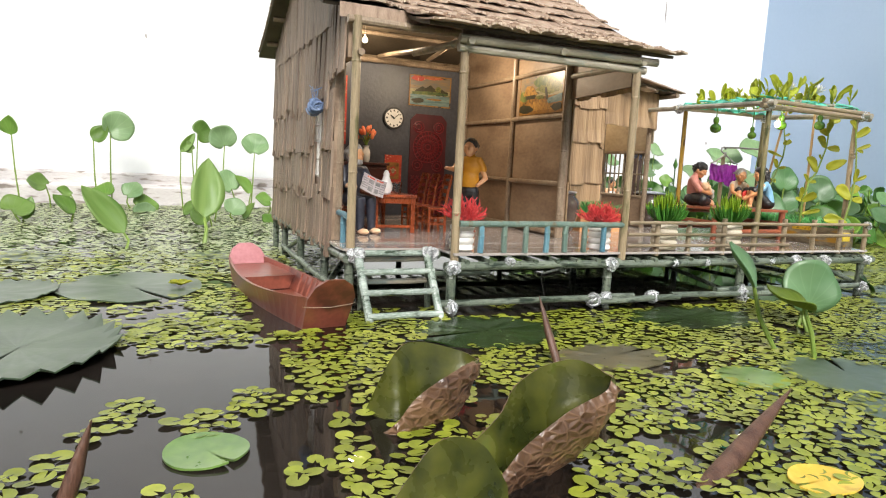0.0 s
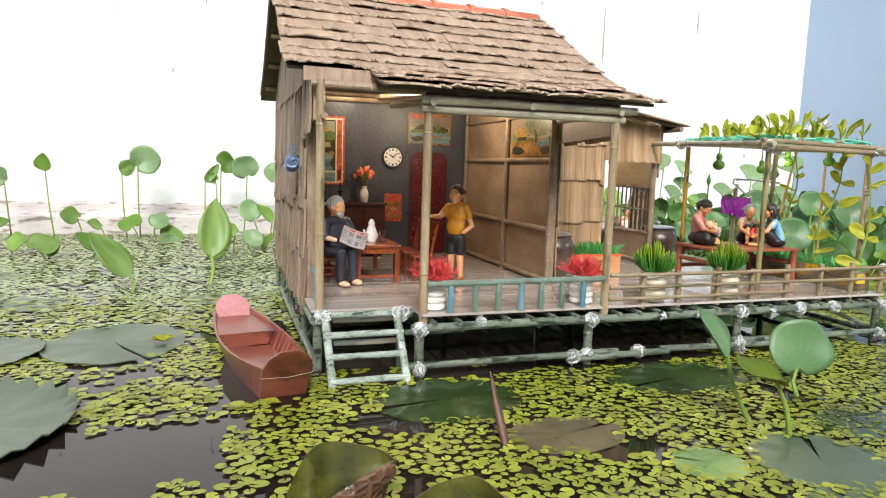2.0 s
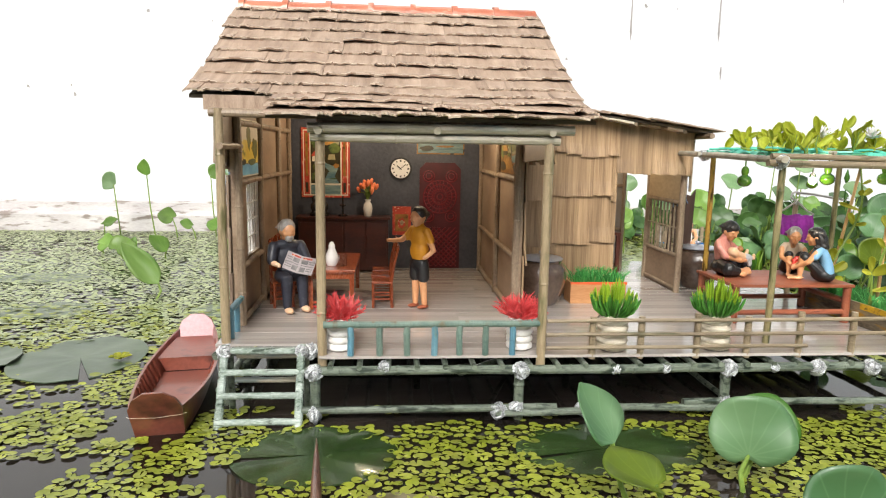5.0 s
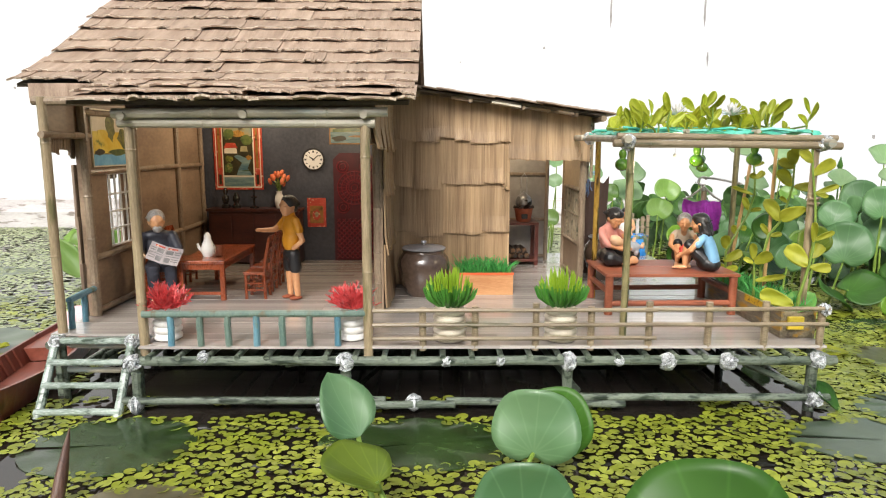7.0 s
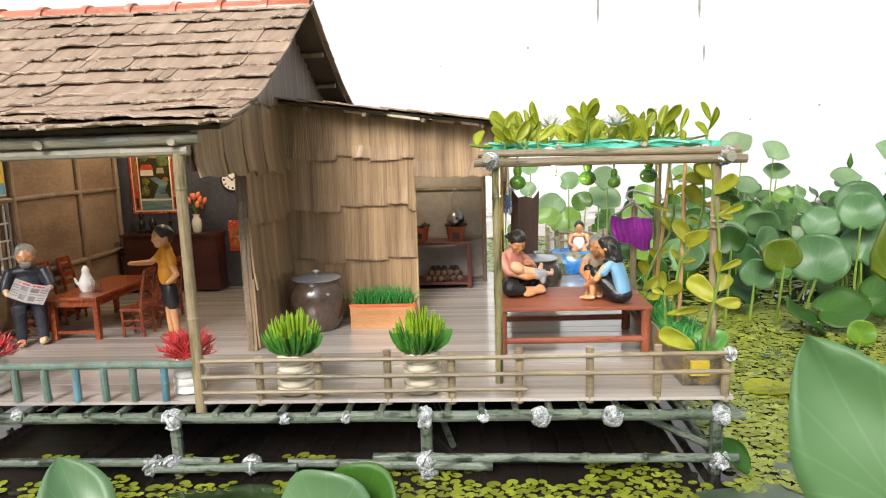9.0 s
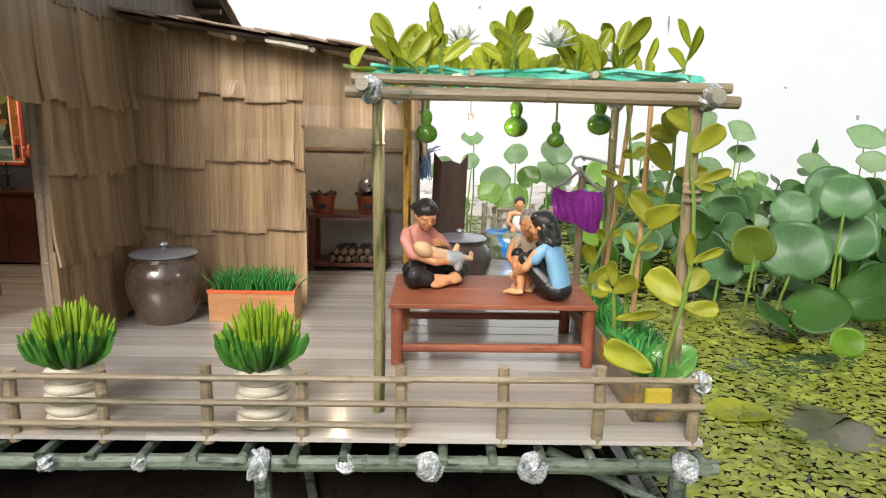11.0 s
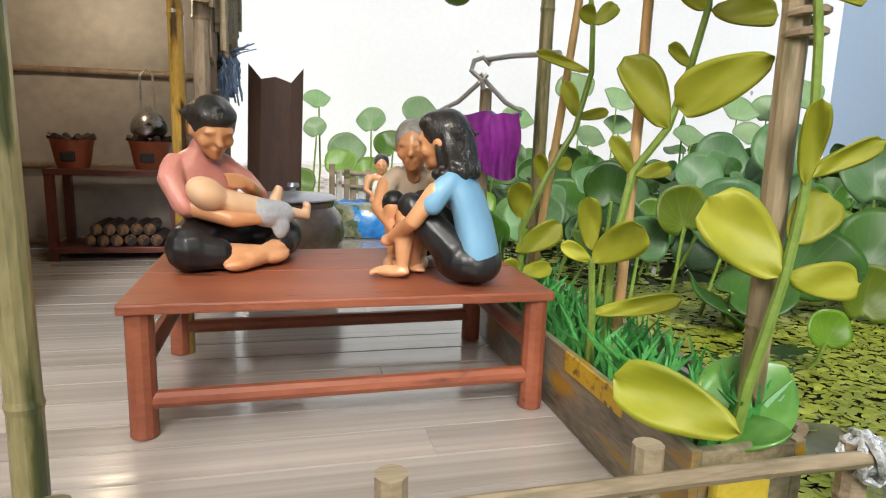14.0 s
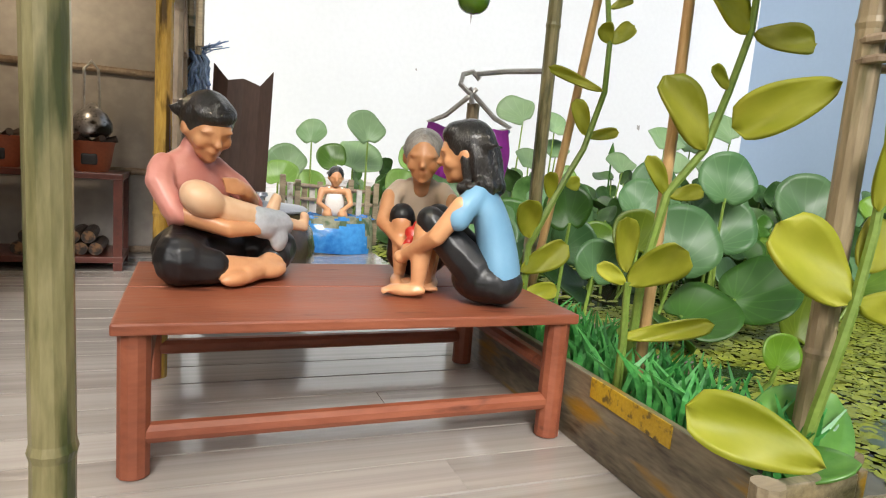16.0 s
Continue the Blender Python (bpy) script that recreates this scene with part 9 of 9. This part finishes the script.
def standing_man():
    g = [(M_skin, [("t", [(-0.35, 0, 2.2), (-0.37, 0, 0.3)], [0.3, 0.2]), ("t", [(0.35, 0, 2.2), (0.4, 0.15, 0.3)], [0.3, 0.2]),
                   ("t", [(-0.95, -0.1, 4.9), (-1.0, -0.7, 4.5), (-0.95, -1.55, 4.55)], [0.24, 0.2, 0.15]), ("b", (-0.95, -1.75, 4.58), (0.18, 0.26, 0.14)), ("t", [(0.95, 0.05, 4.6), (1.15, 0.25, 3.95), (0.75, -0.2, 3.45)], [0.22, 0.2, 0.16])]),
         (M_clayred, [("b", (-0.38, -0.15, 0.12), (0.25, 0.5, 0.13)), ("b", (0.42, 0.0, 0.12), (0.25, 0.5, 0.13))]),
         (M_blackcloth, [("b", (0, 0, 3.0), (0.68, 0.5, 0.5)), ("t", [(-0.35, 0, 3.0), (-0.38, 0, 2.1)], [0.42, 0.42]), ("t", [(0.35, 0, 3.0), (0.38, 0.05, 2.1)], [0.42, 0.42])]),
         (M_yellow, [("b", (0, 0, 3.85), (0.74, 0.55, 0.85)), ("b", (0, 0, 4.7), (0.82, 0.52, 0.7)), ("b", (0, 0.02, 5.28), (0.74, 0.38, 0.26)), ("t", [(-0.72, 0, 5.2), (-0.94, -0.3, 4.7)], [0.27, 0.28]), ("t", [(0.72, 0, 5.2), (1.0, 0.1, 4.6)], [0.27, 0.28]), ("t", [(0, 0, 5.4), (0, 0, 5.65)], 0.3)])]
    return g + head((0, -0.12, 6.08), M_skin, M_hair, 6, (), 10)


def reading_man():
    g = [(M_navy, [("b", (0, 0.25, 2.2), (0.8, 0.6, 0.5)), ("t", [(-0.42, 0.2, 2.1), (-0.5, -1.0, 2.15), (-0.5, -1.05, 0.4)], [0.44, 0.4, 0.28]), ("t", [(0.42, 0.2, 2.1), (0.5, -1.0, 2.15), (0.55, -1.05, 0.4)], [0.44, 0.4, 0.28]),
                   ("b", (0, 0.25, 3.3), (0.82, 0.55, 0.95)), ("b", (0, 0.2, 4.1), (0.92, 0.46, 0.36)), ("t", [(-0.88, 0.15, 4.0), (-1.15, -0.2, 3.2)], [0.36, 0.3]), ("t", [(0.88, 0.15, 4.0), (1.15, -0.2, 3.2)], [0.36, 0.3])]),
         (M_skin_pale, [("b", (-0.5, -1.35, 0.2), (0.26, 0.5, 0.2)), ("b", (0.58, -1.35, 0.2), (0.26, 0.5, 0.2)), ("t", [(-1.12, -0.3, 3.1), (-0.95, -1.0, 3.0)], [0.2, 0.15]), ("t", [(1.12, -0.3, 3.1), (0.95, -1.0, 3.0)], [0.2, 0.15])]),
         (M_hair_grey, [("b", (0, -0.28, 4.55), (0.3, 0.24, 0.28))])]
    return g + head((0, 0.05, 5.0), M_skin, M_hair_grey, 8)


FS = BZ + 0.02
figurine(sitting_mother(), (45.06, 45.25, FS), 38, "painted seated figurine in pink and black on the bench", 0.045, 1.03, (-0.42, 0.18))
figurine(squatting(M_beige, M_hair_grey, False, True), (49.85, 44.70, FS), -20, "painted grey-haired squatting figurine in a beige shirt on the bench", 0.048, 0.93)
figurine(squatting(M_skyblue, M_hair, True), (50.20, 42.51, FS), -122, "painted black-haired squatting figurine in a blue shirt on the bench", 0.045, 0.98)
figurine(standing_man(), (22.0, 46.0, FLOOR + 0.02), -52, "painted standing figurine in yellow shirt and black shorts", 0.08, 1.11)
figurine(reading_man(), (12.55, 45.75, FLOOR + 0.02), 30, "painted white-haired seated figurine in dark clothes", 0.08, 1.14)
# the newspaper
M_print = mat("grey_print", rgb(96, 94, 94), rgb(140, 136, 134), 0.7, 3.0, bump=0.0)
M_news = mat("newsprint", rgb(148, 138, 138), rgb(180, 170, 168), 0.7, 1.0, bump=0.1, spots=rgb(120, 116, 112), spot_at=0.58, spot_scale=3)
news = thing("newspaper", (12.6, 44.9, 6.2), "folded newspaper with red headline bar held by a figurine", "newspaper")
for sg in (-1, 1):
    fold = Vector((13.35, 44.1, 6.75))
    d = Vector((sg * 0.95, 0.12 + 0.29 * sg, -0.35 * sg + 0.08))
    lo, hi = fold, fold + Vector((0.42, 0.38, 1.13))
    bm = B()
    q = [lo, lo + d, hi + d, hi]
    n = (q[1] - q[0]).cross(q[3] - q[0]).normalized() * (0.04 if sg > 0 else -0.04)
    va, vb = [bm.verts.new(p) for p in q], [bm.verts.new(p + n) for p in q]
    bm.faces.new(va)
    bm.faces.new(vb[::-1])
    for k in range(4):
        bm.faces.new((va[k], va[(k + 1) % 4], vb[(k + 1) % 4], vb[k]))
    page = part("page", bm, M_news, news)
    out = n.normalized() * (-0.05 if n.y > 0 else 0.05)
    out = out if out.y < 0 else -out
    for k, (u0, u1, v0, v1, m) in enumerate(((0.08, 0.7, 0.84, 0.93, P_red), (0.08, 0.5, 0.55, 0.78, M_print), (0.56, 0.92, 0.7, 0.76, M_print), (0.56, 0.92, 0.58, 0.64, M_print), (0.08, 0.92, 0.44, 0.48, M_print), (0.08, 0.44, 0.1, 0.36, M_print), (0.5, 0.92, 0.3, 0.34, M_print), (0.5, 0.92, 0.18, 0.22, M_print))):
        bm = B()
        P = lambda u, v: q[0] + (q[1] - q[0]) * u + (q[3] - q[0]) * v + out
        vv = [bm.verts.new(P(u, v)) for u, v in ((u0, v0), (u1, v0), (u1, v1), (u0, v1))]
        ww = [bm.verts.new(x.co - out * 0.4) for x in vv]
        bm.faces.new(vv)
        for j in range(4):
            bm.faces.new((vv[j], ww[j], ww[(j + 1) % 4], vv[(j + 1) % 4]))
        part("print_bar", bm, m, page)

# ---- the washing place beyond the deck ----
wash = thing("washing_tank", (52.2, 66.5, FLOOR), "rocky tank of painted blue water with a plank fence", "tank")
M_china_worn = mat("flaking_white_board", rgb(176, 172, 164), rgb(212, 208, 200), 0.6, 1, bump=0.3, fine=4, spots=rgb(120, 104, 84), spot_at=0.6)
M_mossrock = mat("mossy_rock", rgb(96, 100, 74), rgb(150, 148, 122), 0.55, 1.2, bump=0.8, fine=3, depth=0.12, coat=0.3, spots=rgb(62, 84, 48), spot_at=0.5, spot_scale=1.4)


def tank_front(u, v):
    """The bowed front of the tank from end to end (u) and from its foot to its rim and over it (v)."""
    a = math.pi * u
    x = 51.95 - 2.55 * math.cos(a)
    y = 66.4 - 2.2 * math.sin(a) ** 0.7 + 0.9 * v * v
    z = FLOOR + (0.05 + 1.95 * math.sin(min(1.0, v) * math.pi / 2)) + 0.12 * noise.noise((3 * u, 4 * v, 1.7))
    return Vector((x, y, z))


bm = B()
nu, nv = 36, 12
vv = [[bm.verts.new(tank_front(i / nu, j / nv)) for i in range(nu + 1)] for j in range(nv + 1)]
ww = [[bm.verts.new(tank_front(i / nu, j / nv) + Vector((0, 0.35, -0.05))) for i in range(nu + 1)] for j in range(nv + 1)]
for j in range(nv):
    for i in range(nu):
        f = bm.faces.new((vv[j][i], vv[j][i + 1], vv[j + 1][i + 1], vv[j + 1][i]))
        u, v = (i + 0.5) / nu, (j + 0.5) / nv
        wet = 0.36 - 0.12 * v < u < 0.8 - 0.1 * v and v < 0.62 + 0.2 * noise.noise((6 * u, 2.0, 0.5))
        f.material_index = 1 if wet or (v > 0.75 and noise.noise((9 * u, 7 * v, 3.3)) > 0.1) else 0
        bm.faces.new((ww[j][i + 1], ww[j][i], ww[j + 1][i], ww[j + 1][i + 1]))
for i in range(nu):
    bm.faces.new((vv[nv][i], vv[nv][i + 1], ww[nv][i + 1], ww[nv][i]))
part("front", bm, [M_mossrock, M_bluewater], wash, "mossy rock rim with painted blue water running over", True)
bm = B()
nx, ny = 18, 12
vv = [[bm.verts.new((49.5 + 5.3 * i / nx, 66.2 + 2.7 * j / ny, 5.55 + 0.08 * math.sin(i * 1.7 + j) + 0.07 * math.cos(j * 1.3))) for i in range(nx + 1)] for j in range(ny + 1)]
for j in range(ny):
    for i in range(nx):
        bm.faces.new((vv[j][i], vv[j][i + 1], vv[j + 1][i + 1], vv[j + 1][i]))
part("painted_water", bm, M_bluewater, wash, "glossy painted blue water", True)
fr = random.Random(61)
for k in range(13):
    x = 49.5 + 0.47 * k
    y = 69.0 - 0.9 * (1 - math.sin(math.pi * k / 12)) * (1 if k < 3 or k > 9 else 0.3)
    bm = B()
    box(bm, (x - 0.17, y - 0.1, FLOOR), (x + 0.17, y + 0.1, 7.35 + fr.uniform(-0.35, 0.35) + (0.5 if k in (0, 9) else 0)), bev=0.05)
    part("fence_post", bm, M_china_worn if k % 3 == 1 else M_rail, wash)
for z in (6.4, 7.2):
    bm = B()
    bamboo(bm, (49.4, 68.7, z + 0.1), (55.2, 68.7, z - 0.2), 0.12)
    part("fence_rail", bm, M_frame, wash)
bath = [(M_china, [("b", (0, 0.1, 1.0), (0.65, 0.45, 0.9)), ("t", [(-0.35, 0, 1.7), (-0.4, 0, 2.0)], 0.16), ("t", [(0.35, 0, 1.7), (0.4, 0, 2.0)], 0.16)]),
        (M_skin, [("b", (0, 0.12, 1.85), (0.85, 0.4, 0.32)), ("t", [(-0.85, 0.1, 1.8), (-1.05, -0.2, 1.0), (-0.4, -0.7, 0.6)], [0.26, 0.2, 0.16]), ("t", [(0.85, 0.1, 1.8), (1.05, -0.2, 1.0), (0.4, -0.7, 0.6)], [0.26, 0.2, 0.16]), ("b", (-0.5, -0.5, 0.3), (0.35, 0.6, 0.32)), ("b", (0.5, -0.5, 0.3), (0.35, 0.6, 0.32))])]
figurine(bath + head((0, -0.05, 2.75), M_skin, M_hair, 12), (52.35, 66.9, 5.5), -5, "small painted figurine in a white vest sitting in the tank", 0.07, 0.88)
